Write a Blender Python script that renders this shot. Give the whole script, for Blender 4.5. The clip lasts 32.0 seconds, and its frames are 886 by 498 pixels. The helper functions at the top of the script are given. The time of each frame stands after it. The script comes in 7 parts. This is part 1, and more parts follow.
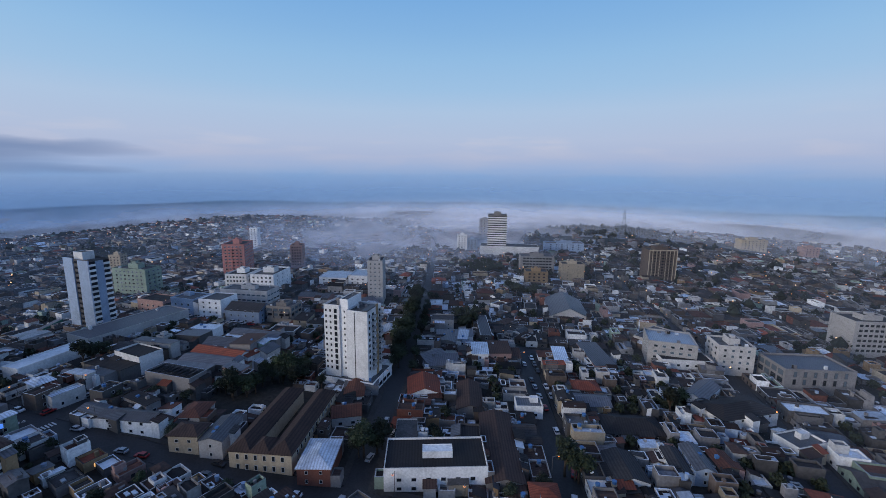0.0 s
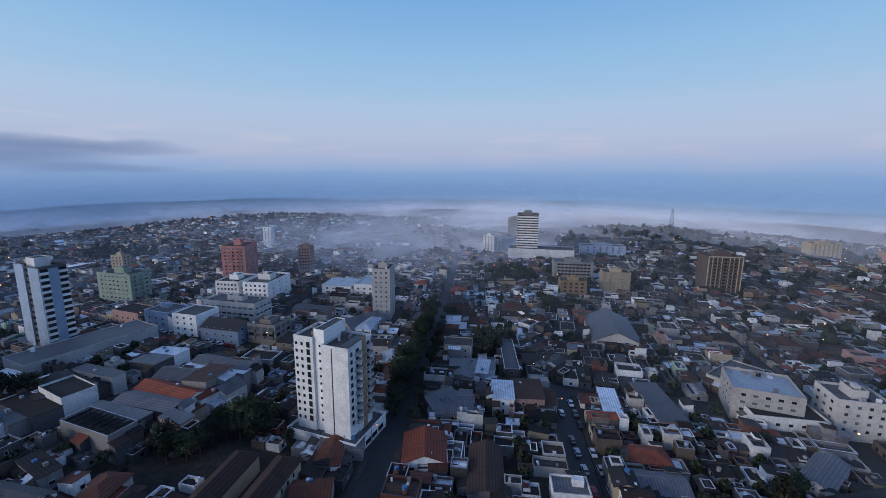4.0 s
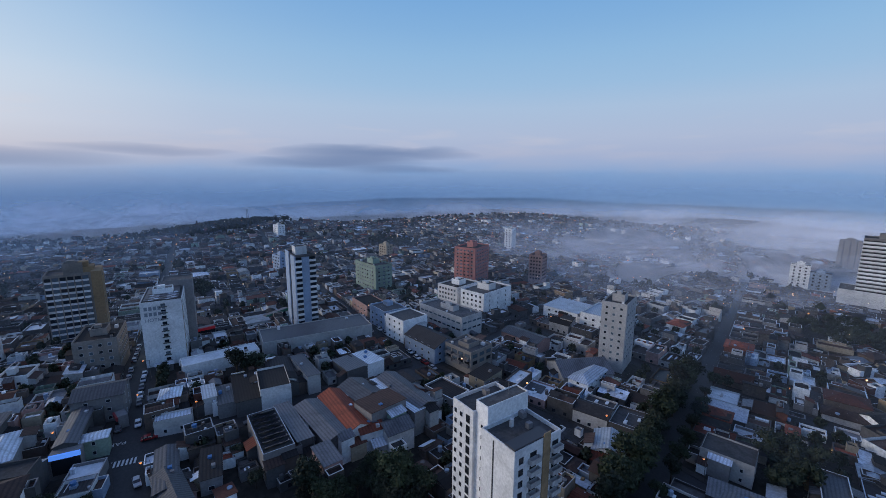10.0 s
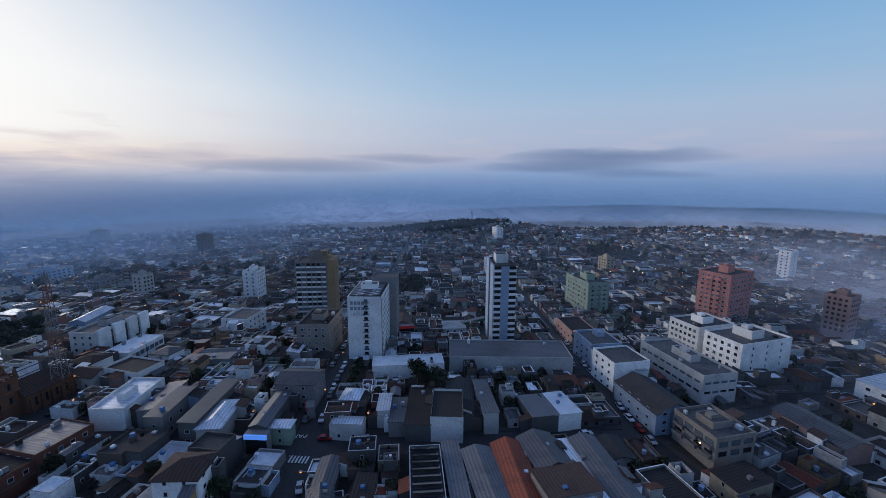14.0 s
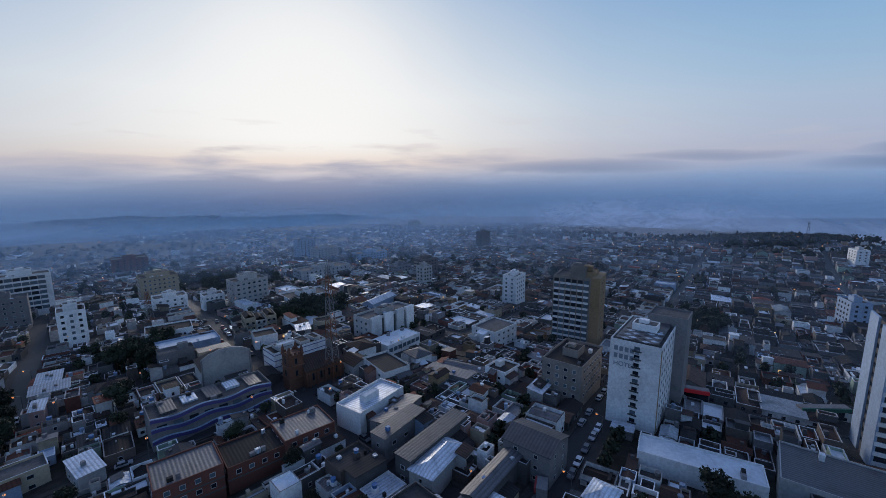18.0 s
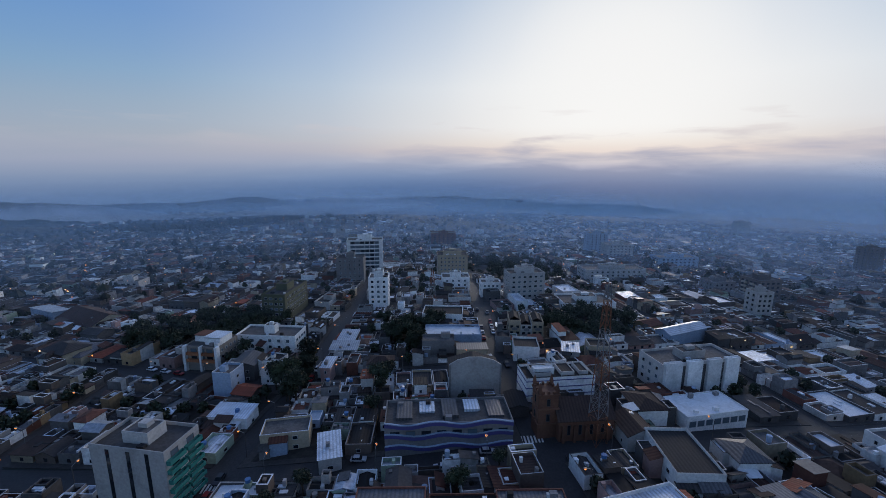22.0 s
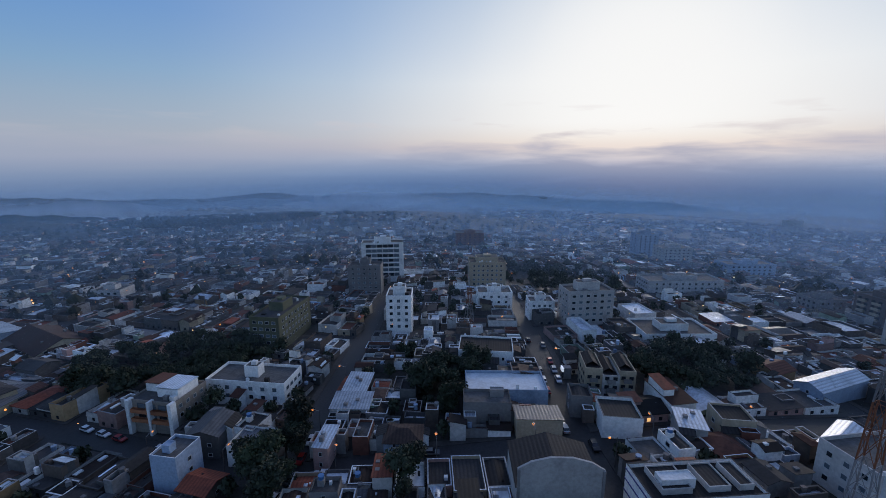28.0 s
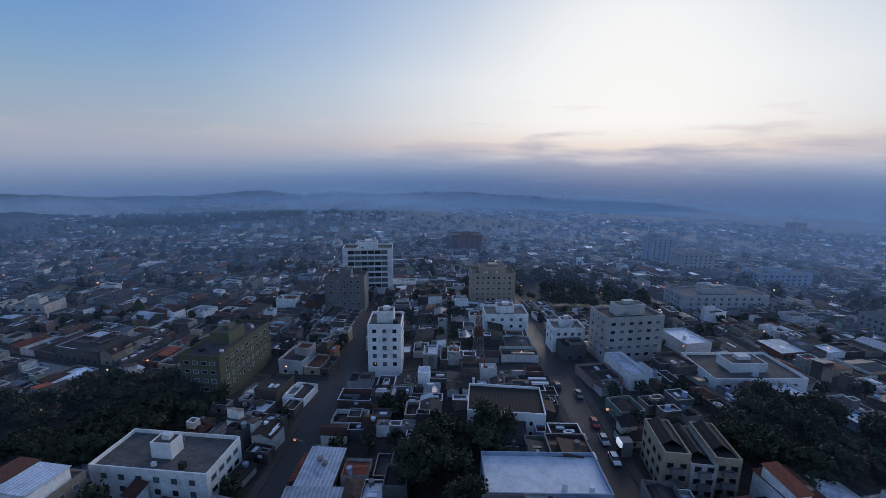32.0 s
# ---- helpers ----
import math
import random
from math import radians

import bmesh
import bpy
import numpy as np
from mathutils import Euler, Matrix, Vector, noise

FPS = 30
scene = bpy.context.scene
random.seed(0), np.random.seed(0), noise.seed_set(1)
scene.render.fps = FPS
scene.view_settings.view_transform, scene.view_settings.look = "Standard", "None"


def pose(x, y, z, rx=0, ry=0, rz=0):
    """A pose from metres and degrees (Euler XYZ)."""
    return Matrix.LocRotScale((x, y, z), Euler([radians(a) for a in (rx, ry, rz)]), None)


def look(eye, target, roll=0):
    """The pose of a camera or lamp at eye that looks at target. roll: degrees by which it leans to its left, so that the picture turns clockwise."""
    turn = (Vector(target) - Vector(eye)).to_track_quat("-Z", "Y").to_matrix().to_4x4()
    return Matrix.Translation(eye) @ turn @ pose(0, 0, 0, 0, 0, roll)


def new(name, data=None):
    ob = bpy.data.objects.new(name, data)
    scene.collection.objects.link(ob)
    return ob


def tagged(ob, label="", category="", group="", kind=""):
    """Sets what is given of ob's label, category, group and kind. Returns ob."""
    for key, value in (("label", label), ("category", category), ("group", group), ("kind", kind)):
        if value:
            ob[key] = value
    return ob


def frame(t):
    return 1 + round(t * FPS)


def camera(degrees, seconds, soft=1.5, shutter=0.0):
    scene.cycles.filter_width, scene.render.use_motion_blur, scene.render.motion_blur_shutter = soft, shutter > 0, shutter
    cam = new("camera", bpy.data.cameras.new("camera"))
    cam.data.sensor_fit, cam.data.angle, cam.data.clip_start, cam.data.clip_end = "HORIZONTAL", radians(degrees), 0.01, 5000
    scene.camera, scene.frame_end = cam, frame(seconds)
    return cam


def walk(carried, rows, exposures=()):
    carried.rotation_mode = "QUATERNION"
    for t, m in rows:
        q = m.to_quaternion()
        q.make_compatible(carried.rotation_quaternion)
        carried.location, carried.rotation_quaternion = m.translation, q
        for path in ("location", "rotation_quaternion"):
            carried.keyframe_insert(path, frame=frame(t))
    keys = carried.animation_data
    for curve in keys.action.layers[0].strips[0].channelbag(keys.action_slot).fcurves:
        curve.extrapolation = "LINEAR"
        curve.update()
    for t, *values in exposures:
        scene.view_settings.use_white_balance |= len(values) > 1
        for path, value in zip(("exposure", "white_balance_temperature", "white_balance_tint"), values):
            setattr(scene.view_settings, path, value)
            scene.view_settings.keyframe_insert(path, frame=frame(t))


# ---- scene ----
cam = camera(93.52, 32.0, soft=0.6)
ROWS = [
    (0.0, 18.79, -1.30, 88.74, 22.52, -9.81, -0.54),
    (0.5, 17.26, 4.56, 88.56, 22.58, -9.85, -0.51),
    (1.0, 15.53, 10.78, 88.29, 22.71, -9.93, -0.46),
    (1.5, 13.75, 17.28, 87.92, 22.94, -10.01, -0.42),
    (2.0, 12.04, 23.66, 87.43, 23.28, -10.07, -0.39),
    (2.5, 10.31, 29.67, 87.00, 23.71, -10.11, -0.37),
    (4.5, 4.84, 49.95, 85.60, 28.24, -10.14, -0.37),
    (5.0, 3.26, 54.68, 85.30, 30.25, -10.11, -0.37),
    (5.5, 1.67, 59.22, 85.21, 32.48, -10.13, -0.37),
    (6.0, -0.04, 63.37, 85.25, 34.92, -10.13, -0.38),
    (6.5, -1.74, 67.16, 85.49, 37.48, -10.15, -0.38),
    (7.0, -3.52, 70.99, 85.79, 40.22, -10.19, -0.38),
    (7.5, -5.50, 74.80, 85.86, 43.23, -10.18, -0.38),
    (8.0, -7.59, 78.66, 85.77, 46.67, -10.15, -0.37),
    (8.5, -9.94, 82.42, 85.47, 50.20, -10.13, -0.37),
    (9.0, -12.40, 85.81, 85.23, 53.68, -10.11, -0.39),
    (9.5, -14.64, 88.74, 85.57, 57.18, -10.19, -0.43),
    (10.0, -17.12, 91.51, 85.88, 60.88, -10.28, -0.48),
    (10.5, -20.14, 94.23, 85.85, 64.56, -10.29, -0.52),
    (11.0, -23.59, 96.98, 85.50, 68.14, -10.22, -0.55),
    (11.5, -27.23, 99.39, 85.14, 71.76, -10.16, -0.55),
    (12.0, -31.18, 101.22, 84.53, 75.34, -10.02, -0.53),
    (12.5, -35.09, 102.83, 83.99, 79.07, -9.92, -0.51),
    (13.0, -38.84, 104.28, 83.73, 82.89, -9.85, -0.50),
    (13.5, -42.88, 105.53, 83.61, 86.85, -9.83, -0.49),
    (14.0, -46.89, 106.71, 83.84, 91.00, -9.87, -0.33),
    (14.5, -51.78, 107.19, 83.78, 95.45, -9.92, -0.16),
    (16.5, -74.31, 104.00, 83.44, 113.26, -10.11, 0.01),
    (17.0, -78.74, 102.09, 83.10, 118.11, -9.98, 0.17),
    (17.5, -82.37, 100.11, 83.14, 122.88, -9.86, 0.30),
    (18.0, -86.30, 97.42, 83.25, 127.54, -9.79, 0.27),
    (18.5, -91.07, 93.77, 83.24, 132.51, -9.73, 0.22),
    (19.0, -96.67, 89.37, 83.01, 137.73, -9.67, 0.15),
    (19.5, -101.60, 84.15, 82.71, 143.11, -9.62, 0.10),
    (20.0, -105.88, 79.47, 82.36, 148.84, -9.58, 0.05),
    (20.5, -109.44, 75.08, 82.16, 154.28, -9.81, -0.01),
    (21.0, -111.90, 71.20, 82.01, 159.15, -10.16, -0.06),
    (21.5, -113.79, 67.04, 81.59, 163.53, -10.67, -0.08),
    (22.0, -114.88, 62.76, 81.28, 167.08, -11.27, -0.10),
    (22.5, -115.99, 58.20, 80.46, 169.44, -11.56, -0.09),
    (23.0, -116.69, 53.64, 79.82, 170.73, -11.68, -0.07),
    (23.5, -117.40, 48.91, 79.29, 171.53, -11.76, -0.02),
    (24.0, -118.21, 44.14, 78.80, 171.92, -11.76, 0.04),
    (24.5, -118.79, 39.22, 78.37, 172.00, -11.78, 0.10),
    (25.0, -118.99, 34.36, 77.82, 171.85, -11.74, 0.13),
    (25.5, -118.83, 29.75, 77.57, 171.53, -11.74, 0.13),
    (27.5, -118.38, 12.97, 76.70, 170.04, -11.73, 0.08),
    (28.0, -117.91, 8.04, 76.50, 169.64, -11.76, 0.01),
    (28.5, -117.71, 2.63, 76.09, 169.30, -11.78, -0.09),
    (29.0, -117.82, -2.95, 75.57, 169.03, -11.78, -0.19),
    (29.5, -118.10, -8.47, 75.09, 168.81, -11.80, -0.27),
    (30.0, -118.75, -14.00, 74.44, 168.67, -11.79, -0.34),
    (30.5, -119.46, -19.47, 73.80, 168.57, -11.81, -0.40),
    (31.0, -120.49, -24.93, 73.36, 168.53, -11.85, -0.45),
    (31.5, -121.55, -30.47, 72.74, 168.50, -11.87, -0.49),
    (32.0, -122.83, -36.22, 72.00, 168.52, -11.86, -0.52),
]
walk(cam, [(t, pose(x, y, z, 90 + pitch, roll, yaw)) for t, x, y, z, yaw, pitch, roll in ROWS],
     exposures=[(0.0, 0.12), (8.0, 0.1), (11.0, 0.02), (14.0, -0.04), (19.0, -0.12), (22.0, -0.12), (25.0, -0.08), (32.0, -0.1)])

# ---- world, sun and exposure ----
SUN_AZ = radians(145.0)          # bearing of the dawn glow, counter-clockwise from +y
SUN_DIR = Vector((-math.sin(SUN_AZ), math.cos(SUN_AZ), 0.17)).normalized()


def node(tree, kind, **values):
    n = tree.nodes.new(kind)
    for key, value in values.items():
        n.inputs[key.replace("_", " ")].default_value = value
    return n


def ramp(tree, stops, interpolation="LINEAR"):
    n = tree.nodes.new("ShaderNodeValToRGB")
    n.color_ramp.interpolation = interpolation
    while len(n.color_ramp.elements) < len(stops):
        n.color_ramp.elements.new(0.5)
    for e, (at, c) in zip(n.color_ramp.elements, stops):
        e.position = at
        e.color = (c, c, c, 1) if isinstance(c, (int, float)) else (*c, 1)
    return n


def math_node(tree, op, a=None, b=None, clamp=False):
    n = tree.nodes.new("ShaderNodeMath")
    n.operation, n.use_clamp = op, clamp
    for i, v in enumerate((a, b)):
        if isinstance(v, (int, float)):
            n.inputs[i].default_value = v
        elif v is not None:
            tree.links.new(v, n.inputs[i])
    return n.outputs[0]


def mix(tree, fac, a, b, blend="MIX"):
    n = tree.nodes.new("ShaderNodeMix")
    n.data_type, n.blend_type = "RGBA", blend
    for i, v in ((0, fac), (6, a), (7, b)):
        if isinstance(v, (int, float)):
            n.inputs[i].default_value = v
        elif isinstance(v, tuple):
            n.inputs[i].default_value = (*v, 1)
        else:
            tree.links.new(v, n.inputs[i])
    return n.outputs[2]


def lin(r, g, b):
    """A colour from 0..255 display values."""
    return tuple(((c / 255 + 0.055) / 1.055) ** 2.4 if c > 10 else c / 3295 for c in (r, g, b))


def make_world():
    world = bpy.data.worlds.new("dawn_sky")
    scene.world = world
    world.use_nodes = True
    t = world.node_tree
    t.nodes.clear()
    link = t.links.new
    way = t.nodes.new("ShaderNodeTexCoord").outputs["Generated"]
    sep = t.nodes.new("ShaderNodeSeparateXYZ")
    link(way, sep.inputs[0])
    elev = math_node(t, "MULTIPLY", math_node(t, "ARCSINE", sep.outputs[2]), 180 / math.pi)
    at = math_node(t, "DIVIDE", math_node(t, "ADD", elev, 10.0), 60.0, True)   # 0 at -10, 1 at 50 degrees
    # away from the sun: blue above, lavender belt, blue shadow of the earth at the skyline
    cool = ramp(t, [(0.0, lin(118, 142, 182)), (0.10, lin(112, 144, 192)), (0.14, lin(121, 155, 205)), (0.168, lin(128, 163, 209)), (0.188, lin(150, 173, 212)), (0.21, lin(168, 181, 212)),
                    (0.245, lin(175, 189, 217)), (0.305, lin(170, 194, 223)), (0.35, lin(156, 191, 225)), (0.41, lin(144, 186, 225)), (0.46, lin(132, 178, 223)), (0.52, lin(120, 170, 221)), (0.75, lin(108, 146, 206)), (1.0, lin(114, 138, 194))])
    warm = ramp(t, [(0.0, lin(78, 106, 146)), (0.097, lin(86, 117, 164)), (0.116, lin(95, 127, 178)), (0.135, lin(118, 147, 193)), (0.155, lin(162, 177, 208)), (0.173, lin(200, 201, 216)), (0.198, lin(240, 222, 214)),
                    (0.217, lin(250, 238, 228)), (0.25, lin(253, 250, 247)), (0.33, lin(252, 253, 254)), (0.40, lin(230, 237, 247)), (0.46, lin(212, 224, 240)), (0.515, lin(192, 211, 235)), (0.65, lin(158, 186, 226)), (1.0, lin(118, 142, 196))])
    deep = ramp(t, [(0.0, lin(84, 112, 150)), (0.11, lin(112, 138, 178)), (0.145, lin(138, 157, 189)), (0.177, lin(163, 174, 198)), (0.225, lin(165, 179, 199)), (0.28, lin(150, 176, 203)), (0.33, lin(130, 170, 208)),
                    (0.37, lin(118, 163, 211)), (0.43, lin(104, 154, 213)), (0.55, lin(94, 144, 210)), (1.0, lin(112, 138, 194))])
    link(at, deep.inputs[0])
    link(at, cool.inputs[0])
    link(at, warm.inputs[0])
    flat = t.nodes.new("ShaderNodeCombineXYZ")
    link(sep.outputs[0], flat.inputs[0])
    link(sep.outputs[1], flat.inputs[1])
    unit = t.nodes.new("ShaderNodeVectorMath")
    unit.operation = "NORMALIZE"
    link(flat.outputs[0], unit.inputs[0])
    dot = t.nodes.new("ShaderNodeVectorMath")
    dot.operation = "DOT_PRODUCT"
    link(unit.outputs[0], dot.inputs[0])
    dot.inputs[1].default_value = (-math.sin(SUN_AZ), math.cos(SUN_AZ), 0)
    near_sun = ramp(t, [(0.56, 0.0), (0.78, 0.06), (0.90, 0.34), (0.96, 0.72), (1.0, 1.0)], "B_SPLINE")
    link(math_node(t, "ADD", math_node(t, "MULTIPLY", dot.outputs["Value"], 0.5), 0.5), near_sun.inputs[0])
    # a deeper blue stands south-east of the glow
    side = t.nodes.new("ShaderNodeVectorMath")
    side.operation = "DOT_PRODUCT"
    link(unit.outputs[0], side.inputs[0])
    side.inputs[1].default_value = (-math.sin(radians(232)), math.cos(radians(232)), 0)
    blue_side = ramp(t, [(0.25, 0.0), (0.55, 0.55), (0.85, 1.0)], "EASE")
    link(side.outputs["Value"], blue_side.inputs[0])
    sky = mix(t, blue_side.outputs[0], cool.outputs[0], deep.outputs[0])
    sky = mix(t, near_sun.outputs[0], sky, warm.outputs[0])
    # the glow round the hidden sun
    glow_dot = t.nodes.new("ShaderNodeVectorMath")
    glow_dot.operation = "DOT_PRODUCT"
    link(way, glow_dot.inputs[0])
    glow_dot.inputs[1].default_value = SUN_DIR
    glow = ramp(t, [(0.84, 0.0), (0.93, 0.12), (0.968, 0.45), (0.988, 0.88), (1.0, 1.0)], "B_SPLINE")
    link(glow_dot.outputs["Value"], glow.inputs[0])
    lift = ramp(t, [(0.16, 0.0), (0.20, 0.3), (0.255, 1.0)], "EASE")
    link(at, lift.inputs[0])
    sky = mix(t, math_node(t, "MULTIPLY", glow.outputs[0], lift.outputs[0]), sky, (1.05, 1.05, 1.05))
    # flat banks of cloud low over the skyline, thick towards the sun
    stretch = t.nodes.new("ShaderNodeVectorMath")
    stretch.operation = "MULTIPLY"
    link(way, stretch.inputs[0])
    stretch.inputs[1].default_value = (1.0, 1.0, 6.5)
    puffs = node(t, "ShaderNodeTexNoise", Scale=5.6, Detail=7.0, Roughness=0.5, Distortion=0.25)
    link(stretch.outputs[0], puffs.inputs["Vector"])
    low = ramp(t, [(0.0, 1.0), (0.112, 1.0), (0.14, 0.86), (0.165, 0.66), (0.19, 0.50), (0.215, 0.31), (0.24, 0.12), (0.265, 0.0)])
    link(at, low.inputs[0])
    bank = math_node(t, "SUBTRACT", math_node(t, "ADD", math_node(t, "MULTIPLY", puffs.outputs[0], 1.7), math_node(t, "MULTIPLY", low.outputs[0], 0.74)), 0.99)
    bank = math_node(t, "MULTIPLY", bank, 2.2, True)
    bank = math_node(t, "MULTIPLY", bank, math_node(t, "ADD", math_node(t, "MULTIPLY", near_sun.outputs[0], 0.75), 0.25), True)
    tone = ramp(t, [(0.0, lin(84, 112, 150)), (0.10, lin(86, 117, 160)), (0.12, lin(92, 122, 168)), (0.14, lin(112, 139, 181)), (0.16, lin(140, 158, 192)), (0.178, lin(166, 175, 201)), (0.205, lin(192, 191, 208)), (0.24, lin(222, 211, 214))])
    link(at, tone.inputs[0])
    cap = ramp(t, [(0.25, 1.0), (0.31, 0.0)], "EASE")
    link(at, cap.inputs[0])
    sky = mix(t, math_node(t, "MULTIPLY", bank, cap.outputs[0]), sky, tone.outputs[0])
    # one long lens-shaped cloud, some 60 degrees off the sun
    for az, up, wide, high, strength in ((70.0, 2.5, 0.25, 0.022, 0.8), (75.0, 1.2, 0.22, 0.018, 0.75), (66.0, 0.4, 0.15, 0.010, 0.6), (96.0, 2.4, 0.17, 0.012, 0.4), (110.0, 1.2, 0.24, 0.018, 0.5)):
        c = Vector((-math.sin(radians(az)), math.cos(radians(az)), 0))
        side = Vector((-c.y, c.x, 0))
        along = t.nodes.new("ShaderNodeVectorMath")
        along.operation = "DOT_PRODUCT"
        link(way, along.inputs[0])
        along.inputs[1].default_value = side / wide
        front = t.nodes.new("ShaderNodeVectorMath")
        front.operation = "DOT_PRODUCT"
        link(way, front.inputs[0])
        front.inputs[1].default_value = c
        rise = math_node(t, "DIVIDE", math_node(t, "SUBTRACT", sep.outputs[2], math.sin(radians(up))), high)
        wob = math_node(t, "MULTIPLY", math_node(t, "SUBTRACT", puffs.outputs[0], 0.5), 1.5)
        rise = math_node(t, "ADD", rise, wob)
        d2 = math_node(t, "ADD", math_node(t, "MULTIPLY", along.outputs["Value"], along.outputs["Value"]), math_node(t, "MULTIPLY", rise, rise))
        fac = math_node(t, "SUBTRACT", 1.0, d2, True)
        fac = math_node(t, "MULTIPLY", fac, math_node(t, "GREATER_THAN", front.outputs["Value"], 0.0))
        sky = mix(t, math_node(t, "MULTIPLY", fac, strength), sky, lin(106, 130, 172))
    nishita = t.nodes.new("ShaderNodeTexSky")
    nishita.sky_type, nishita.sun_disc = "NISHITA", False
    nishita.sun_elevation, nishita.sun_rotation = radians(8.0), 2 * math.pi - SUN_AZ
    nishita.altitude, nishita.dust_density = 200, 0.4
    air = node(t, "ShaderNodeBackground", Strength=0.0015)
    link(nishita.outputs[0], air.inputs[0])
    back = node(t, "ShaderNodeBackground", Strength=0.93)
    link(sky, back.inputs[0])
    add = t.nodes.new("ShaderNodeAddShader")
    link(back.outputs[0], add.inputs[0])
    link(air.outputs[0], add.inputs[1])
    out = t.nodes.new("ShaderNodeOutputWorld")
    link(add.outputs[0], out.inputs[0])


make_world()
scene.cycles.transparent_max_bounces = 40      # many thin sheets of mist lie behind one another
sun_lamp = new("sun", bpy.data.lights.new("sun", "SUN"))
sun_lamp.data.energy, sun_lamp.data.angle, sun_lamp.data.color = 1.45, radians(25), (1.0, 0.92, 0.86)
sun_lamp.matrix_world = look((0, 0, 400), Vector((0, 0, 400)) - Vector((SUN_DIR.x, SUN_DIR.y, 0.2)) * 10)

# ---- materials ----
MATS = {}


def surface(name, colour, rough=0.85, metal=0.0, vary=0.25, grain=3.0, stain=0.08, bump=0.15, per_object=0.15, ribs=0.0, spec=0.35, island=False):
    """A weathered surface: grain and stains at two scales, a tint of its own for each object, ribs (metres apart) for sheet roofs."""
    m = bpy.data.materials.new(name)
    m.use_nodes = True
    t = m.node_tree
    link = t.links.new
    p = t.nodes["Principled BSDF"]
    at = t.nodes.new("ShaderNodeTexCoord").outputs["Object"]
    fine = node(t, "ShaderNodeTexNoise", Scale=grain, Detail=5.0, Roughness=0.6)
    link(at, fine.inputs["Vector"])
    wide = node(t, "ShaderNodeTexNoise", Scale=stain, Detail=6.0, Roughness=0.65, Distortion=0.6)
    link(at, wide.inputs["Vector"])
    f = ramp(t, [(0.3, 1 - vary), (0.7, 1 + vary)])
    link(fine.outputs[0], f.inputs[0])
    w = ramp(t, [(0.32, 1 - vary * 1.6), (0.5, 1.0), (0.75, 1 + vary * 0.8)])
    link(wide.outputs[0], w.inputs[0])
    c = mix(t, 1.0, mix(t, 1.0, tuple(colour), f.outputs[0], "MULTIPLY"), w.outputs[0], "MULTIPLY")
    if per_object:
        if island:
            rnd = t.nodes.new("ShaderNodeNewGeometry").outputs["Random Per Island"]
        else:
            rnd = t.nodes.new("ShaderNodeObjectInfo").outputs["Random"]
        o = ramp(t, [(0.0, 1 - per_object * 1.6), (1.0, 1 + per_object)])
        link(rnd, o.inputs[0])
        c = mix(t, 1.0, c, o.outputs[0], "MULTIPLY")
    height = fine.outputs[0]
    if ribs:
        wave = node(t, "ShaderNodeTexWave", Scale=0.314 / ribs, Distortion=0.15)
        wave.bands_direction = "X"
        link(at, wave.inputs["Vector"])
        r = ramp(t, [(0.0, 0.72), (0.5, 1.0), (1.0, 1.08)])
        link(wave.outputs[0], r.inputs[0])
        c = mix(t, 1.0, c, r.outputs[0], "MULTIPLY")
        height = math_node(t, "ADD", height, math_node(t, "MULTIPLY", wave.outputs[0], 1.5))
    link(c, p.inputs["Base Color"])
    p.inputs["Metallic"].default_value = metal
    p.inputs["Specular IOR Level"].default_value = spec
    rr = ramp(t, [(0.3, max(rough - 0.12, 0.05)), (0.7, min(rough + 0.1, 1.0))])
    link(wide.outputs[0], rr.inputs[0])
    link(rr.outputs[0], p.inputs["Roughness"])
    if bump:
        b = node(t, "ShaderNodeBump", Strength=bump, Distance=0.1)
        link(height, b.inputs["Height"])
        link(b.outputs[0], p.inputs["Normal"])
    MATS[name] = m
    return m


def plain(name, colour, rough=0.5, metal=0.0, emit=0.0, spec=0.5):
    m = bpy.data.materials.new(name)
    m.use_nodes = True
    p = m.node_tree.nodes["Principled BSDF"]
    p.inputs["Base Color"].default_value = (*colour, 1)
    p.inputs["Roughness"].default_value, p.inputs["Metallic"].default_value = rough, metal
    p.inputs["Specular IOR Level"].default_value = spec
    if emit:
        p.inputs["Emission Color"].default_value = (*colour, 1)
        p.inputs["Emission Strength"].default_value = emit
    MATS[name] = m
    return m


WALLS = {"white": (0.76, 0.755, 0.75), "offwhite": (0.45, 0.43, 0.415), "taupe": (0.25, 0.22, 0.195), "orange": (0.30, 0.12, 0.06), "olive": (0.115, 0.12, 0.075), "cream": (0.40, 0.33, 0.24), "grey": (0.21, 0.20, 0.20), "concrete": (0.095, 0.09, 0.09),
         "sky": (0.30, 0.38, 0.50), "pink": (0.36, 0.23, 0.21), "ochre": (0.30, 0.20, 0.11), "redpaint": (0.55, 0.24, 0.21), "mint": (0.28, 0.36, 0.29), "brick": (0.16, 0.062, 0.045), "stone": (0.13, 0.10, 0.085), "church": (0.15, 0.07, 0.045)}
for key, c in WALLS.items():
    surface("wall_" + key, c, 0.85, 0, 0.16, 1.5, 0.12, 0.1, 0.14)
ROOFS = {"zinc": ((0.125, 0.125, 0.135), 0.55, 0.2), "newzinc": ((0.54, 0.58, 0.64), 0.45, 0.2), "fibre": ((0.048, 0.044, 0.044), 0.9, 0.0), "dark": ((0.028, 0.025, 0.025), 0.9, 0.0),
         "clay": ((0.115, 0.045, 0.030), 0.9, 0.0), "redclay": ((0.22, 0.058, 0.032), 0.85, 0.0), "oldclay": ((0.055, 0.034, 0.028), 0.95, 0.0), "rust": ((0.075, 0.045, 0.036), 0.85, 0.1)}
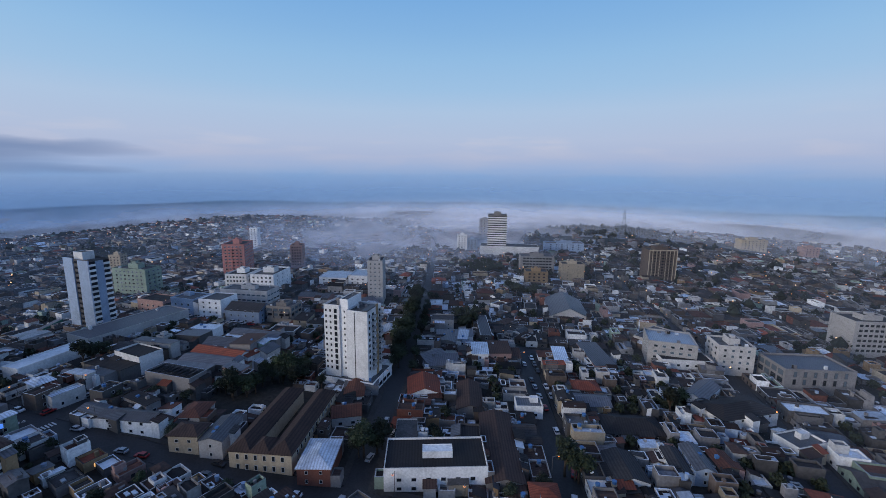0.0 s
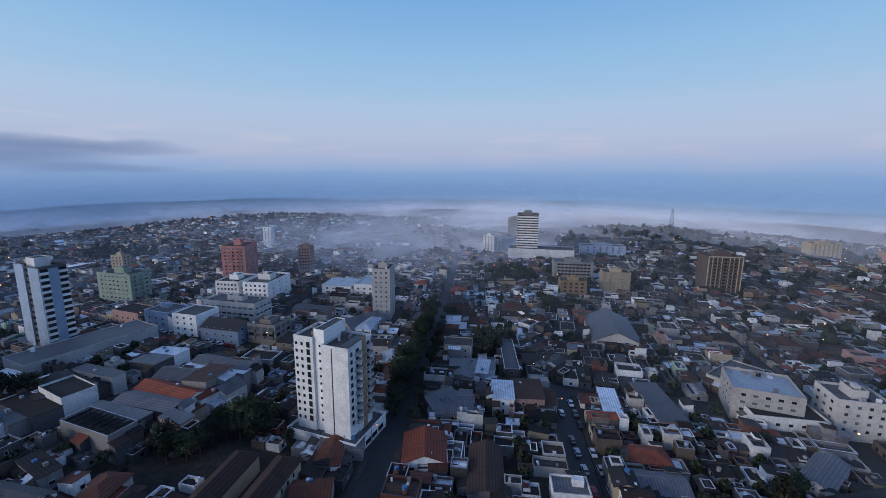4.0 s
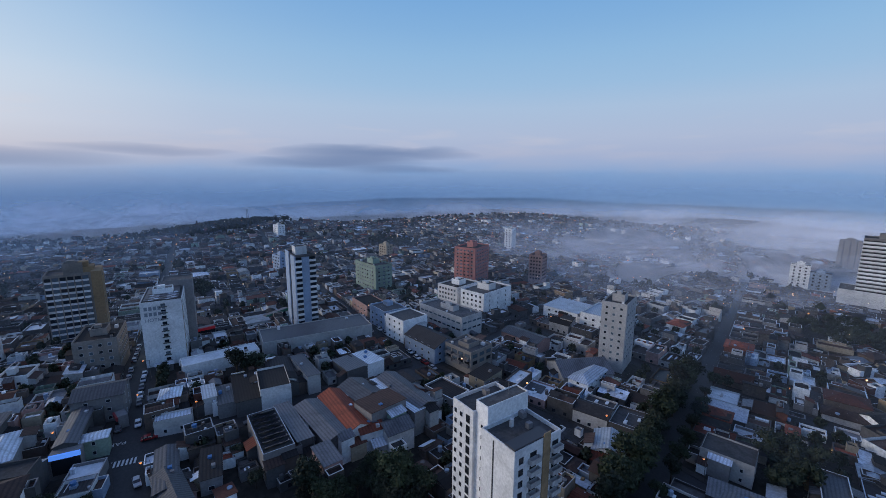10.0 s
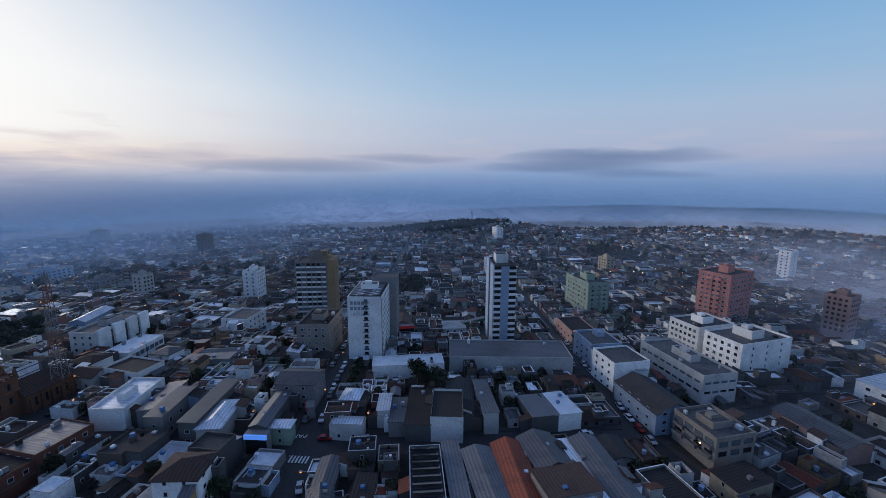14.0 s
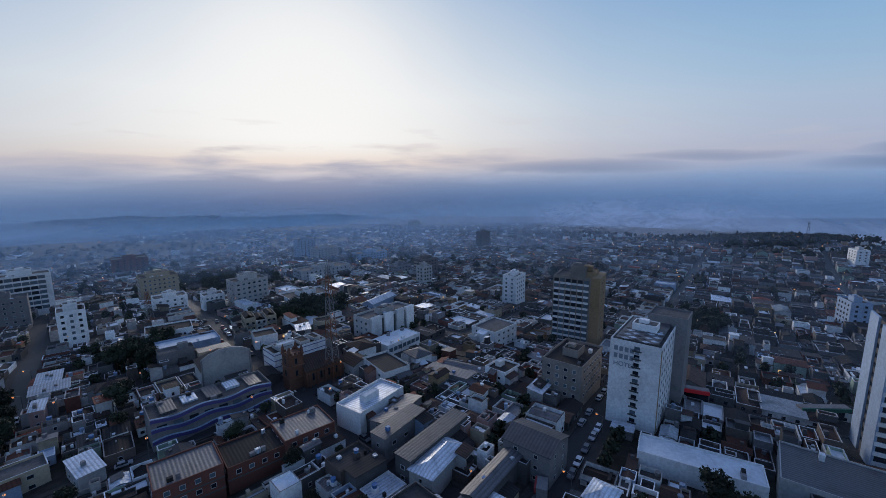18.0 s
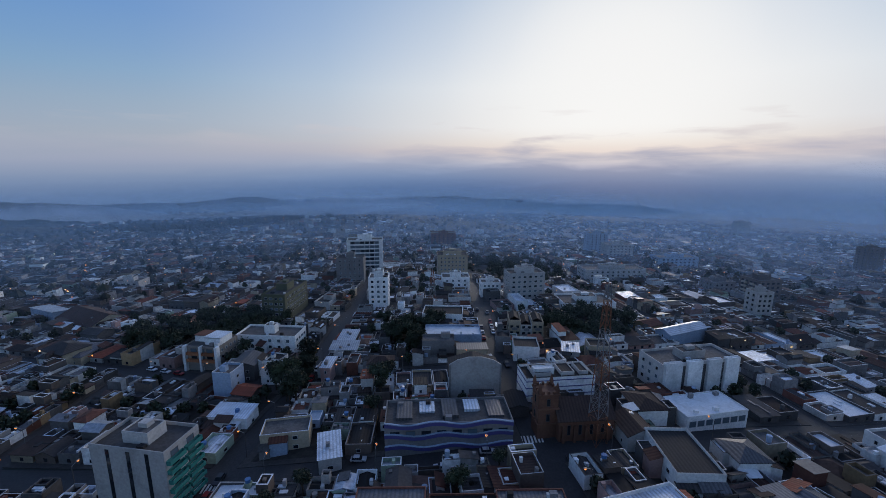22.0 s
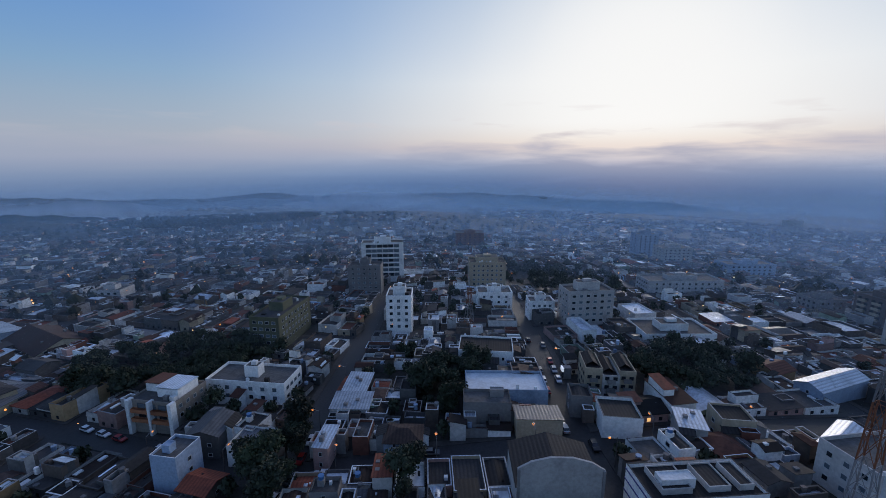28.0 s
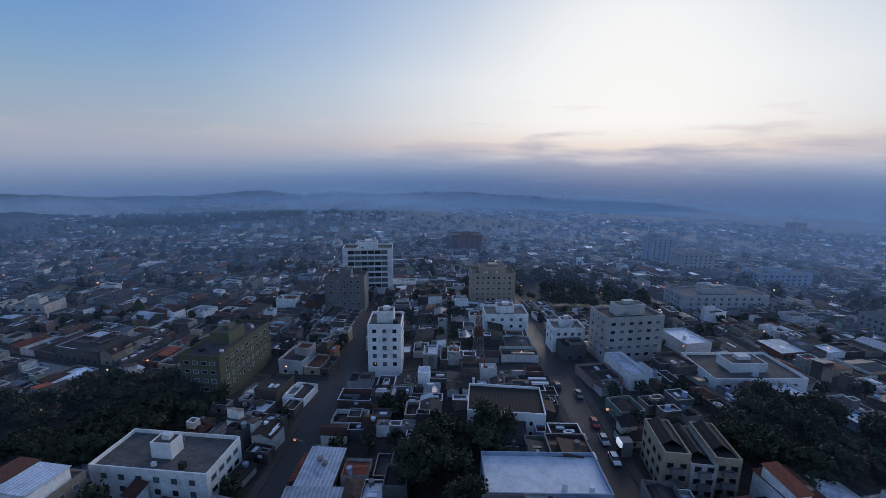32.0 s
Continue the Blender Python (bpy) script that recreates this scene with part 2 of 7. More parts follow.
for key, (c, r, metal) in ROOFS.items():
    surface("roof_" + key, c, r, metal, 0.24, 2.2, 0.16, 0.25, 0.22, ribs=0.9)
surface("roof_slab", (0.095, 0.09, 0.088), 0.9, 0, 0.3, 1.2, 0.2, 0.1, 0.25)
surface("roof_pale", (0.68, 0.71, 0.74), 0.7, 0, 0.12, 1.2, 0.2, 0.05, 0.1)
for key, c in WALLS.items():
    surface("town_wall_" + key, c, 0.85, 0, 0.22, 1.0, 0.08, 0.0, 0.26, island=True)
for key, (c, r, metal) in ROOFS.items():
    surface("town_roof_" + key, c, r, metal, 0.3, 1.2, 0.12, 0.0, 0.42, island=True)
surface("town_roof_slab", (0.095, 0.09, 0.088), 0.9, 0, 0.3, 1.2, 0.2, 0.0, 0.25, island=True)
surface("town_roof_pale", (0.68, 0.71, 0.74), 0.7, 0, 0.12, 1.2, 0.2, 0.0, 0.1, island=True)
surface("asphalt", (0.036, 0.035, 0.036), 0.66, 0, 0.25, 1.5, 0.05, 0.1, 0.0, spec=0.3)
surface("paving", (0.05, 0.046, 0.043), 0.85, 0, 0.25, 1.2, 0.12, 0.15, 0.1)
surface("yard", (0.034, 0.031, 0.026), 0.95, 0, 0.45, 0.6, 0.06, 0.2, 0.0)
surface("field", (0.020, 0.024, 0.020), 0.95, 0, 0.5, 0.05, 0.006, 0.2, 0.0)
surface("bark", (0.07, 0.05, 0.035), 0.95, 0, 0.3, 4.0, 0.5, 0.4, 0.1)
surface("leaf_dark", (0.026, 0.034, 0.019), 0.8, 0, 0.4, 1.0, 0.3, 0.0, 0.35)
surface("leaf_green", (0.032, 0.044, 0.020), 0.8, 0, 0.4, 1.0, 0.3, 0.0, 0.35)
surface("far_leaf", (0.022, 0.027, 0.018), 0.9, 0, 0.4, 0.2, 0.02, 0.0, 0.3, island=True)
plain("paint_line", (0.55, 0.55, 0.53), 0.7)
plain("window_frame", (0.45, 0.46, 0.47), 0.5)
plain("dark_frame", (0.05, 0.05, 0.055), 0.5)
plain("glass_dark", (0.018, 0.022, 0.028), 0.08, 0, 0, 0.6)
plain("glass_pale", (0.10, 0.13, 0.16), 0.12, 0, 0, 0.6)
plain("metal", (0.30, 0.31, 0.32), 0.4, 0.8)
plain("orange_paint", (0.42, 0.10, 0.03), 0.6)
plain("rust_paint", (0.20, 0.07, 0.03), 0.7)
plain("rubber", (0.015, 0.015, 0.016), 0.8)
plain("tank_blue", (0.06, 0.16, 0.34), 0.5)
plain("letter", (0.20, 0.23, 0.27), 0.6)
plain("solar", (0.012, 0.016, 0.03), 0.15, 0.2)
plain("lamp_glow", (1.0, 0.30, 0.055), 0.5, 0, 1.7)
plain("lamp_pale", (1.0, 0.72, 0.42), 0.5, 0, 1.6)
plain("lit_window", (1.0, 0.55, 0.2), 0.5, 0, 0.9)
plain("white_glow", (0.85, 0.92, 1.0), 0.5, 0, 0.5)
plain("blue_sign", (0.10, 0.30, 0.9), 0.5, 0, 0.6)
plain("green_sign", (0.05, 0.9, 0.45), 0.5, 0, 5.0)
plain("red_sign", (0.4, 0.02, 0.03), 0.5, 0, 0.08)
plain("tail_lamp", (0.9, 0.04, 0.02), 0.5, 0, 3.0)
plain("awning_red", (0.25, 0.03, 0.03), 0.7)
plain("tail_red", (0.22, 0.015, 0.012), 0.3)
plain("glass_green", (0.05, 0.22, 0.19), 0.12, 0, 0, 0.6)
plain("green_awning", (0.02, 0.12, 0.08), 0.7)
plain("pool", (0.03, 0.22, 0.28), 0.08)
plain("purple_paint", (0.07, 0.06, 0.20), 0.6)
CARS = [plain("car_" + n, c, 0.28, 0.1) for n, c in (("white", (0.62, 0.63, 0.65)), ("silver", (0.35, 0.36, 0.38)), ("black", (0.02, 0.02, 0.022)), ("red", (0.26, 0.02, 0.02)), ("grey", (0.12, 0.125, 0.13)))]


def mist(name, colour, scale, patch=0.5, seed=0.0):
    """Sheet coloured as thin mist: clear where its density is nought, thicker in patches."""
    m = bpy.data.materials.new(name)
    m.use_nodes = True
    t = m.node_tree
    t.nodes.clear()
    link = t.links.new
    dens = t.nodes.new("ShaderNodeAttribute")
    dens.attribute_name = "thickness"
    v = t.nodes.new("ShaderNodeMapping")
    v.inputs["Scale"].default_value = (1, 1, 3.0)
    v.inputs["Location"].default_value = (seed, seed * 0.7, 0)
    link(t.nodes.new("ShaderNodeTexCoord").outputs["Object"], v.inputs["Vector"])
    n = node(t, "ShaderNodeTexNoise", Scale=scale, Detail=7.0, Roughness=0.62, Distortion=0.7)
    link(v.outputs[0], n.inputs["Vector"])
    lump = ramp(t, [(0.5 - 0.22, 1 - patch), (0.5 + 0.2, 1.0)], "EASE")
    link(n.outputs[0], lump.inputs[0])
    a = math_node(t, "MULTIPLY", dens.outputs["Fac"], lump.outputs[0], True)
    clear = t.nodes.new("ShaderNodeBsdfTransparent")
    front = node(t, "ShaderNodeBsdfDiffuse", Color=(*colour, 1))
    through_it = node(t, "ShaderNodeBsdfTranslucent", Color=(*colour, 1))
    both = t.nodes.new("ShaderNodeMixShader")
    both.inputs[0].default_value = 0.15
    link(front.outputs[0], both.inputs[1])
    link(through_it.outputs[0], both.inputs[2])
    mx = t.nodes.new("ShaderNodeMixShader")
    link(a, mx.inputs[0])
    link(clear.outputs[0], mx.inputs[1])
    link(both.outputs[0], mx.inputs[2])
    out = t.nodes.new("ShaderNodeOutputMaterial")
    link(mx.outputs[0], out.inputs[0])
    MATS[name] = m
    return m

# ---- the plan: ground heights and the street grid ----


def bump_at(x, y, cx, cy, high, wide):
    return high * math.exp(-((x - cx) ** 2 + (y - cy) ** 2) / wide ** 2)


def ground_z(x, y):
    """The town stands on a broad rise that falls away on all sides."""
    dx, dy = x + 120, y - 50
    r = math.hypot(dx, dy) + 1e-6
    slope = 0.052 + 0.034 * max(0.0, (-0.7 * dx - 0.7 * dy) / r)
    far = max(0.0, r - 200)
    drop = slope * far * far / (far + 120)
    z = -4 + 11 * math.exp(-((x + 185) / 105) ** 2) * math.exp(-((y - 10) / 260) ** 2) - drop
    z += bump_at(x, y, -860, 160, 30, 190) + bump_at(x, y, -800, 720, 26, 300) + bump_at(x, y, 40, 900, 18, 240) + bump_at(x, y, -90, -960, 16, 260)
    return z


V_MAIN = ((-330, -259, -174, -134, -86, -45, 80, 114, 146, 215, 288, 350, 504, 700), (-146, -131, -116, -106, -95, -77, -44, -48, -62, -88, -115, -140, -203, -280))
V_WEST = ((-330, -225, -135, -93, -64, -26, 1, 45, 100, 150, 172, 272, 350, 511, 700), (-224, -203, -182, -172, -168, -163, -159, -156, -158, -164, -168, -205, -238, -300, -370))
V_EAST = ((-330, -100, 60, 126, 152, 183, 214, 272, 350, 511, 700), (-62, -22, 22, 15, 4, -10, -23, -47, -77, -137, -205))
V_FAR_EAST = ((-330, -100, 60, 161, 178, 198, 214, 242, 282, 347, 511, 700), (25, 62, 92, 96, 92, 88, 81, 73, 64, 45, 10, -40))
H_FOUR = ((-600, -252, -165, -136, -103, -88, -52, -28, -11, 120), (-65, -76, -79, -81, -87, -88, -107, -121, -133, -185))
H_THREE = ((-600, -202, -180, -160, -146, -122, -100, -77, 0, 120), (-12, -21, -23, -27, -29, -35, -40, -45, -66, -105))
H_TWO = ((-600, -186, -142, -103, -83, -44, 20, 120), (45, 62, 66, 75, 77, 86, 100, 125))
H_ONE = ((-600, -255, -219, -176, -152, -131, -85, -20, 20, 75, 200), (158, 163, 163, 165, 169, 177, 205, 213, 218, 240, 275))


def v_street(j, y):
    if j == 0:
        return float(np.interp(y, *V_MAIN))
    if j == -1:
        return float(np.interp(y, *V_WEST))
    if j == 1:
        return float(np.interp(y, *V_EAST))
    if j == 2:
        return float(np.interp(y, *V_FAR_EAST))
    if j < -1:
        return float(np.interp(y, *V_WEST)) + 92 * (j + 1)
    return float(np.interp(y, *V_FAR_EAST)) + 88 * (j - 2)


def h_street(i, x):
    table = {0: H_TWO, 1: H_ONE, -1: H_THREE, -2: H_FOUR}
    if i in table:
        return float(np.interp(x, *table[i]))
    if i > 1:
        return float(np.interp(x, *H_ONE)) + 78 * (i - 1)
    return float(np.interp(x, *H_FOUR)) + 80 * (i + 2)


def crossing(i, j):
    y = 50.0 + 80 * i
    for _ in range(30):
        x = v_street(j, y)
        y = 0.5 * y + 0.5 * h_street(i, x)
    return Vector((x, y))


COLS, ROWS_H = range(-8, 7), range(-8, 8)
CROSS = {(i, j): crossing(i, j) for i in ROWS_H for j in COLS}
HALF_ROAD = 3.7


def patch(a, b, c, d, u, v):
    return (a * (1 - u) + b * u) * (1 - v) + (d * (1 - u) + c * u) * v


def path_distance(x, y):
    """Distance to the loop that the streets make round the middle of the place."""
    legs = ((20, 0, -10, 85), (-10, 85, -60, 108), (-60, 108, -110, 75), (-110, 75, -122, -40))
    best = 1e9
    for x0, y0, x1, y1 in legs:
        ex, ey = x1 - x0, y1 - y0
        k = min(1, max(0, ((x - x0) * ex + (y - y0) * ey) / (ex * ex + ey * ey)))
        best = min(best, math.hypot(x - x0 - k * ex, y - y0 - k * ey))
    return best


# ---- mesh building ----


class Geo:
    """Collects faces in lists and makes one mesh of them."""

    def __init__(self):
        self.v, self.f, self.m = [], [], []

    def quad(self, a, b, c, d, m=0):
        n = len(self.v)
        self.v += [a, b, c, d]
        self.f.append((n, n + 1, n + 2, n + 3))
        self.m.append(m)

    def tri(self, a, b, c, m=0):
        n = len(self.v)
        self.v += [a, b, c]
        self.f.append((n, n + 1, n + 2))
        self.m.append(m)

    def box(self, x0, y0, z0, x1, y1, z1, m=0, top=None):
        n = len(self.v)
        self.v += [(x0, y0, z0), (x1, y0, z0), (x1, y1, z0), (x0, y1, z0), (x0, y0, z1), (x1, y0, z1), (x1, y1, z1), (x0, y1, z1)]
        self.f += [(n + 3, n + 2, n + 1, n), (n + 4, n + 5, n + 6, n + 7), (n, n + 1, n + 5, n + 4), (n + 1, n + 2, n + 6, n + 5), (n + 2, n + 3, n + 7, n + 6), (n + 3, n, n + 4, n + 7)]
        self.m += [m, m if top is None else top, m, m, m, m]

    def tray(self, x0, y0, z0, x1, y1, z1, deep, thick, m=0, floor=0, rim=None):
        """A block with a sunk top inside a rim, in one piece."""
        o = [(x0, y0), (x1, y0), (x1, y1), (x0, y1)]
        i = [(x0 + thick, y0 + thick), (x1 - thick, y0 + thick), (x1 - thick, y1 - thick), (x0 + thick, y1 - thick)]
        n = len(self.v)
        self.v += [(*p, z0) for p in o] + [(*p, z1) for p in o] + [(*p, z1) for p in i] + [(*p, z1 - deep) for p in i]
        self.f.append((n + 3, n + 2, n + 1, n))
        self.m.append(m)
        for k in range(4):
            q = (k + 1) % 4
            self.f += [(n + k, n + q, n + 4 + q, n + 4 + k), (n + 4 + k, n + 4 + q, n + 8 + q, n + 8 + k), (n + 8 + k, n + 8 + q, n + 12 + q, n + 12 + k)]
            self.m += [m, m if rim is None else rim, m]
        self.f.append((n + 12, n + 13, n + 14, n + 15))
        self.m.append(floor)

    def join(self, other, x, y, z, turn, m):
        """Adds another's faces, moved and turned, of one material or by a table."""
        c, s = math.cos(turn), math.sin(turn)
        n = len(self.v)
        self.v += [(x + c * p[0] - s * p[1], y + s * p[0] + c * p[1], z + p[2]) for p in other.v]
        self.f += [tuple(n + k for k in f) for f in other.f]
        self.m += [m[k] for k in other.m] if isinstance(m, tuple) else [m] * len(other.f)

    def hull(self, pts, faces, m=0):
        n = len(self.v)
        self.v += pts
        for f in faces:
            self.f.append(tuple(n + i for i in f))
            self.m.append(m)

    def slab(self, a, b, c, d, thick, m=0):
        """A sheet with thickness below its four upper corners."""
        low = [(p[0], p[1], p[2] - thick) for p in (a, b, c, d)]
        self.hull([a, b, c, d, *low], [(0, 1, 2, 3), (7, 6, 5, 4), (0, 4, 5, 1), (1, 5, 6, 2), (2, 6, 7, 3), (3, 7, 4, 0)], m)

    def drum(self, x, y, z0, z1, r0, r1=None, n=10, m=0):
        r1 = r0 if r1 is None else r1
        ring = [(math.cos(2 * math.pi * k / n), math.sin(2 * math.pi * k / n)) for k in range(n)]
        pts = [(x + r0 * c, y + r0 * s, z0) for c, s in ring] + [(x + r1 * c, y + r1 * s, z1) for c, s in ring]
        faces = [(k, (k + 1) % n, n + (k + 1) % n, n + k) for k in range(n)] + [tuple(range(n - 1, -1, -1)), tuple(range(n, 2 * n))]
        self.hull(pts, faces, m)

    def bar(self, a, b, r, m=0):
        """A square bar from a to b."""
        a, b = Vector(a), Vector(b)
        w = (b - a).normalized()
        s = w.cross(Vector((0, 0, 1)) if abs(w.z) < 0.9 else Vector((1, 0, 0))).normalized() * r
        u = w.cross(s).normalized() * r
        pts = [tuple(e + i * s + k * u) for e in (a, b) for i, k in ((-1, -1), (1, -1), (1, 1), (-1, 1))]
        self.hull(pts, [(0, 1, 2, 3), (7, 6, 5, 4), (0, 4, 5, 1), (1, 5, 6, 2), (2, 6, 7, 3), (3, 7, 4, 0)], m)

    def mesh(self, name, mats, smooth=False):
        me = bpy.data.meshes.new(name)
        me.from_pydata(self.v, [], self.f)
        for m in mats if isinstance(mats, (list, tuple)) else [mats]:
            me.materials.append(MATS[m] if isinstance(m, str) else m)
        if any(self.m):
            me.polygons.foreach_set("material_index", self.m)
        if smooth:
            me.polygons.foreach_set("use_smooth", [True] * len(self.f))
        me.update()
        return me


def part(name, geo, mats, parent, label="", at=None, turn=0.0):
    """Links a mesh as one part under a thing or a part."""
    me = geo.mesh(name, mats) if isinstance(geo, Geo) else geo
    ob = new(name, me)
    ob.parent = parent
    if at is not None:
        ob.location = at
        ob.rotation_euler = (0, 0, turn)
    if label:
        ob["label"] = label
    return ob


def thing(name, x, y, z, turn=0.0, label="", category="", group="", kind=""):
    ob = new(name)
    ob.empty_display_size = 1.0
    ob.location, ob.rotation_euler = (x, y, z), (0, 0, turn)
    return tagged(ob, label, category, group, kind)


def solid(name, geo, mats, label, category, kind="", group=""):
    return tagged(new(name, geo.mesh(name, mats)), label, category, group, kind)


# ---- ground, roads and blocks ----


def make_ground():
    g = Geo()
    rings = [0.0] + [12 * 1.0] + [12 + 14 * k for k in range(1, 40)]
    r = rings[-1]
    while r < 4700:
        r *= 1.07
        rings.append(r)
    n = 160
    pts = []
    for r in rings:
        for k in range(n):
            a = 2 * math.pi * k / n
            x, y = -120 + r * math.sin(a), 50 + r * math.cos(a)
            rough = 0.0
            if r > 700:
                rough = 26 * min(1, (r - 700) / 900) * noise.noise((x / 520, y / 520, 0.3)) + 6 * noise.noise((x / 150, y / 150, 1.7))
            pts.append((x, y, ground_z(x, y) + rough))
    faces = []
    for i in range(len(rings) - 1):
        for k in range(n):
            k2 = (k + 1) % n
            faces.append((i * n + k2, i * n + k, (i + 1) * n + k, (i + 1) * n + k2))
    g.hull(pts, faces)
    ob = solid("ground", g, "field", "dark damp ground falling away from the town to misty hills", "ground", "structure")
    for p in ob.data.polygons:
        p.use_smooth = True


make_ground()


def strip(name, pts, half, lift, mat, label, category):
    """A band along points that lies on the ground."""
    fine = []
    for a, b in zip(pts, pts[1:]):
        n = max(1, int((b - a).length / 10))
        fine += [a.lerp(b, k / n) for k in range(n)]
    fine.append(pts[-1])
    g = Geo()
    rows = []
    for k, p in enumerate(fine):
        d = (fine[min(k + 1, len(fine) - 1)] - fine[max(k - 1, 0)]).normalized()
        s = Vector((-d.y, d.x)) * half
        rows.append([(p.x + s.x * e, p.y + s.y * e, ground_z(p.x + s.x * e, p.y + s.y * e) + lift) for e in (1, 0, -1)])
    for a, b in zip(rows, rows[1:]):
        g.quad(a[0], a[1], b[1], b[0])
        g.quad(a[1], a[2], b[2], b[1])
    return solid(name, g, mat, label, category, "structure")


for j in COLS:
    strip("road", [CROSS[(i, j)] for i in ROWS_H if j != 1 or i < 2], HALF_ROAD + 0.2, 0.10, "asphalt", "damp dark asphalt street between the house blocks", "road")
for i in ROWS_H:
    strip("road", [CROSS[(i, j)] for j in COLS], HALF_ROAD + 0.2, 0.13, "asphalt", "damp dark asphalt cross street between the house blocks", "road")


def inset_block(i, j):
    """The four corners of a block inside its kerbs, going round from the south-west."""
    a, b, c, d = CROSS[(i, j)], CROSS[(i, j + 1)], CROSS[(i + 1, j + 1)], CROSS[(i + 1, j)]
    mid = (a + b + c + d) / 4
    u, v = (b - a).length, (d - a).length
    half = HALF_ROAD if path_distance(*mid) < 170 else 2.6
    ku, kv = half / u, half / v
    return [patch(a, b, c, d, x, y) for x, y in ((ku, kv), (1 - ku, kv), (1 - ku, 1 - kv), (ku, 1 - kv))], mid


BLOCKS = {}
for i in list(ROWS_H)[:-1]:
    for j in list(COLS)[:-1]:
        BLOCKS[(i, j)] = inset_block(i, j)
for (i, j), (q, mid) in BLOCKS.items():
    if path_distance(*mid) > 300:
        continue
    g = Geo()
    n = 8
    cut = [[0, 2.2 / s_] + [k / 6 for k in range(1, 6)] + [1 - 2.2 / s_, 1] for s_ in ((q[1] - q[0]).length, (q[3] - q[0]).length)]
    grid = [[patch(*q, u, v) for u in cut[0]] for v in cut[1]]
    top = [[(p.x, p.y, ground_z(p.x, p.y) + 0.28) for p in row] for row in grid]
    for v in range(n):
        for u in range(n):
            edge = u in (0, n - 1) or v in (0, n - 1)
            g.quad(top[v][u], top[v][u + 1], top[v + 1][u + 1], top[v + 1][u], 0 if edge else 1)
    rim = [top[0][k] for k in range(n + 1)] + [top[k][n] for k in range(1, n + 1)] + [top[n][k] for k in range(n - 1, -1, -1)] + [top[k][0] for k in range(n - 1, 0, -1)]
    for a, b in zip(rim, rim[1:] + rim[:1]):
        g.quad((a[0], a[1], a[2] - 0.5), (b[0], b[1], b[2] - 0.5), b, a, 0)
    solid("pavement", g, ["paving", "yard"], "paved town block edge with kerb and dark back yards", "pavement", "structure")

# ---- shared fittings ----


def window_mesh(w, h, frame="window_frame", glass="glass_dark", bars=1):
    """A window that faces -y, its sill at z = 0: a frame with depth and a set-back pane, in one piece."""
    g = Geo()
    t = 0.09
    x, back, front, pane = w / 2, 0.05, -0.09, -0.02
    rim = [(-x, 0), (x, 0), (x, h), (-x, h)]
    inner = [(-x + t, t), (x - t, t), (x - t, h - t), (-x + t, h - t)]
    g.v = [(a, back, b) for a, b in rim] + [(a, front, b) for a, b in rim] + [(a, front, b) for a, b in inner] + [(a, pane, b) for a, b in inner]
    for k in range(4):
        q = (k + 1) % 4
        g.f += [(k, q, 4 + q, 4 + k), (4 + k, 4 + q, 8 + q, 8 + k), (8 + k, 8 + q, 12 + q, 12 + k)]
        g.m += [0, 0, 0]
    g.f.append((12, 13, 14, 15))
    g.m.append(1)
    return g.mesh("window", [frame, glass])


WIN = {}


def win(w, h, frame="window_frame", glass="glass_dark", bars=1):
    key = (w, h, frame, glass, bars)
    if key not in WIN:
        WIN[key] = window_mesh(*key)
    return WIN[key]


TAKEN = []


def take(x, y, w, d, turn, margin=1.0):
    """Keeps the ground of a placed building free of the ordinary houses."""
    TAKEN.append((x, y, w / 2 + margin, d / 2 + margin, math.cos(turn), math.sin(turn)))


def is_taken(x, y, r):
    for cx, cy, hw, hd, c, s in TAKEN:
        dx, dy = x - cx, y - cy
        if abs(dx * c + dy * s) < hw + r and abs(-dx * s + dy * c) < hd + r:
            return True
    return False


FACES = ((0, -1, 0.0), (1, 0, math.pi / 2), (0, 1, math.pi), (-1, 0, -math.pi / 2))   # south, east, north, west


def windows_on(owner, side, w, d, floors, floor_h, z0, count, mesh, span=0.86, offset=0.0, name="window"):
    """Rows of windows on one face of a block w by d."""
    nx, ny, turn = FACES[side]
    length = (w if side in (0, 2) else d) * span
    tx, ty = -ny, nx
    for f in range(floors):
        for k in range(count):
            s = (k + 0.5) / count * length - length / 2 + offset
            one = mesh if not isinstance(mesh, list) else mesh[(f * 7 + k * 3 + f * k) % len(mesh)]
            part(name, one, None, owner, "", (nx * w / 2 + tx * s, ny * d / 2 + ty * s, z0 + f * floor_h), turn)


def block_shell(g, w, d, z0, z1, m_wall=0, m_top=1, parapet=0.9, thick=0.25):
    """A block with a parapet round its roof."""
    g.tray(-w / 2, -d / 2, z0, w / 2, d / 2, z1, parapet, thick, m_wall, m_top)


def balcony_mesh(w, depth=1.2, rail=1.0, wall="wall_offwhite"):
    """A balcony that faces -y: slab and solid parapet."""
    g = Geo()
    g.tray(-w / 2, -depth, -0.15, w / 2, 0.02, rail, rail, 0.12)
    return g.mesh("balcony", [wall])


def floor_z(x, y, w, d):
    """The lowest ground under a footprint."""
    return min(ground_z(x + e * w / 2, y + f * d / 2) for e in (-1, 1) for f in (-1, 1))

# ---- tall and special buildings ----


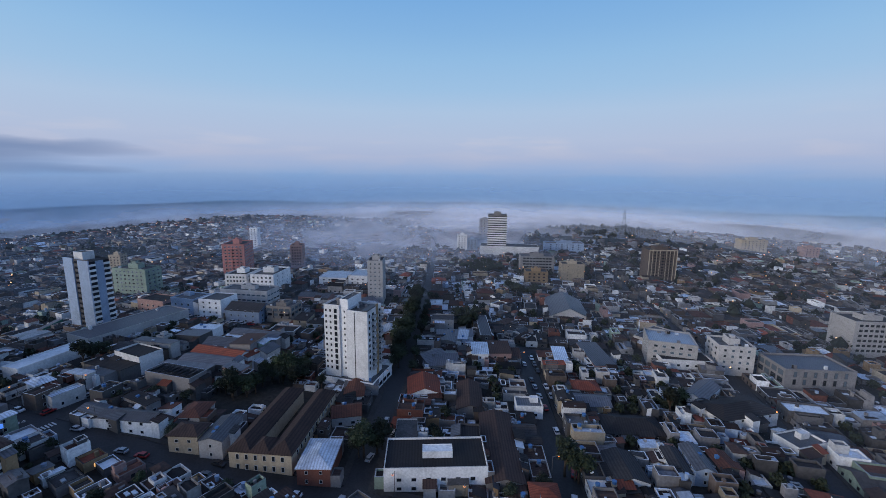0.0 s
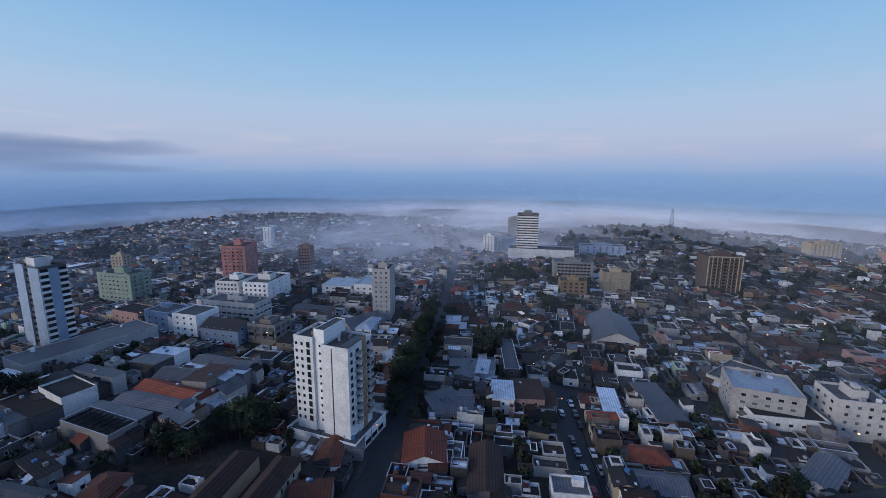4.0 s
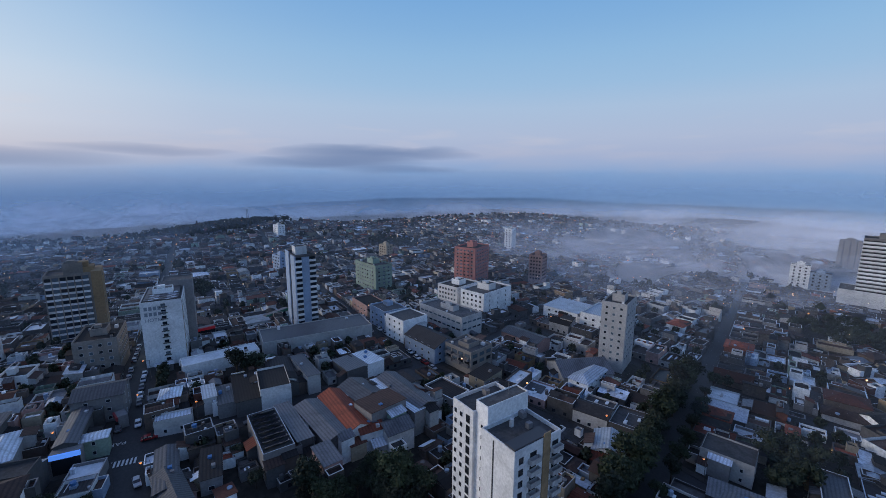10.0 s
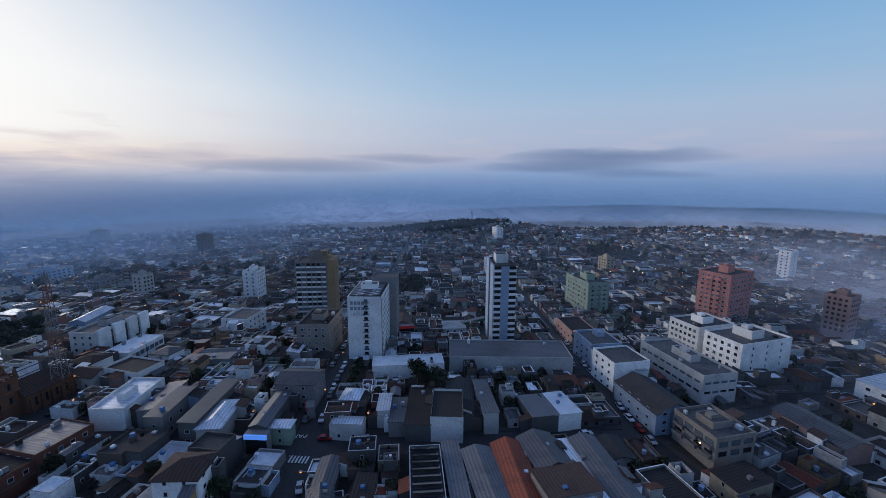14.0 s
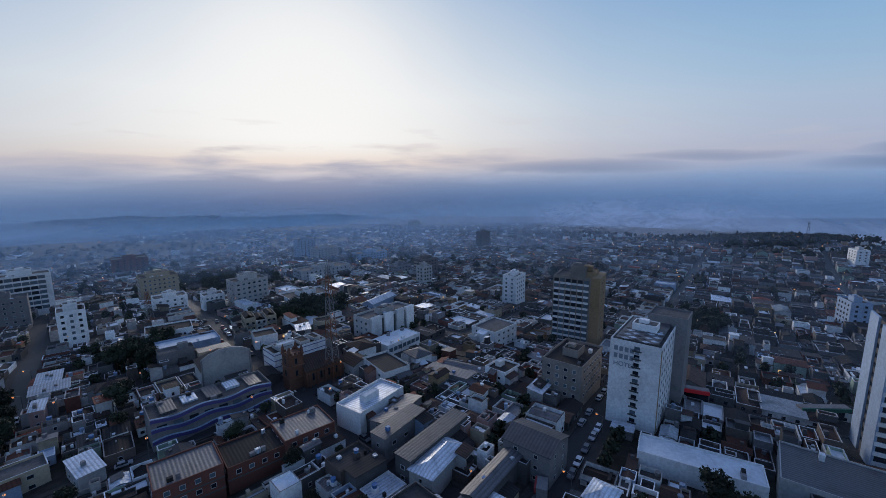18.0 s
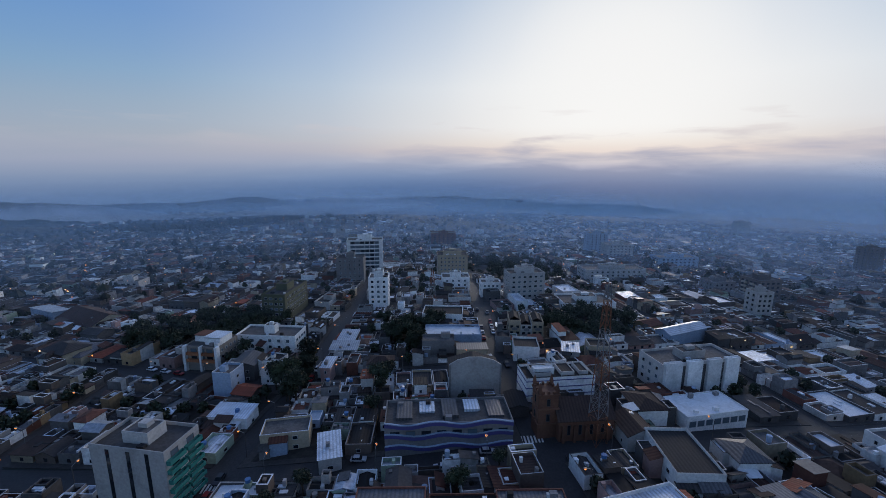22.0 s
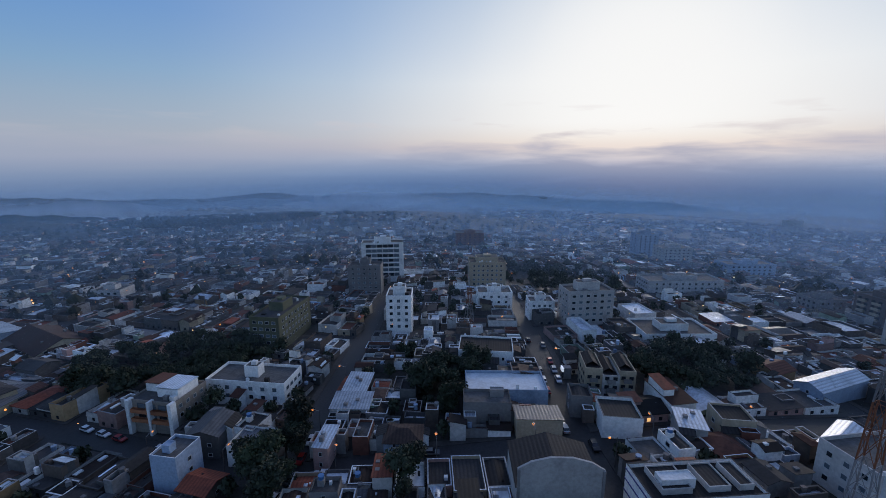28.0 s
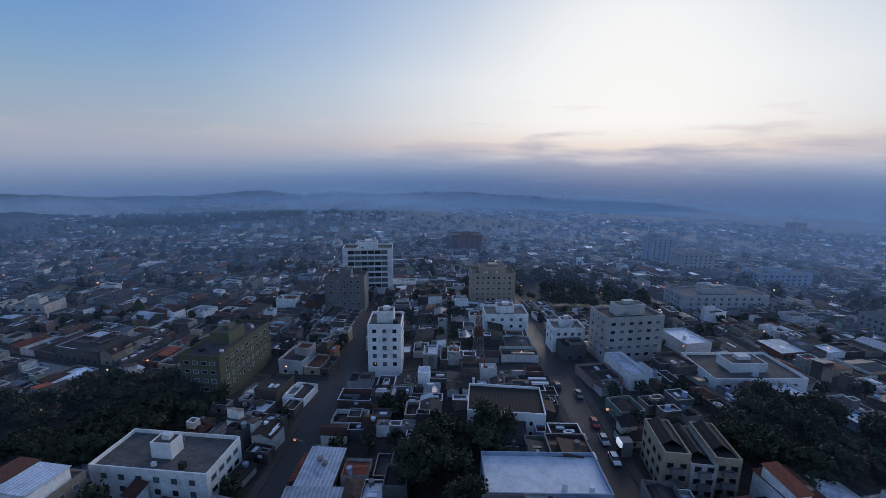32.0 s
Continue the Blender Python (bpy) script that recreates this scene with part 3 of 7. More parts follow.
def hip(g, x0, y0, x1, y1, z, rise, over, m=0):
    """A hipped roof with thick eaves."""
    x0, y0, x1, y1 = x0 - over, y0 - over, x1 + over, y1 + over
    k = min(x1 - x0, y1 - y0) / 2 * 0.95
    if x1 - x0 > y1 - y0:
        a, b = (x0 + k, (y0 + y1) / 2, z + rise), (x1 - k, (y0 + y1) / 2, z + rise)
        e = [(x0, y0, z), (x1, y0, z), (x1, y1, z), (x0, y1, z)]
        f = [(0, 1, 5, 4), (2, 3, 4, 5), (1, 2, 5), (3, 0, 4)]
    else:
        a, b = ((x0 + x1) / 2, y0 + k, z + rise), ((x0 + x1) / 2, y1 - k, z + rise)
        e = [(x0, y0, z), (x1, y0, z), (x1, y1, z), (x0, y1, z)]
        f = [(0, 1, 4), (1, 2, 5, 4), (2, 3, 5), (3, 0, 4, 5)]
    low = [(p[0], p[1], p[2] - 0.2) for p in e]
    g.hull(e + [a, b] + low, f + [(0, 6, 7, 1), (1, 7, 8, 2), (2, 8, 9, 3), (3, 9, 6, 0), (9, 8, 7, 6)], m)


def gable(g, x0, y0, x1, y1, z, rise, over, m=0, along="x"):
    """A pitched roof sheet with thickness; its ridge runs along x or y."""
    x0, y0, x1, y1 = x0 - over, y0 - over, x1 + over, y1 + over
    t = 0.15
    if along == "x":
        ym = (y0 + y1) / 2
        ends = [[(x, y0, z), (x, ym, z + rise), (x, y1, z)] for x in (x0, x1)]
    else:
        xm = (x0 + x1) / 2
        ends = [[(x1, y, z), (xm, y, z + rise), (x0, y, z)] for y in (y0, y1)]
    top = ends[0] + ends[1]
    low = [(p[0], p[1], p[2] - t) for p in top]
    g.hull(top + low, [(0, 3, 4, 1), (1, 4, 5, 2), (7, 10, 9, 6), (8, 11, 10, 7), (0, 6, 9, 3), (5, 11, 8, 2), (0, 1, 7, 6), (1, 2, 8, 7), (3, 9, 10, 4), (4, 10, 11, 5)], m)


def far_windows(owner, side, w, d, floors, floor_h, z0, count, size, span):
    """Small windows of a distant facade, joined."""
    nx, ny, turn = FACES[side]
    length = (w if side in (0, 2) else d) * span
    pane, all_ = Geo(), Geo()
    pane.box(-size[0] / 2, -0.05, 0, size[0] / 2, 0.05, size[1])
    for f in range(floors):
        for k in range(count):
            t = (k + 0.5) / count * length - length / 2
            all_.join(pane, nx * w / 2 - ny * t, ny * d / 2 + nx * t, z0 + f * floor_h, turn, 0)
    tagged(part("window_rows", all_, ["glass_dark"], owner), kind="stuff")


def tower(name, label, anchor, corner, w, d, top, turn, wall, floor_h=2.9, sides=(), balconies=(), roof="roof_slab", head=(0.3, 0.3, 3.0), podium=None, base_floors=1, parapet=0.9, category="building", bands=None, far=False):
    """A block of flats or offices: shell with parapet, lift house, windows and balconies floor by floor.
    anchor: a known upper corner; corner: which one, in signs of the local x and y."""
    turn = radians(turn)
    c, s = math.cos(turn), math.sin(turn)
    lx, ly = corner[0] * w / 2, corner[1] * d / 2
    x, y = anchor[0] - (c * lx - s * ly), anchor[1] - (s * lx + c * ly)
    z = floor_z(x, y, w, d)
    high = top - z
    ob = thing(name, x, y, z, turn, label, category)
    g = Geo()
    block_shell(g, w, d, -0.5, high, 0, 1, parapet)
    part("wall", g, [wall, roof], ob)
    take(x, y, w, d, turn)
    if head:
        g = Geo()
        hw, hd, hh = w * head[0], d * head[1], head[2]
        block_shell(g, hw, hd, high - parapet, high + hh, 0, 1, 0.3)
        g.box(-hw * 0.2, -hd * 0.3, high + hh - 0.3, hw * 0.15, hd * 0.1, high + hh + 0.9)
        part("lift_house", g, [wall, roof], ob)
    if not far:
        rng = random.Random(int(x * 3 + y * 5))
        for _ in range(rng.randint(2, 5)):
            px, py, s_ = rng.uniform(-0.38, 0.38) * w, rng.choice((-0.33, 0.33)) * d, rng.uniform(0.4, 0.9)
            g = Geo()
            g.box(px - s_, py - s_ * 0.7, high - parapet - 0.05, px + s_, py + s_ * 0.7, high - parapet + rng.uniform(0.6, 1.6))
            part("roof_unit", g, [rng.choice(("wall_grey", "wall_white", "roof_newzinc", "roof_dark"))], ob)
    floors = max(1, int((high - base_floors * floor_h - 0.6) / floor_h))
    z0 = high - parapet - 0.2 - floors * floor_h + 0.9
    for side, count, size, *rest in sides:
        span = rest[0] if rest else 0.86
        off = rest[1] if len(rest) > 1 else 0.0
        look_ = rest[2] if len(rest) > 2 else ("window_frame", "glass_dark", 1)
        if far:
            far_windows(ob, side, w, d, floors, floor_h, z0, count, size, span)
        else:
            windows_on(ob, side, w, d, floors, floor_h, z0, count, [win(*size, *look_)] * 3 + [win(*size, look_[0], "glass_pale", 1)], span, off)
    for side, count, bw, *rest in balconies:
        span = rest[0] if rest else 0.86
        off = rest[1] if len(rest) > 1 else 0.0
        mat = rest[2] if len(rest) > 2 else wall
        windows_on(ob, side, w, d, floors, floor_h, z0 - 0.85, count, balcony_mesh(bw, 1.2, 1.0, mat), span, off, "balcony")
    if bands:
        for f in range(floors):
            g = Geo()
            o = 0.12
            g.box(-w / 2 - o, -d / 2 - o, 0, w / 2 + o, d / 2 + o, bands[1])
            part("floor_band", g, [bands[0]], ob, "", (0, 0, z0 - 1.1 + f * floor_h))
    if podium:
        px, py, pw, pd, ph, pm = podium
        g = Geo()
        block_shell(g, pw, pd, -0.5, ph, 0, 1, 0.6)
        pod = part("podium", g, [pm, roof], ob, "", (px, py, 0))
        take(x + c * px - s * py, y + s * px + c * py, pw, pd, turn)
        windows_on(pod, 0, pw, pd, 1, 3, 0.9, max(2, int(pw / 4)), win(2.2, 1.8))
        windows_on(pod, 1, pw, pd, 1, 3, 0.9, max(2, int(pd / 4)), win(2.2, 1.8))
    return ob, high, floors, z0


W1, W2, W3, SM = (1.3, 1.3), (1.8, 1.3), (2.6, 1.4), (0.7, 0.7)
DARK = ("dark_frame", "glass_dark", 0)
PALE = ("window_frame", "glass_pale", 1)

sp = Geo()
sp.box(-1.2, -0.35, 0, 1.2, 0.05, 0.95)
SPANDREL_SMALL = sp.mesh("spandrel", ["wall_white"])

# the white block of flats by the tree-lined street


def white_tower():
    turn = radians(6)
    c, sn = math.cos(turn), math.sin(turn)
    x, y = -93 + c * 10.4 - sn * 6.5, 137 + sn * 10.4 + c * 6.5
    z = floor_z(x, y, 24, 13)
    high = 35.2 - z
    ob = thing("apartment_tower", x, y, z, turn, "white rendered apartment tower with small dark windows and corner balconies", "apartment tower")
    ob.scale = (0.87, 1.0, 1.0)
    take(x, y, 26, 20, turn)
    g = Geo()
    g.tray(-12, -6.5, -0.5, -3.6, 6.5, high, 0.9, 0.25, 0, 1)
    part("wall", g, ["wall_white", "roof_slab"], ob)
    g = Geo()
    g.tray(-3.6, -5.7, -0.5, 0.8, 6.3, high + 2.6, 0.3, 0.2, 0, 1)
    part("lift_house", g, ["wall_white", "roof_slab"], ob)
    g = Geo()
    g.tray(0.8, -7.4, -0.5, 12, 6.0, high - 1.4, 0.9, 0.3, 0, 1)
    part("wall", g, ["wall_white", "roof_slab"], ob)
    # Flat dark strip on the wall stands in for a slot's shade.
    g = Geo()
    g.box(5.0, -7.5, 5.2, 5.35, -7.39, high - 2.2)
    part("shadow_slot", g, ["dark_frame"], ob, "flat dark strip painted as the shade of a slot")
    g = Geo()
    g.tray(-14.5, -9.5, -0.5, 15.5, 10, 5.4, 0.9, 0.3, 0, 1)
    part("podium", g, ["wall_white", "roof_slab"], ob)
    g = Geo()
    g.box(8.6, -7.2, high - 2.6, 11.8, 2.5, high - 1.0)
    part("pergola", g, ["dark_frame"], ob, "dark roof pergola")
    g = Geo()
    g.box(12, 0.6, -0.5, 12.25, 2.6, high - 0.4)
    part("wall_strip", g, ["wall_ochre"], ob, "brown wall strip")
    g = Geo()
    g.drum(3.5, -1, high - 2.2, high - 0.4, 0.5, 0.5, 10)
    part("flue", g, ["wall_white"], ob)
    for px, py, pw in ((2.0, 3.6, 1.6), (6.2, 1.8, 1.1), (-9.4, 1.5, 1.8), (-6.4, -2.6, 1.0)):
        g = Geo()
        g.box(px - pw / 2, py - 0.6, high - 2.3 if px > 0 else high - 0.9, px + pw / 2, py + 0.6, high - 1.0 if px > 0 else high + 0.5)
        part("roof_unit", g, ["wall_grey"], ob)
    g = Geo()
    g.bar((-1.4, 2.0, high + 2.2), (-1.4, 2.0, high + 6.0), 0.05)
    part("antenna", g, ["metal"], ob)
    for f in range(11):
        zf = high - 3.2 - f * 2.55
        for px, size in ((-10.8, (0.95, 1.05)), (-8.4, (0.95, 1.05)), (-5.6, (1.5, 1.9))):
            part("window", win(*size, *DARK), None, ob, "", (px, -6.5, zf - (0.4 if size[1] > 1.5 else 0)), 0)
        part("window", win(0.75, 0.8, *DARK), None, ob, "", (-1.2, -5.7, zf), 0)
        if f < 10:
            part("window", win(1.2, 1.4, *DARK), None, ob, "", (12, -5.6, zf - 1.4), math.pi / 2)
            part("window", win(1.8, 2.0, *DARK), None, ob, "", (12, -2.2, zf - 2.0), math.pi / 2)
            part("window", win(1.8, 2.0, *DARK), None, ob, "", (12, 4.3, zf - 2.0), math.pi / 2)
            part("balcony", BALCONY, None, ob, "", (12, -2.2, zf - 2.0), math.pi / 2)
            part("balcony", BALCONY, None, ob, "", (12, 4.4, zf - 2.0), math.pi / 2)
    windows_on(ob, 1, 31, 19, 1, 3, 1.2, 4, win(3.2, 1.6, *DARK))


BALCONY = balcony_mesh(3.0, 1.2, 0.9, "wall_offwhite")
white_tower()


def blade_tower():
    """Slim tower: pale blue full-height blades, dark window strips and white spandrels."""
    turn = radians(5)
    w, d = 19, 10.4
    c, sn = math.cos(turn), math.sin(turn)
    x, y = -240 - (c * w / 2 + sn * d / 2), 128 - (sn * w / 2 - c * d / 2)
    z = floor_z(x, y, w, d)
    high = 43.5 - z
    ob = thing("apartment_tower", x, y, z, turn, "slim apartment tower with pale blue blades and dark window strips", "apartment tower")
    take(x, y, w + 8, d + 6, turn)
    g = Geo()
    g.tray(-w / 2, -d / 2, -0.5, w / 2, d / 2, high - 0.6, 0.8, 0.25, 0, 1)
    part("wall", g, ["wall_concrete", "roof_slab"], ob)
    for x0, x1 in ((-w / 2 - 0.1, -2.2), (1.6, w / 2 + 0.25)):
        g = Geo()
        g.box(x0, -d / 2 - 0.5, -0.5, x1, -d / 2 + 0.1, high + (0.0 if x0 < 0 else -1.0))
        part("blade", g, ["wall_sky"], ob, "pale blue blade wall")
    g = Geo()
    g.box(w / 2 - 0.1, -2.0, -0.5, w / 2 + 0.45, 1.9, high - 1.5)
    part("blade", g, ["wall_sky"], ob, "pale blue blade wall")
    g = Geo()
    g.tray(-5, -3, high - 1.4, 2, 3, high + 3.0, 0.3, 0.2, 0, 1)
    part("lift_house", g, ["wall_white", "roof_slab"], ob)
    for f in range(int((high - 4) / 2.9)):
        zf = high - 3.0 - f * 2.9
        part("window", win(2.6, 1.5, *DARK), None, ob, "", (-0.3, -d / 2, zf), 0)
        for py in (-3.6, 3.5):
            part("window", win(3.6, 1.5, *DARK), None, ob, "", (w / 2, py, zf), math.pi / 2)
            part("spandrel", SPANDREL, None, ob, "", (w / 2, py, zf - 1.15), math.pi / 2)


sp = Geo()
sp.box(-1.9, -0.4, 0, 1.9, 0.05, 1.15)
SPANDREL = sp.mesh("spandrel", ["wall_white"])
blade_tower()
tower("apartment_tower", "slim pale concrete apartment tower", (-127.3, 243.3), (1, -1), 10.5, 17.8, 31.5, 24, "wall_offwhite",
      sides=((0, 3, (1.2, 1.2)), (1, 4, W1), (3, 4, W1)), head=(0.5, 0.35, 2.5))
hotel, hotel_high, n, z0 = tower("hotel", "white slab hotel with a ladder of small dark windows", (-216, 63.5), (1, -1), 27, 14.5, 33.7, 0, "wall_white",
                                 sides=((1, 1, (1.6, 1.2), 0.1, 0.6, DARK), (0, 6, W1), (2, 6, W1)), head=(0.2, 0.5, 2.6), parapet=0.5, floor_h=2.6)
sp = Geo()
sp.box(-1.3, -0.5, 0, 1.3, 0.05, 0.28)
windows_on(hotel, 1, 27, 14.5, n, 2.6, z0 - 0.35, 1, sp.mesh("window_ledge", ["dark_frame"]), 0.1, 0.6, "window_ledge")
g = Geo()
g.box(-10, -6, hotel_high, 12.5, 6, hotel_high + 0.35)
part("roof_tiles", g, ["roof_zinc"], hotel, "patterned grey roof deck")
for kx in range(6):
    for ky in range(4):
        g = Geo()
        cx, cy, zc = 2.3 + kx * 1.95, -4.6 + ky * 3.0 + (kx % 2) * 1.2, hotel_high + 0.36
        g.hull([(cx - 0.9, cy, zc), (cx, cy - 1.3, zc), (cx + 0.9, cy, zc), (cx, cy + 1.3, zc), (cx, cy, zc + 0.25)], [(0, 1, 4), (1, 2, 4), (2, 3, 4), (3, 0, 4)])
        part("roof_dome", g, ["roof_newzinc" if (kx + ky) % 2 else "roof_slab"], hotel)
g = Geo()
g.box(12.6, 7.2, 0.4, 13.56, 7.32, hotel_high - 1.0)
part("stained_edge", g, ["wall_ochre"], hotel, "rust-stained wall edge")
g = Geo()
block_shell(g, 11, 12, -0.5, hotel_high + 3.0, 0, 1, 0.6)
part("rear_wing", g, ["wall_grey", "roof_slab"], hotel, "grey rear wing with a taller flat roof", (-15, 4.6, 0))
ob, high, floors, z0 = tower("apartment_tower", "tall ochre and cream apartment tower with dark window bays", (-276, 19.5), (1, -1), 15, 21.5, 36.3, 7, "wall_taupe",
                             sides=((1, 6, (2.3, 1.75), 0.78, -2.3, DARK), (0, 3, W2)), head=(0.5, 0.35, 4.5))
windows_on(ob, 1, 15, 21.5, floors, 2.9, z0 - 1.0, 6, SPANDREL_SMALL, 0.78, -2.3, "spandrel")
for k in range(7):
    g = Geo()
    py = -2.3 + (k / 6 - 0.5) * 21.5 * 0.78
    g.box(7.5, py - 0.16, 2.5, 7.72, py + 0.16, high - 0.8)
    part("rib", g, ["wall_taupe"], ob)
g = Geo()
g.box(-7.55, 6.8, -0.5, 7.8, 10.95, high + 0.3)
g2 = part("wall_strip", g, ["wall_ochre"], ob, "ochre end wall")
windows_on(ob, 2, 15, 21.9, floors, 2.9, z0, 2, win(*SM, *DARK), 0.6)
g = Geo()
g.tray(-4.5, 0.5, high - 1, 3.5, 8, high + 2.2, 0.4, 0.25)
part("tank_room", g, ["wall_ochre"], ob, "ochre water tank room")
g = Geo()
g.box(-2, 2, high + 2.2, 2, 6, high + 4.6)
part("tank_room", g, ["wall_ochre"], ob)
tower("apartment_tower", "weathered concrete apartment block with stained walls", (-216.5, 41), (1, -1), 22, 14, 21, 0, "wall_taupe",
      sides=((1, 4, W1), (0, 7, W1), (2, 7, W1)), head=(0.3, 0.4, 2), roof="roof_dark")
tower("apartment_block", "red brick apartment block with rows of windows", (-290.2, 273.8), (1, -1), 19.0, 26.0, 27.0, 30, "wall_redpaint",
      sides=((0, 5, W2), (1, 7, W2)), balconies=((0, 2, 4.0, 0.5),), head=(0.3, 0.3, 3.5))
tower("hotel_block", "white hotel block with a grid of square windows", (-210.8, 227.4), (1, -1), 17.7, 28.7, 16.5, 18, "wall_white",
      sides=((0, 5, W1, 0.9, 0.0, DARK), (1, 3, (0.8, 1.3))), head=(0.5, 0.25, 3))
tower("hotel_block", "white hotel block with a grid of square windows", (-231.6, 221.8), (1, -1), 16.6, 22.1, 16.0, 18, "wall_white",
      sides=((0, 6, W1, 0.9, 0.0, DARK), (1, 4, W1)), head=(0.4, 0.3, 2.5))
tower("department_store", "long pale store building with horizontal window bands", (-187.9, 198.3), (1, -1), 33.9, 14.8, 14.0, 13, "wall_offwhite",
      sides=((0, 9, (2.8, 1.1), 0.95), (1, 4, (2.8, 1.1), 0.95)), head=(0.3, 0.3, 2), floor_h=3.6)
tower("apartment_block", "pale green apartment block with white ribs", (-302.6, 194.2), (1, -1), 29.3, 14.6, 18.5, 12, "wall_mint",
      sides=((0, 7, W2), (1, 3, W2)), balconies=((1, 2, 4.5, 0.8),), head=(0.3, 0.4, 3))
tower("apartment_tower", "slim white far apartment tower", (-430.3, 422.0), (1, -1), 9.9, 13.2, 18.0, 28, "wall_white", sides=((0, 2, W1), (1, 1, SM)), head=None, far=True)
tower("apartment_tower", "pinkish apartment tower half hidden in mist", (-270.4, 326.8), (1, -1), 11.5, 12.0, 20.0, 28, "wall_pink", sides=((0, 4, W1), (1, 4, W1)), head=(0.4, 0.4, 2.5), far=True)
tower("office_tower", "tall office tower with white floor bands over a broad base", (-131, 511), (-1, -1), 24, 18, 42, 15, "wall_grey",
      sides=((0, 8, (2.8, 1.2), 0.97, 0.0, DARK), (1, 5, (2.8, 1.2), 0.95, 0.0, DARK)), head=(0.36, 0.4, 3.2), podium=(16, 2, 74, 26, 15, "wall_white"), bands=("wall_white", 1.5), far=True)
brown, bh, bn, bz = tower("apartment_block", "dark brown apartment block with cream ribs", (53, 454), (-1, -1), 27, 20, 19, 18, "wall_stone",
      sides=((0, 9, W2), (1, 4, W2)), balconies=((0, 2, 5.5, 0.55, 0.0, "wall_stone"),), head=(0.5, 0.4, 3), far=True)
for k, px in enumerate((-13.2, -10.2, -6.4, -3.0, 3.0, 6.4, 10.2, 13.2)):
    g = Geo()
    g.box(px - 0.35, -10.5, -0.5, px + 0.35, -9.9, bh + 0.2)
    part("rib", g, ["wall_cream"], brown, "cream wall rib")
g = Geo()
g.box(-13.3, -10.6, bh - 0.3, 13.3, -9.8, bh + 0.5)
part("roof_band", g, ["wall_cream"], brown)
tower("apartment_block", "pale five-storey flats with a blue metal roof", (39, 222), (-1, -1), 22, 19, 9, 4, "wall_offwhite", sides=((0, 5, W2), (3, 4, W2)), roof="roof_newzinc", head=None)
tower("apartment_block", "beige flats with a stair tower", (70, 226), (-1, -1), 16, 14, 10, 12, "wall_offwhite", sides=((0, 4, W1), (3, 3, W2)), head=(0.3, 0.5, 2.5))
tower("office_building", "glazed office building with a grey roof", (94, 218), (-1, -1), 30, 18, 6, 18, "wall_grey", sides=((0, 6, (1.4, 2.6), 0.85, 0.0, DARK), (3, 4, (3.2, 2.4), 0.95, 0.0, DARK)), roof="roof_zinc", head=None, floor_h=3.6)
tower("shop_building", "beige corner building with ribbon windows", (-152.3, 180.8), (1, -1), 15.5, 13.5, 13.2, 14, "wall_taupe", sides=((0, 4, (2.8, 1.6), 0.95, 0.0, DARK), (1, 3, (2.8, 1.6), 0.95, 0.0, DARK)), balconies=((0, 3, 4.0, 0.95, 0.0, "wall_grey"),), head=(0.4, 0.5, 1.2), roof="roof_slab")
tower("apartment_block", "slab of pale flats with a grid of windows", (-205.5, -157), (1, 1), 21.5, 12, 20, -3, "wall_offwhite",
      sides=((2, 6, W2, 0.94), (1, 3, W1), (3, 3, W1)), head=(0.5, 0.4, 3))
tower("office_building", "dark glass office block framed in white", (-113, -280), (1, 1), 29, 14, 22, -5, "wall_white",
      sides=((2, 6, (3.6, 2.2), 0.8, 0.0, DARK),), head=(0.4, 0.4, 3), floor_h=3.4)
tower("apartment_tower", "slim white apartment tower with corner windows", (-124.5, -166), (1, 1), 11, 12, 20, -10, "wall_white",
      sides=((2, 3, W1, 0.9, 0.0, DARK), (1, 3, W1, 0.9, 0.0, DARK), (3, 3, W1)), head=(0.5, 0.4, 3))
tower("apartment_block", "grey concrete twin flats", (-105, -245), (1, 1), 20, 12, 15, -10, "wall_grey", sides=((2, 5, W1), (1, 3, W1)), head=(0.3, 0.4, 3))
tower("civic_building", "pale civic building with rows of small windows", (-180, -239), (1, 1), 23, 16, 15, -10, "wall_cream", sides=((2, 7, W1), (1, 4, W1)), head=(0.6, 0.6, 2.5))


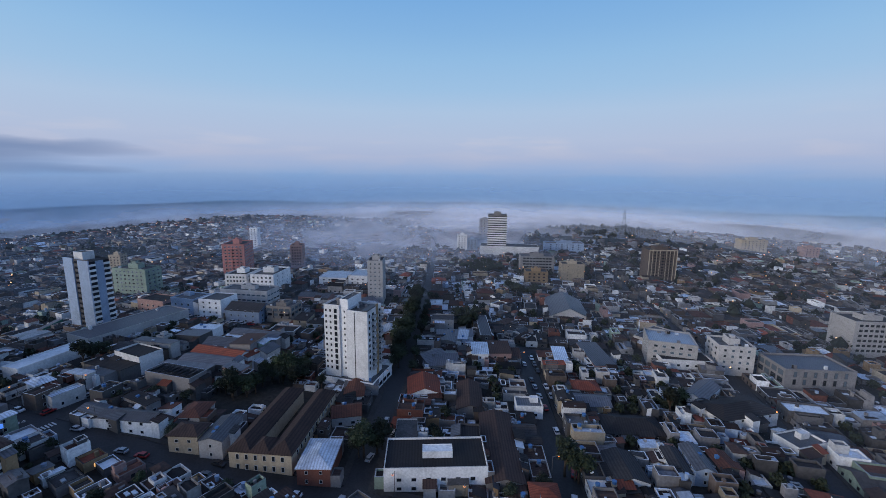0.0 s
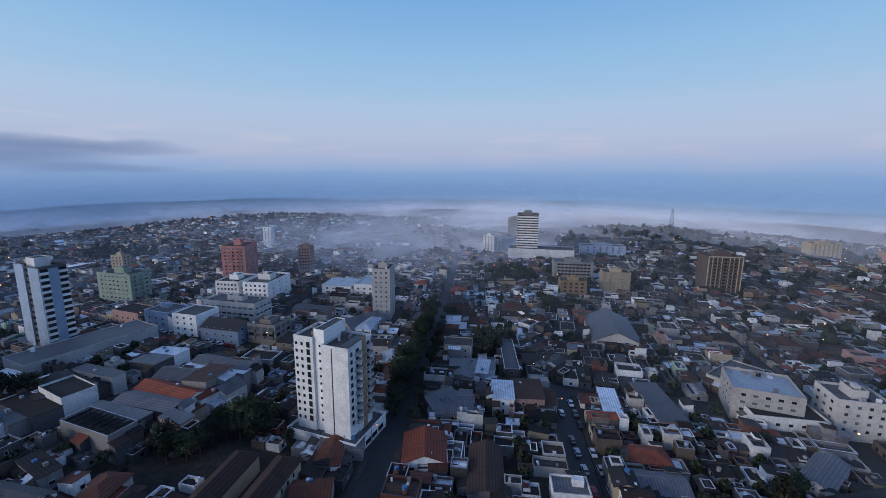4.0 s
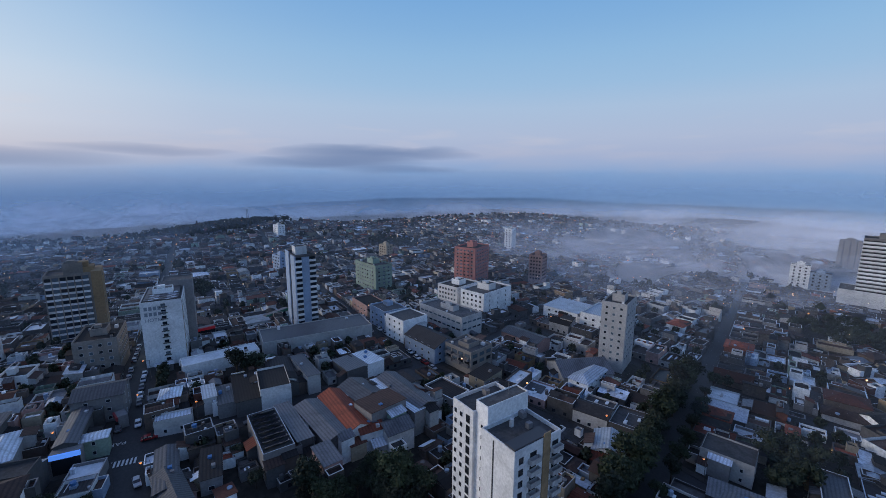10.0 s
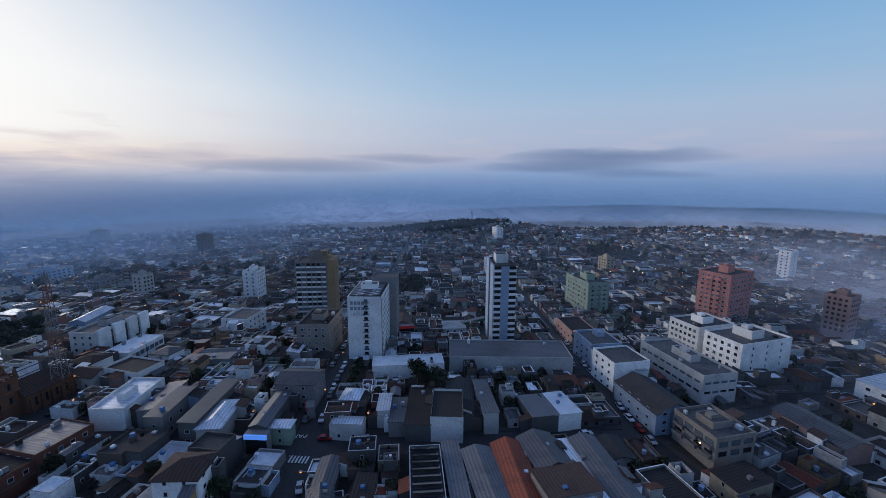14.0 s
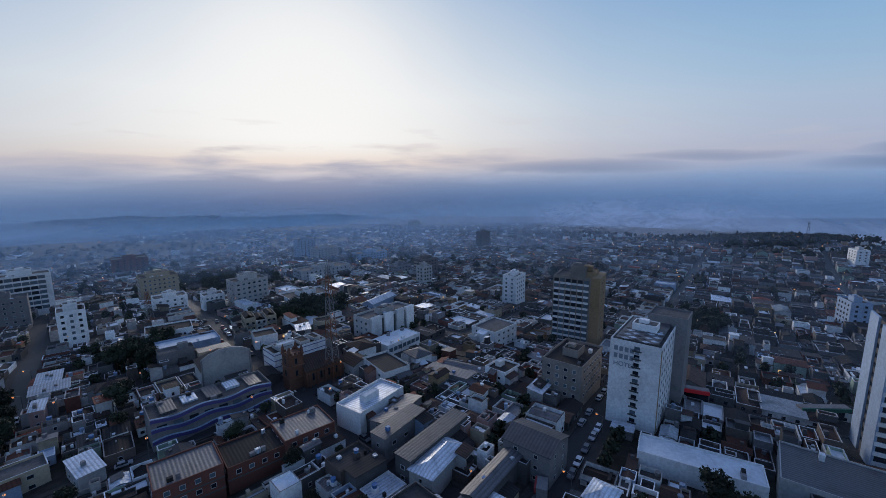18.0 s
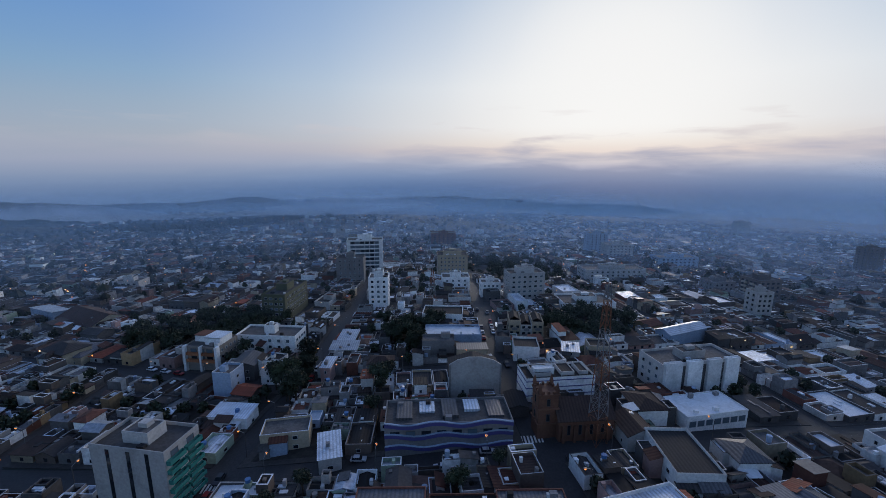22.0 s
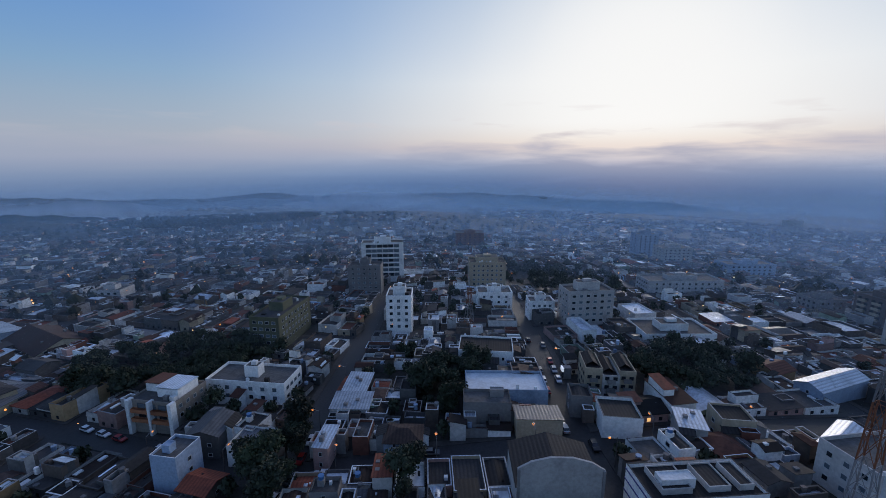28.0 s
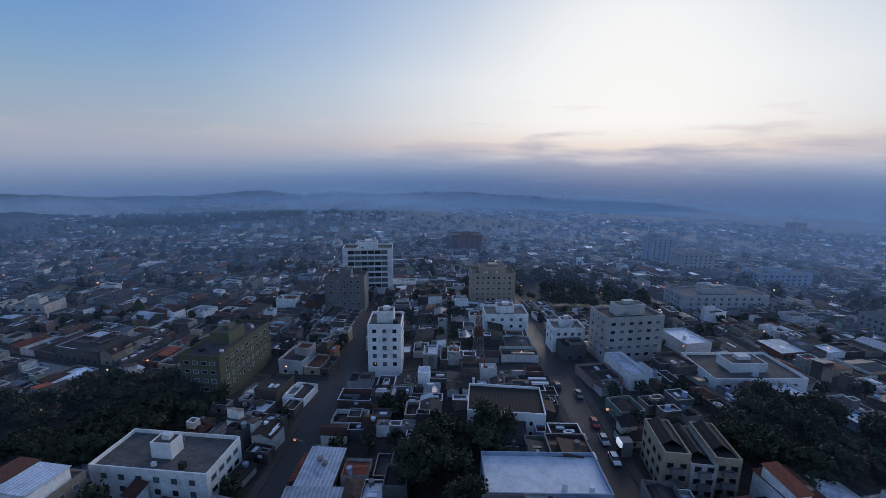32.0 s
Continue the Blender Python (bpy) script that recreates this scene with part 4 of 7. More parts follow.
def theatre():
    """A gabled hall with a tall blank show wall towards the street."""
    turn = radians(-12)
    w, d, top = 17, 14, 20.5
    c, sn = math.cos(turn), math.sin(turn)
    x, y = -145 - (c * w / 2 - sn * d / 2), -59 - (sn * w / 2 + c * d / 2)
    z = floor_z(x, y, w, d)
    h = top - z
    ob = thing("theatre", x, y, z, turn, "tall blank pale gable wall of an old theatre hall", "theatre")
    take(x, y, w, d, turn)
    g = Geo()
    prof = [(-w / 2, -0.5), (w / 2, -0.5), (w / 2, h - 2.6), (w / 2 - 2.6, h - 1.0), (2.2, h), (-2.2, h), (-w / 2 + 2.6, h - 1.0), (-w / 2, h - 2.6)]
    n = len(prof)
    g.hull([(a, d / 2 - 0.5, b) for a, b in prof] + [(a, d / 2, b) for a, b in prof], [tuple(range(n)), tuple(range(2 * n - 1, n - 1, -1))] + [(k, n + k, n + (k + 1) % n, (k + 1) % n) for k in range(n)])
    part("show_wall", g, ["wall_offwhite"], ob, "tall stepped gable wall")
    g = Geo()
    g.box(-w / 2, -d / 2, -0.5, w / 2, d / 2 - 0.5, h - 7.0)
    part("hall_wall", g, ["wall_offwhite"], ob)
    g = Geo()
    gable(g, -w / 2, -d / 2, w / 2, d / 2 - 0.6, h - 7.0, 2.6, 0.3, 0, "y")
    part("roof", g, ["roof_dark"], ob, "dark pitched roof")
    g = Geo()
    g.box(-w / 2 - 0.02, d / 2 - 0.35, -0.5, -w / 2 + 0.5, d / 2 + 0.25, h - 2.7)
    part("pilaster", g, ["wall_grey"], ob)
    g = Geo()
    g.box(w / 2 - 0.5, d / 2 - 0.35, -0.5, w / 2 + 0.02, d / 2 + 0.25, h - 2.7)
    part("pilaster", g, ["wall_grey"], ob)
    for k in range(3):
        part("window", win(0.8, 1.2, *DARK), None, ob, "", (-4 + 4 * k, d / 2, 3.0), math.pi)


theatre()
tower("warehouse", "pale hall with a white metal roof", (-144.5, -100), (1, 1), 24, 11.5, 11.5, -12, "wall_sky", sides=((2, 5, (1.6, 1.0), 0.8),), roof="roof_pale", head=None, floor_h=5, parapet=0.9)
tower("supermarket", "white supermarket hall with a bright roof and lit front", (-207, -26), (1, 1), 20.5, 11, 11.2, -2, "wall_white", sides=((2, 7, (2.4, 2.0), 0.95, 0.0, PALE),), roof="roof_pale", head=None, floor_h=4, parapet=0.3)
angular, an_high, n, z0 = tower("apartment_block", "white angular apartment block with stepped bays", (-215, -46), (1, 1), 30, 12, 16.5, -2, "wall_offwhite", sides=((1, 3, W1), (2, 3, (0.8, 1.2))), head=(0.3, 0.4, 2))
# Dark strips between the bays put the shade of deep slots into colour.
for px in (-8.5, -1.0, 7.0):
    g = Geo()
    g.box(px - 0.9, 5.9, 1.0, px + 0.9, 6.06, an_high - 1.2)
    part("light_slot", g, ["dark_frame"], angular, "dark strip painted as shade in the gap between bays")
for px, w in ((-11.8, 5.4), (-4.7, 5.2), (3.0, 5.6), (11.2, 6.4)):
    g = Geo()
    g.tray(px - w / 2, 5.5, -0.5, px + w / 2, 7.0, an_high + 0.6, 0.5, 0.2)
    part("bay", g, ["wall_white"], angular)
tower("school_building", "long white building with a flat grey roof", (-64, -128), (1, 1), 27, 12.5, 7.5, -17, "wall_white", sides=((2, 6, W1, 0.9, 0.0, DARK), (1, 3, W2, 0.9, 0.0, DARK), (3, 4, W2)), head=(0.18, 0.3, 3), roof="roof_slab")
tower("apartment_block", "olive green apartment block with white window surrounds", (-68, -167), (1, 1), 13, 29, 14, -18, "wall_olive", sides=((2, 4, W2), (3, 9, W1), (1, 9, W1)), head=(0.5, 0.3, 3))
flats, fh, fn, fz = tower("apartment_block", "orange and white flats with wide balconies", (-47, -117.5), (1, 1), 15, 13, 8.6, -20, "wall_taupe", sides=((2, 3, (2.6, 1.6), 0.7, 0.0, DARK), (1, 4, W1), (3, 4, W1)), head=None, roof="roof_slab", parapet=0.5)
for f in range(fn):
    for px in (-3.4, 3.4):
        g = Geo()
        g.tray(px - 2.9, 6.4, fz - 1.0 + f * 2.9, px + 2.9, 7.7, fz + 0.15 + f * 2.9, 1.0, 0.12)
        part("balcony", g, ["wall_orange"], flats, "orange balcony front")
for x0, x1, y1 in ((-7.6, -6.5, 7.9), (-0.4, 0.4, 7.9), (6.5, 7.6, 7.9)):
    g = Geo()
    g.box(x0, 5.8, -0.5, x1, y1, fh + 0.2)
    part("pier", g, ["wall_white"], flats, "white wall pier")
for x0, y0, x1, y1, h, m in ((-6.5, -4.5, 0.5, 3.5, 2.6, "roof_newzinc"), (2.0, -5.5, 6.8, 1.0, 2.2, "roof_clay")):
    g = Geo()
    g.box(x0, y0, fh - 0.6, x1, y1, fh + h - 0.3)
    g.slab((x0 - 0.3, y0 - 0.3, fh + h - 0.2), (x1 + 0.3, y0 - 0.3, fh + h - 0.2), (x1 + 0.3, y1 + 0.3, fh + h + 0.25), (x0 - 0.3, y1 + 0.3, fh + h + 0.25), 0.12, 1)
    part("penthouse", g, ["wall_white", m], flats)
arcade, ah, n, z0 = tower("shopping_arcade", "purple arcade building with wavy blue ribbons and roof strips", (-122, -38), (1, 1), 35, 12, 13.5, -9, "wall_grey", sides=((2, 8, W3, 0.96, 0.0, DARK),), head=None, roof="roof_slab", floor_h=3.4)
for f in range(3):
    g = Geo()
    zf = ah - 0.4 - f * 3.3
    for k in range(35):
        x0, x1 = -17.5 + k, -16.5 + k
        a, b = 0.45 * math.sin(x0 * 0.42 + f), 0.45 * math.sin(x1 * 0.42 + f)
        for lo, hi, m, out in ((-0.75, 0.35, 0, 0.35), (0.35, 0.6, 1, 0.45)):
            g.hull([(x0, 5.9, zf + lo + a), (x1, 5.9, zf + lo + b), (x1, 5.9, zf + hi + b), (x0, 5.9, zf + hi + a), (x0, 6 + out, zf + lo + a), (x1, 6 + out, zf + lo + b), (x1, 6 + out, zf + hi + b), (x0, 6 + out, zf + hi + a)],
                   [(5, 4, 7, 6), (3, 2, 6, 7), (4, 5, 1, 0)], m)
    part("ribbon", g, ["purple_paint", "wall_sky"], arcade, "purple and pale blue wavy ribbon")
for k in range(5):
    g = Geo()
    g.box(-15.6 + k * 6.4, -5.3, ah - 0.95, -11.2 + k * 6.4, 3.0 - (k % 2) * 3, ah - 0.35 + (k % 3) * 0.25)
    part("roof_strip", g, ["roof_newzinc" if k % 2 else "roof_zinc"], arcade)
glazed, gh_, n, z0 = tower("apartment_tower", "grey apartment tower with green glazed balconies", (-53, -41), (1, 1), 20, 11, 17.0, -22, "wall_offwhite", sides=((3, 2, (2.2, 1.6), 0.9, 0.0, DARK),), head=(0.35, 0.5, 2.2), floor_h=2.5)
for px in (-5.4, -0.4, 5.2):
    g = Geo()
    g.box(px - 0.5, 5.45, 1.5, px + 0.5, 5.56, gh_ - 1.0)
    part("window_slot", g, ["glass_dark"], glazed, "dark vertical window slot")
for f in range(n):
    for py in (-2.7, 2.7):
        g = Geo()
        g.tray(-11.2, py - 2.4, z0 - 1.0 + f * 2.5, -9.98, py + 2.4, z0 + 0.1 + f * 2.5, 0.95, 0.08, 0, 1)
        part("balcony", g, ["glass_green", "wall_white"], glazed, "green glass balcony front")
tower("brick_flats", "row of raw brick flats with concrete frames", (-112, -5), (1, 1), 14.6, 12, 14.0, -12, "wall_brick", sides=((2, 4, W1), (1, 3, W1), (0, 4, W1)), head=None, roof="roof_zinc", parapet=0.4, bands=("wall_concrete", 0.3))
tower("brick_flats", "row of raw brick flats with concrete frames", (-127, -2), (1, 1), 14.6, 12, 12.0, -12, "wall_brick", sides=((2, 4, W1), (1, 3, W1), (0, 4, W1)), head=None, roof="roof_dark", parapet=0.4, bands=("wall_concrete", 0.3))
tower("brick_flats", "row of raw brick flats with concrete frames", (-141, 1), (1, 1), 14.6, 12, 13.0, -12, "wall_brick", sides=((2, 4, W1), (1, 3, W1), (0, 4, W1)), head=None, roof="roof_zinc", parapet=0.4, bands=("wall_concrete", 0.3))
tower("shopping_hall", "broad shopping hall with a flat grey metal roof", (-206, 157), (1, 1), 18, 50, 12, 0, "wall_offwhite", sides=(), head=None, roof="roof_zinc", parapet=0.4)
tower("shopping_hall", "low white hall with a pale flat roof", (-200, 105), (1, 1), 9, 28, 12, 8, "wall_white", sides=(), head=None, roof="roof_pale", parapet=0.6)
tower("apartment_tower", "brown and cream twin apartment tower", (-404, -154), (-1, 1), 18, 16, 5, -6, "wall_stone", sides=((1, 4, W2), (2, 4, W2)), balconies=((1, 2, 4, 0.9, 0, "wall_cream"),), head=(0.5, 0.4, 2.5), far=True)
tower("apartment_tower", "grey apartment tower beside the brown one", (-392, -178), (-1, 1), 18, 14, -2, -6, "wall_grey", sides=((1, 4, W1), (2, 4, W1)), head=(0.5, 0.4, 2.5), far=True)

# blocks farther off
tower("apartment_tower", "pale blue slab tower far in the town", (-412, -389), (0, 0), 23, 16, 1.9, -10, "wall_sky", sides=((0, 4, W1), (1, 2, W1), (2, 4, W1)), head=(0.4, 0.4, 2.2), far=True)
tower("apartment_block", "long pale flats far in the town", (-407, -340), (0, 0), 29, 18, -2.9, -10, "wall_offwhite", sides=((0, 6, W1), (1, 3, W1), (2, 6, W1)), head=(0.4, 0.4, 2.2), far=True)
tower("apartment_block", "unfinished flats with blue netting", (-238, -472), (0, 0), 33, 18, -5.1, -10, "wall_brick", sides=((0, 5, W2), (1, 2, W2), (2, 5, W2)), head=(0.4, 0.4, 2.2), far=True)
tower("school_building", "long pale blue school building", (-437, -289), (0, 0), 41, 18, -7.7, -10, "wall_sky", sides=((0, 8, W2), (1, 4, W2), (2, 8, W2)), head=(0.4, 0.4, 2.2), far=True)
tower("hospital", "long pale two-storey building with a grey roof", (-325, -232), (0, 0), 50, 18, 0.1, -10, "wall_offwhite", sides=((0, 10, W1), (1, 5, W1), (2, 10, W1)), head=(0.4, 0.4, 2.2), far=True)
tower("townhouse", "white two-storey townhouse with a slate roof", (-199, -173.5), (0, 0), 12, 9, 12.0, -10, "wall_white", sides=((0, 4, W1), (1, 2, W1), (2, 4, W1)), head=(0.4, 0.4, 2.2))
tower("townhouse", "white villa with green roof", (-183, -197), (0, 0), 18, 12, 10.3, -10, "wall_white", sides=((0, 4, W1), (1, 2, W1), (2, 4, W1)), head=(0.4, 0.4, 2.2))
tower("shop_building", "white modern block with dark roof", (-243, -139), (0, 0), 29, 18, 8.4, -10, "wall_white", sides=((0, 6, W2), (1, 3, W2), (2, 6, W2)), head=(0.4, 0.4, 2.2))
tower("apartment_tower", "far pale twin tower", (-1058, -764), (0, 0), 33, 18, -51.4, -10, "wall_offwhite", sides=((0, 3, W1), (1, 2, W1), (2, 3, W1)), head=(0.4, 0.4, 2.2), far=True)
tower("apartment_tower", "far brown tower in the haze", (-661, -262), (0, 0), 19, 13, -3.5, -10, "wall_stone", sides=((0, 3, W1), (1, 2, W1), (2, 3, W1)), head=(0.4, 0.4, 2.2), far=True)
tower("apartment_tower", "white flats with a stair window", (-339, -35), (0, 0), 15, 10, 17.3, 2, "wall_white", sides=((0, 4, W1), (1, 2, W1), (2, 4, W1)), head=(0.4, 0.4, 2.2))
tower("apartment_block", "pale flats beside the brown tower", (-348, -124), (0, 0), 10, 9, 10.5, -10, "wall_offwhite", sides=((0, 3, W1), (1, 2, W1), (2, 3, W1)), head=(0.4, 0.4, 2.2), far=True)
tower("apartment_block", "far pale flats on the ridge", (215, 766), (0, 0), 37, 18, -0.8, 18, "wall_cream", sides=((0, 6, W1), (1, 3, W1), (2, 6, W1)), head=(0.4, 0.4, 2.2), far=True)
tower("apartment_block", "far pink block of flats on the ridge", (296, 794), (0, 0), 22, 15, -11.5, 18, "wall_pink", sides=((0, 4, W1), (1, 2, W1), (2, 4, W1)), head=(0.4, 0.4, 2.2), far=True)
tower("silo_block", "beige block with tall antennas", (-16, 403), (0, 0), 21, 14, 10.1, 18, "wall_cream", sides=((0, 2, SM), (1, 2, SM), (2, 2, SM)), head=(0.4, 0.4, 2.2), far=True)
tower("office_building", "blue-glazed low office block", (-54, 430), (0, 0), 34, 18, 9.9, 18, "wall_grey", sides=((0, 9, W3), (1, 4, W3), (2, 9, W3)), head=(0.4, 0.4, 2.2), far=True)
tower("office_building", "yellow and grey office building", (-45, 378), (0, 0), 20, 14, 5.3, 18, "wall_ochre", sides=((0, 4, W2), (1, 2, W2), (2, 4, W2)), head=(0.4, 0.4, 2.2), far=True)
tower("school_building", "long turquoise school building in mist", (-46, 602), (0, 0), 53, 18, -0.6, 18, "wall_sky", sides=((0, 6, W2), (1, 3, W2), (2, 6, W2)), head=(0.4, 0.4, 2.2), far=True)
tower("apartment_block", "pale block by the main street", (-179, 549), (0, 0), 14, 9, 8.8, 18, "wall_white", sides=((0, 3, W1), (1, 2, W1), (2, 3, W1)), head=(0.4, 0.4, 2.2), far=True)
tower("apartment_block", "blue block by the main street", (-166, 554), (0, 0), 15, 10, 3.4, 18, "wall_sky", sides=((0, 3, W1), (1, 2, W1), (2, 3, W1)), head=(0.4, 0.4, 2.2), far=True)
tower("apartment_tower", "white tower on the far slope", (-692, 181), (0, 0), 16, 11, 7.0, 18, "wall_white", sides=((0, 3, W1), (1, 2, W1), (2, 3, W1)), head=(0.4, 0.4, 2.2), far=True)
tower("apartment_tower", "pale block beside the slim blue tower", (-426, 146), (0, 0), 15, 10, 10.1, 18, "wall_sky", sides=((0, 4, W1), (1, 2, W1), (2, 4, W1)), head=(0.4, 0.4, 2.2), far=True)
tower("apartment_block", "beige stepped block of flats", (-455, 262), (0, 0), 13, 9, 6.6, 18, "wall_cream", sides=((0, 3, W1), (1, 2, W1), (2, 3, W1)), head=(0.4, 0.4, 2.2), far=True)
tower("apartment_block", "long white corner building", (156, 302), (0, 0), 26, 17, 12.2, 18, "wall_offwhite", sides=((0, 8, W2), (1, 4, W2), (2, 8, W2)), head=(0.4, 0.4, 2.2), far=True)
tower("warehouse", "long pale hall with a light roof", (47, -287), (0, 0), 19, 13, -3.0, -10, "wall_offwhite", sides=((0, 4, W2), (1, 2, W2), (2, 4, W2)), head=(0.4, 0.4, 2.2), far=True)
tower("apartment_block", "grey office tower in fog", (-198, 720), (0, 0), 19, 12, 15.5, 18, "wall_grey", sides=((0, 3, W1), (1, 2, W1), (2, 3, W1)), head=(0.4, 0.4, 2.2), far=True)

# old school with two tiled wings round a court
def old_school():
    x, y, turn = -81, 101, radians(17)
    z = floor_z(x, y, 20, 38)
    ob = thing("old_school", x, y, z, turn, "old cream two-storey school with dark tiled wings round a court", "school")
    take(x, y, 22, 40, turn)
    for n, (x0, y0, x1, y1) in enumerate(((-10, -19, -3, 19), (3, -19, 10, 19), (-3, -19, 3, -12))):
        g = Geo()
        g.box(x0, y0, -0.5, x1, y1, 7.2)
        part("wall", g, ["wall_cream"], ob)
        g = Geo()
        hip(g, x0, y0, x1, y1, 7.2, 2.6, 0.5)
        part("roof", g, ["roof_oldclay"], ob)
    windows_on(ob, 0, 20, 38, 2, 3.4, 1.0, 6, win(1.1, 1.8))
    windows_on(ob, 1, 20, 38, 2, 3.4, 1.0, 11, win(1.1, 1.8))


old_school()


def church():
    x, y, turn = -167, -35, radians(-8)
    z = floor_z(x, y, 10, 10)
    ob = thing("church", x, y, z, turn, "reddish-brown stone church with a square bell tower", "church")
    take(x - 8, y - 0.5, 26, 12, turn)
    g = Geo()
    g.box(-18, -5, -0.5, -2.5, 5, 7)
    g.hull([(-18, -5, 7), (-18, 5, 7), (-18, 0, 11.2), (-2.5, -5, 7), (-2.5, 5, 7), (-2.5, 0, 11.2)], [(1, 0, 2), (3, 4, 5)])
    part("nave_wall", g, ["wall_church"], ob)
    g = Geo()
    gable(g, -18, -5, -2.5, 5, 7, 4.4, 0.5, 0, "x")
    part("nave_roof", g, ["roof_oldclay"], ob)
    for k in range(5):
        g = Geo()
        g.box(-16.8 + k * 3.2, 4.9, -0.5, -16.1 + k * 3.2, 5.7, 5.6)
        part("buttress", g, ["wall_church"], ob)
        if k < 4:
            part("window", win(0.9, 3.0, *DARK), None, ob, "", (-14.9 + k * 3.2, 5, 2.6), math.pi)
    g = Geo()
    g.box(-2.8, -2.8, -0.5, 2.8, 2.8, 13.6)
    part("bell_tower", g, ["wall_church"], ob)
    for k, zc in enumerate((4.6, 9.2, 13.4)):
        g = Geo()
        g.box(-3.1, -3.1, zc, 3.1, 3.1, zc + 0.4)
        part("cornice", g, ["wall_church"], ob)
    for sx in (-1, 1):
        for sy in (-1, 1):
            g = Geo()
            g.box(sx * 2.45 - 0.45, sy * 2.45 - 0.45, 13.8, sx * 2.45 + 0.45, sy * 2.45 + 0.45, 15.2)
            g.hull([(sx * 2.45 - 0.45, sy * 2.45 - 0.45, 15.2), (sx * 2.45 + 0.45, sy * 2.45 - 0.45, 15.2), (sx * 2.45 + 0.45, sy * 2.45 + 0.45, 15.2), (sx * 2.45 - 0.45, sy * 2.45 + 0.45, 15.2), (sx * 2.45, sy * 2.45, 17.4)], [(0, 1, 4), (1, 2, 4), (2, 3, 4), (3, 0, 4)])
            part("pinnacle", g, ["wall_church"], ob)
    for side, (nx, ny, t) in enumerate(FACES):
        g = Geo()
        for k in range(3):
            q = -1.5 + k * 1.5
            g.box(nx * 2.6 - ny * q - 0.3, ny * 2.6 + nx * q - 0.3, 13.8, nx * 2.6 - ny * q + 0.3, ny * 2.6 + nx * q + 0.3, 14.6)
        part("battlement", g, ["wall_church"], ob)
        for zc in (5.6, 10.2):
            part("window", win(1.0, 2.2, *DARK), None, ob, "", (nx * 2.8, ny * 2.8, zc), t)


church()


def lattice_mast(x, y, base, high, width, label, mats=("orange_paint", "window_frame")):
    ob = thing("lattice_mast", x, y, base, 0.2, label, "mast")
    n = max(6, int(high / 4))
    for k in range(n):
        g = Geo()
        z0, z1 = high * k / n, high * (k + 1) / n
        r0, r1 = width / 2 * (1 - 0.75 * k / n), width / 2 * (1 - 0.75 * (k + 1) / n)
        cs = ((-1, -1), (1, -1), (1, 1), (-1, 1))
        for q in range(4):
            a, b = cs[q], cs[(q + 1) % 4]
            g.bar((a[0] * r0, a[1] * r0, z0), (a[0] * r1, a[1] * r1, z1), 0.08)
            g.bar((a[0] * r0, a[1] * r0, z0), (b[0] * r1, b[1] * r1, z1), 0.035)
            g.bar((b[0] * r0, b[1] * r0, z0), (a[0] * r1, a[1] * r1, z1), 0.035)
            g.bar((a[0] * r1, a[1] * r1, z1), (b[0] * r1, b[1] * r1, z1), 0.035)
        tagged(part("mast_section", g, [mats[(k // 2) % 2]], ob), kind="stuff")
    g = Geo()
    g.bar((0, 0, high), (0, 0, high + 5), 0.08)
    part("antenna", g, ["metal"], ob)
    return ob


lattice_mast(-179, -27.5, ground_z(-179, -27.5), 45, 4.0, "red and white lattice radio mast on steel legs", ("rust_paint", "wall_grey"))
lattice_mast(-159, -155, ground_z(-159, -155), 22, 4, "red and white lattice radio mast among the yards", ("rust_paint", "wall_grey"))
lattice_mast(32, 686, ground_z(32, 686), 47.5 - ground_z(32, 686) - 5, 8, "tall dark lattice radio mast on the hill", ("dark_frame", "dark_frame"))
lattice_mast(-815, 147, ground_z(-815, 147), 27 - ground_z(-815, 147) - 5, 5, "distant lattice mast on the wooded hill", ("dark_frame", "dark_frame"))

# hotel lettering: the name as plain blocks, the word below it in letters
for n, (count, dz) in enumerate(((5, 2.6), (5, 5.0))):
    g = Geo()
    for k in range(count):
        g.box(13.5, -6.0 + k * 1.55, hotel_high - dz - 1.0, 13.58, -4.9 + k * 1.55, hotel_high - dz + 0.5)
    part("name_blocks", g, ["letter"], hotel, "row of blue-grey blocks on the wall")
cu = bpy.data.curves.new("letters", "FONT")
cu.body, cu.size, cu.extrude = "HOTEL", 2.0, 0.05
cu.materials.append(MATS["letter"])
ob = new("wall_letters", cu)
ob.parent = hotel
ob.matrix_basis = Matrix.Translation((13.5 + 0.06, -6.0, hotel_high - 8.4)) @ Euler((math.pi / 2, 0, math.pi / 2)).to_matrix().to_4x4()
ob["label"] = "blue-grey wall letters reading HOTEL"

# ---- ordinary houses ----
ROOF_PICK = ["fibre"] * 6 + ["dark"] * 9 + ["zinc"] * 3 + ["newzinc"] * 3 + ["clay"] * 3 + ["oldclay"] * 5 + ["rust"] * 3 + ["slab"] * 2 + ["pale"] * 2 + ["redclay"] * 2
WALL_PICK = ["white"] * 8 + ["offwhite"] * 4 + ["cream"] * 2 + ["grey"] * 5 + ["concrete"] * 10 + ["sky"] * 1 + ["pink"] * 1 + ["ochre"] * 1 + ["mint"] * 1 + ["stone"] * 5 + ["brick"] * 2
ROOF_WORD = {"fibre": "grey fibre-cement", "dark": "dark weathered", "zinc": "grey metal", "newzinc": "pale metal", "clay": "brown tiled", "oldclay": "blackened tiled", "rust": "rusty metal", "slab": "flat concrete", "pale": "pale flat", "redclay": "red tiled"}
COPING = ["roof_newzinc", "roof_newzinc", "wall_white", "wall_white", "wall_offwhite", "wall_offwhite", "wall_grey", "wall_concrete", "wall_concrete", "roof_fibre"]
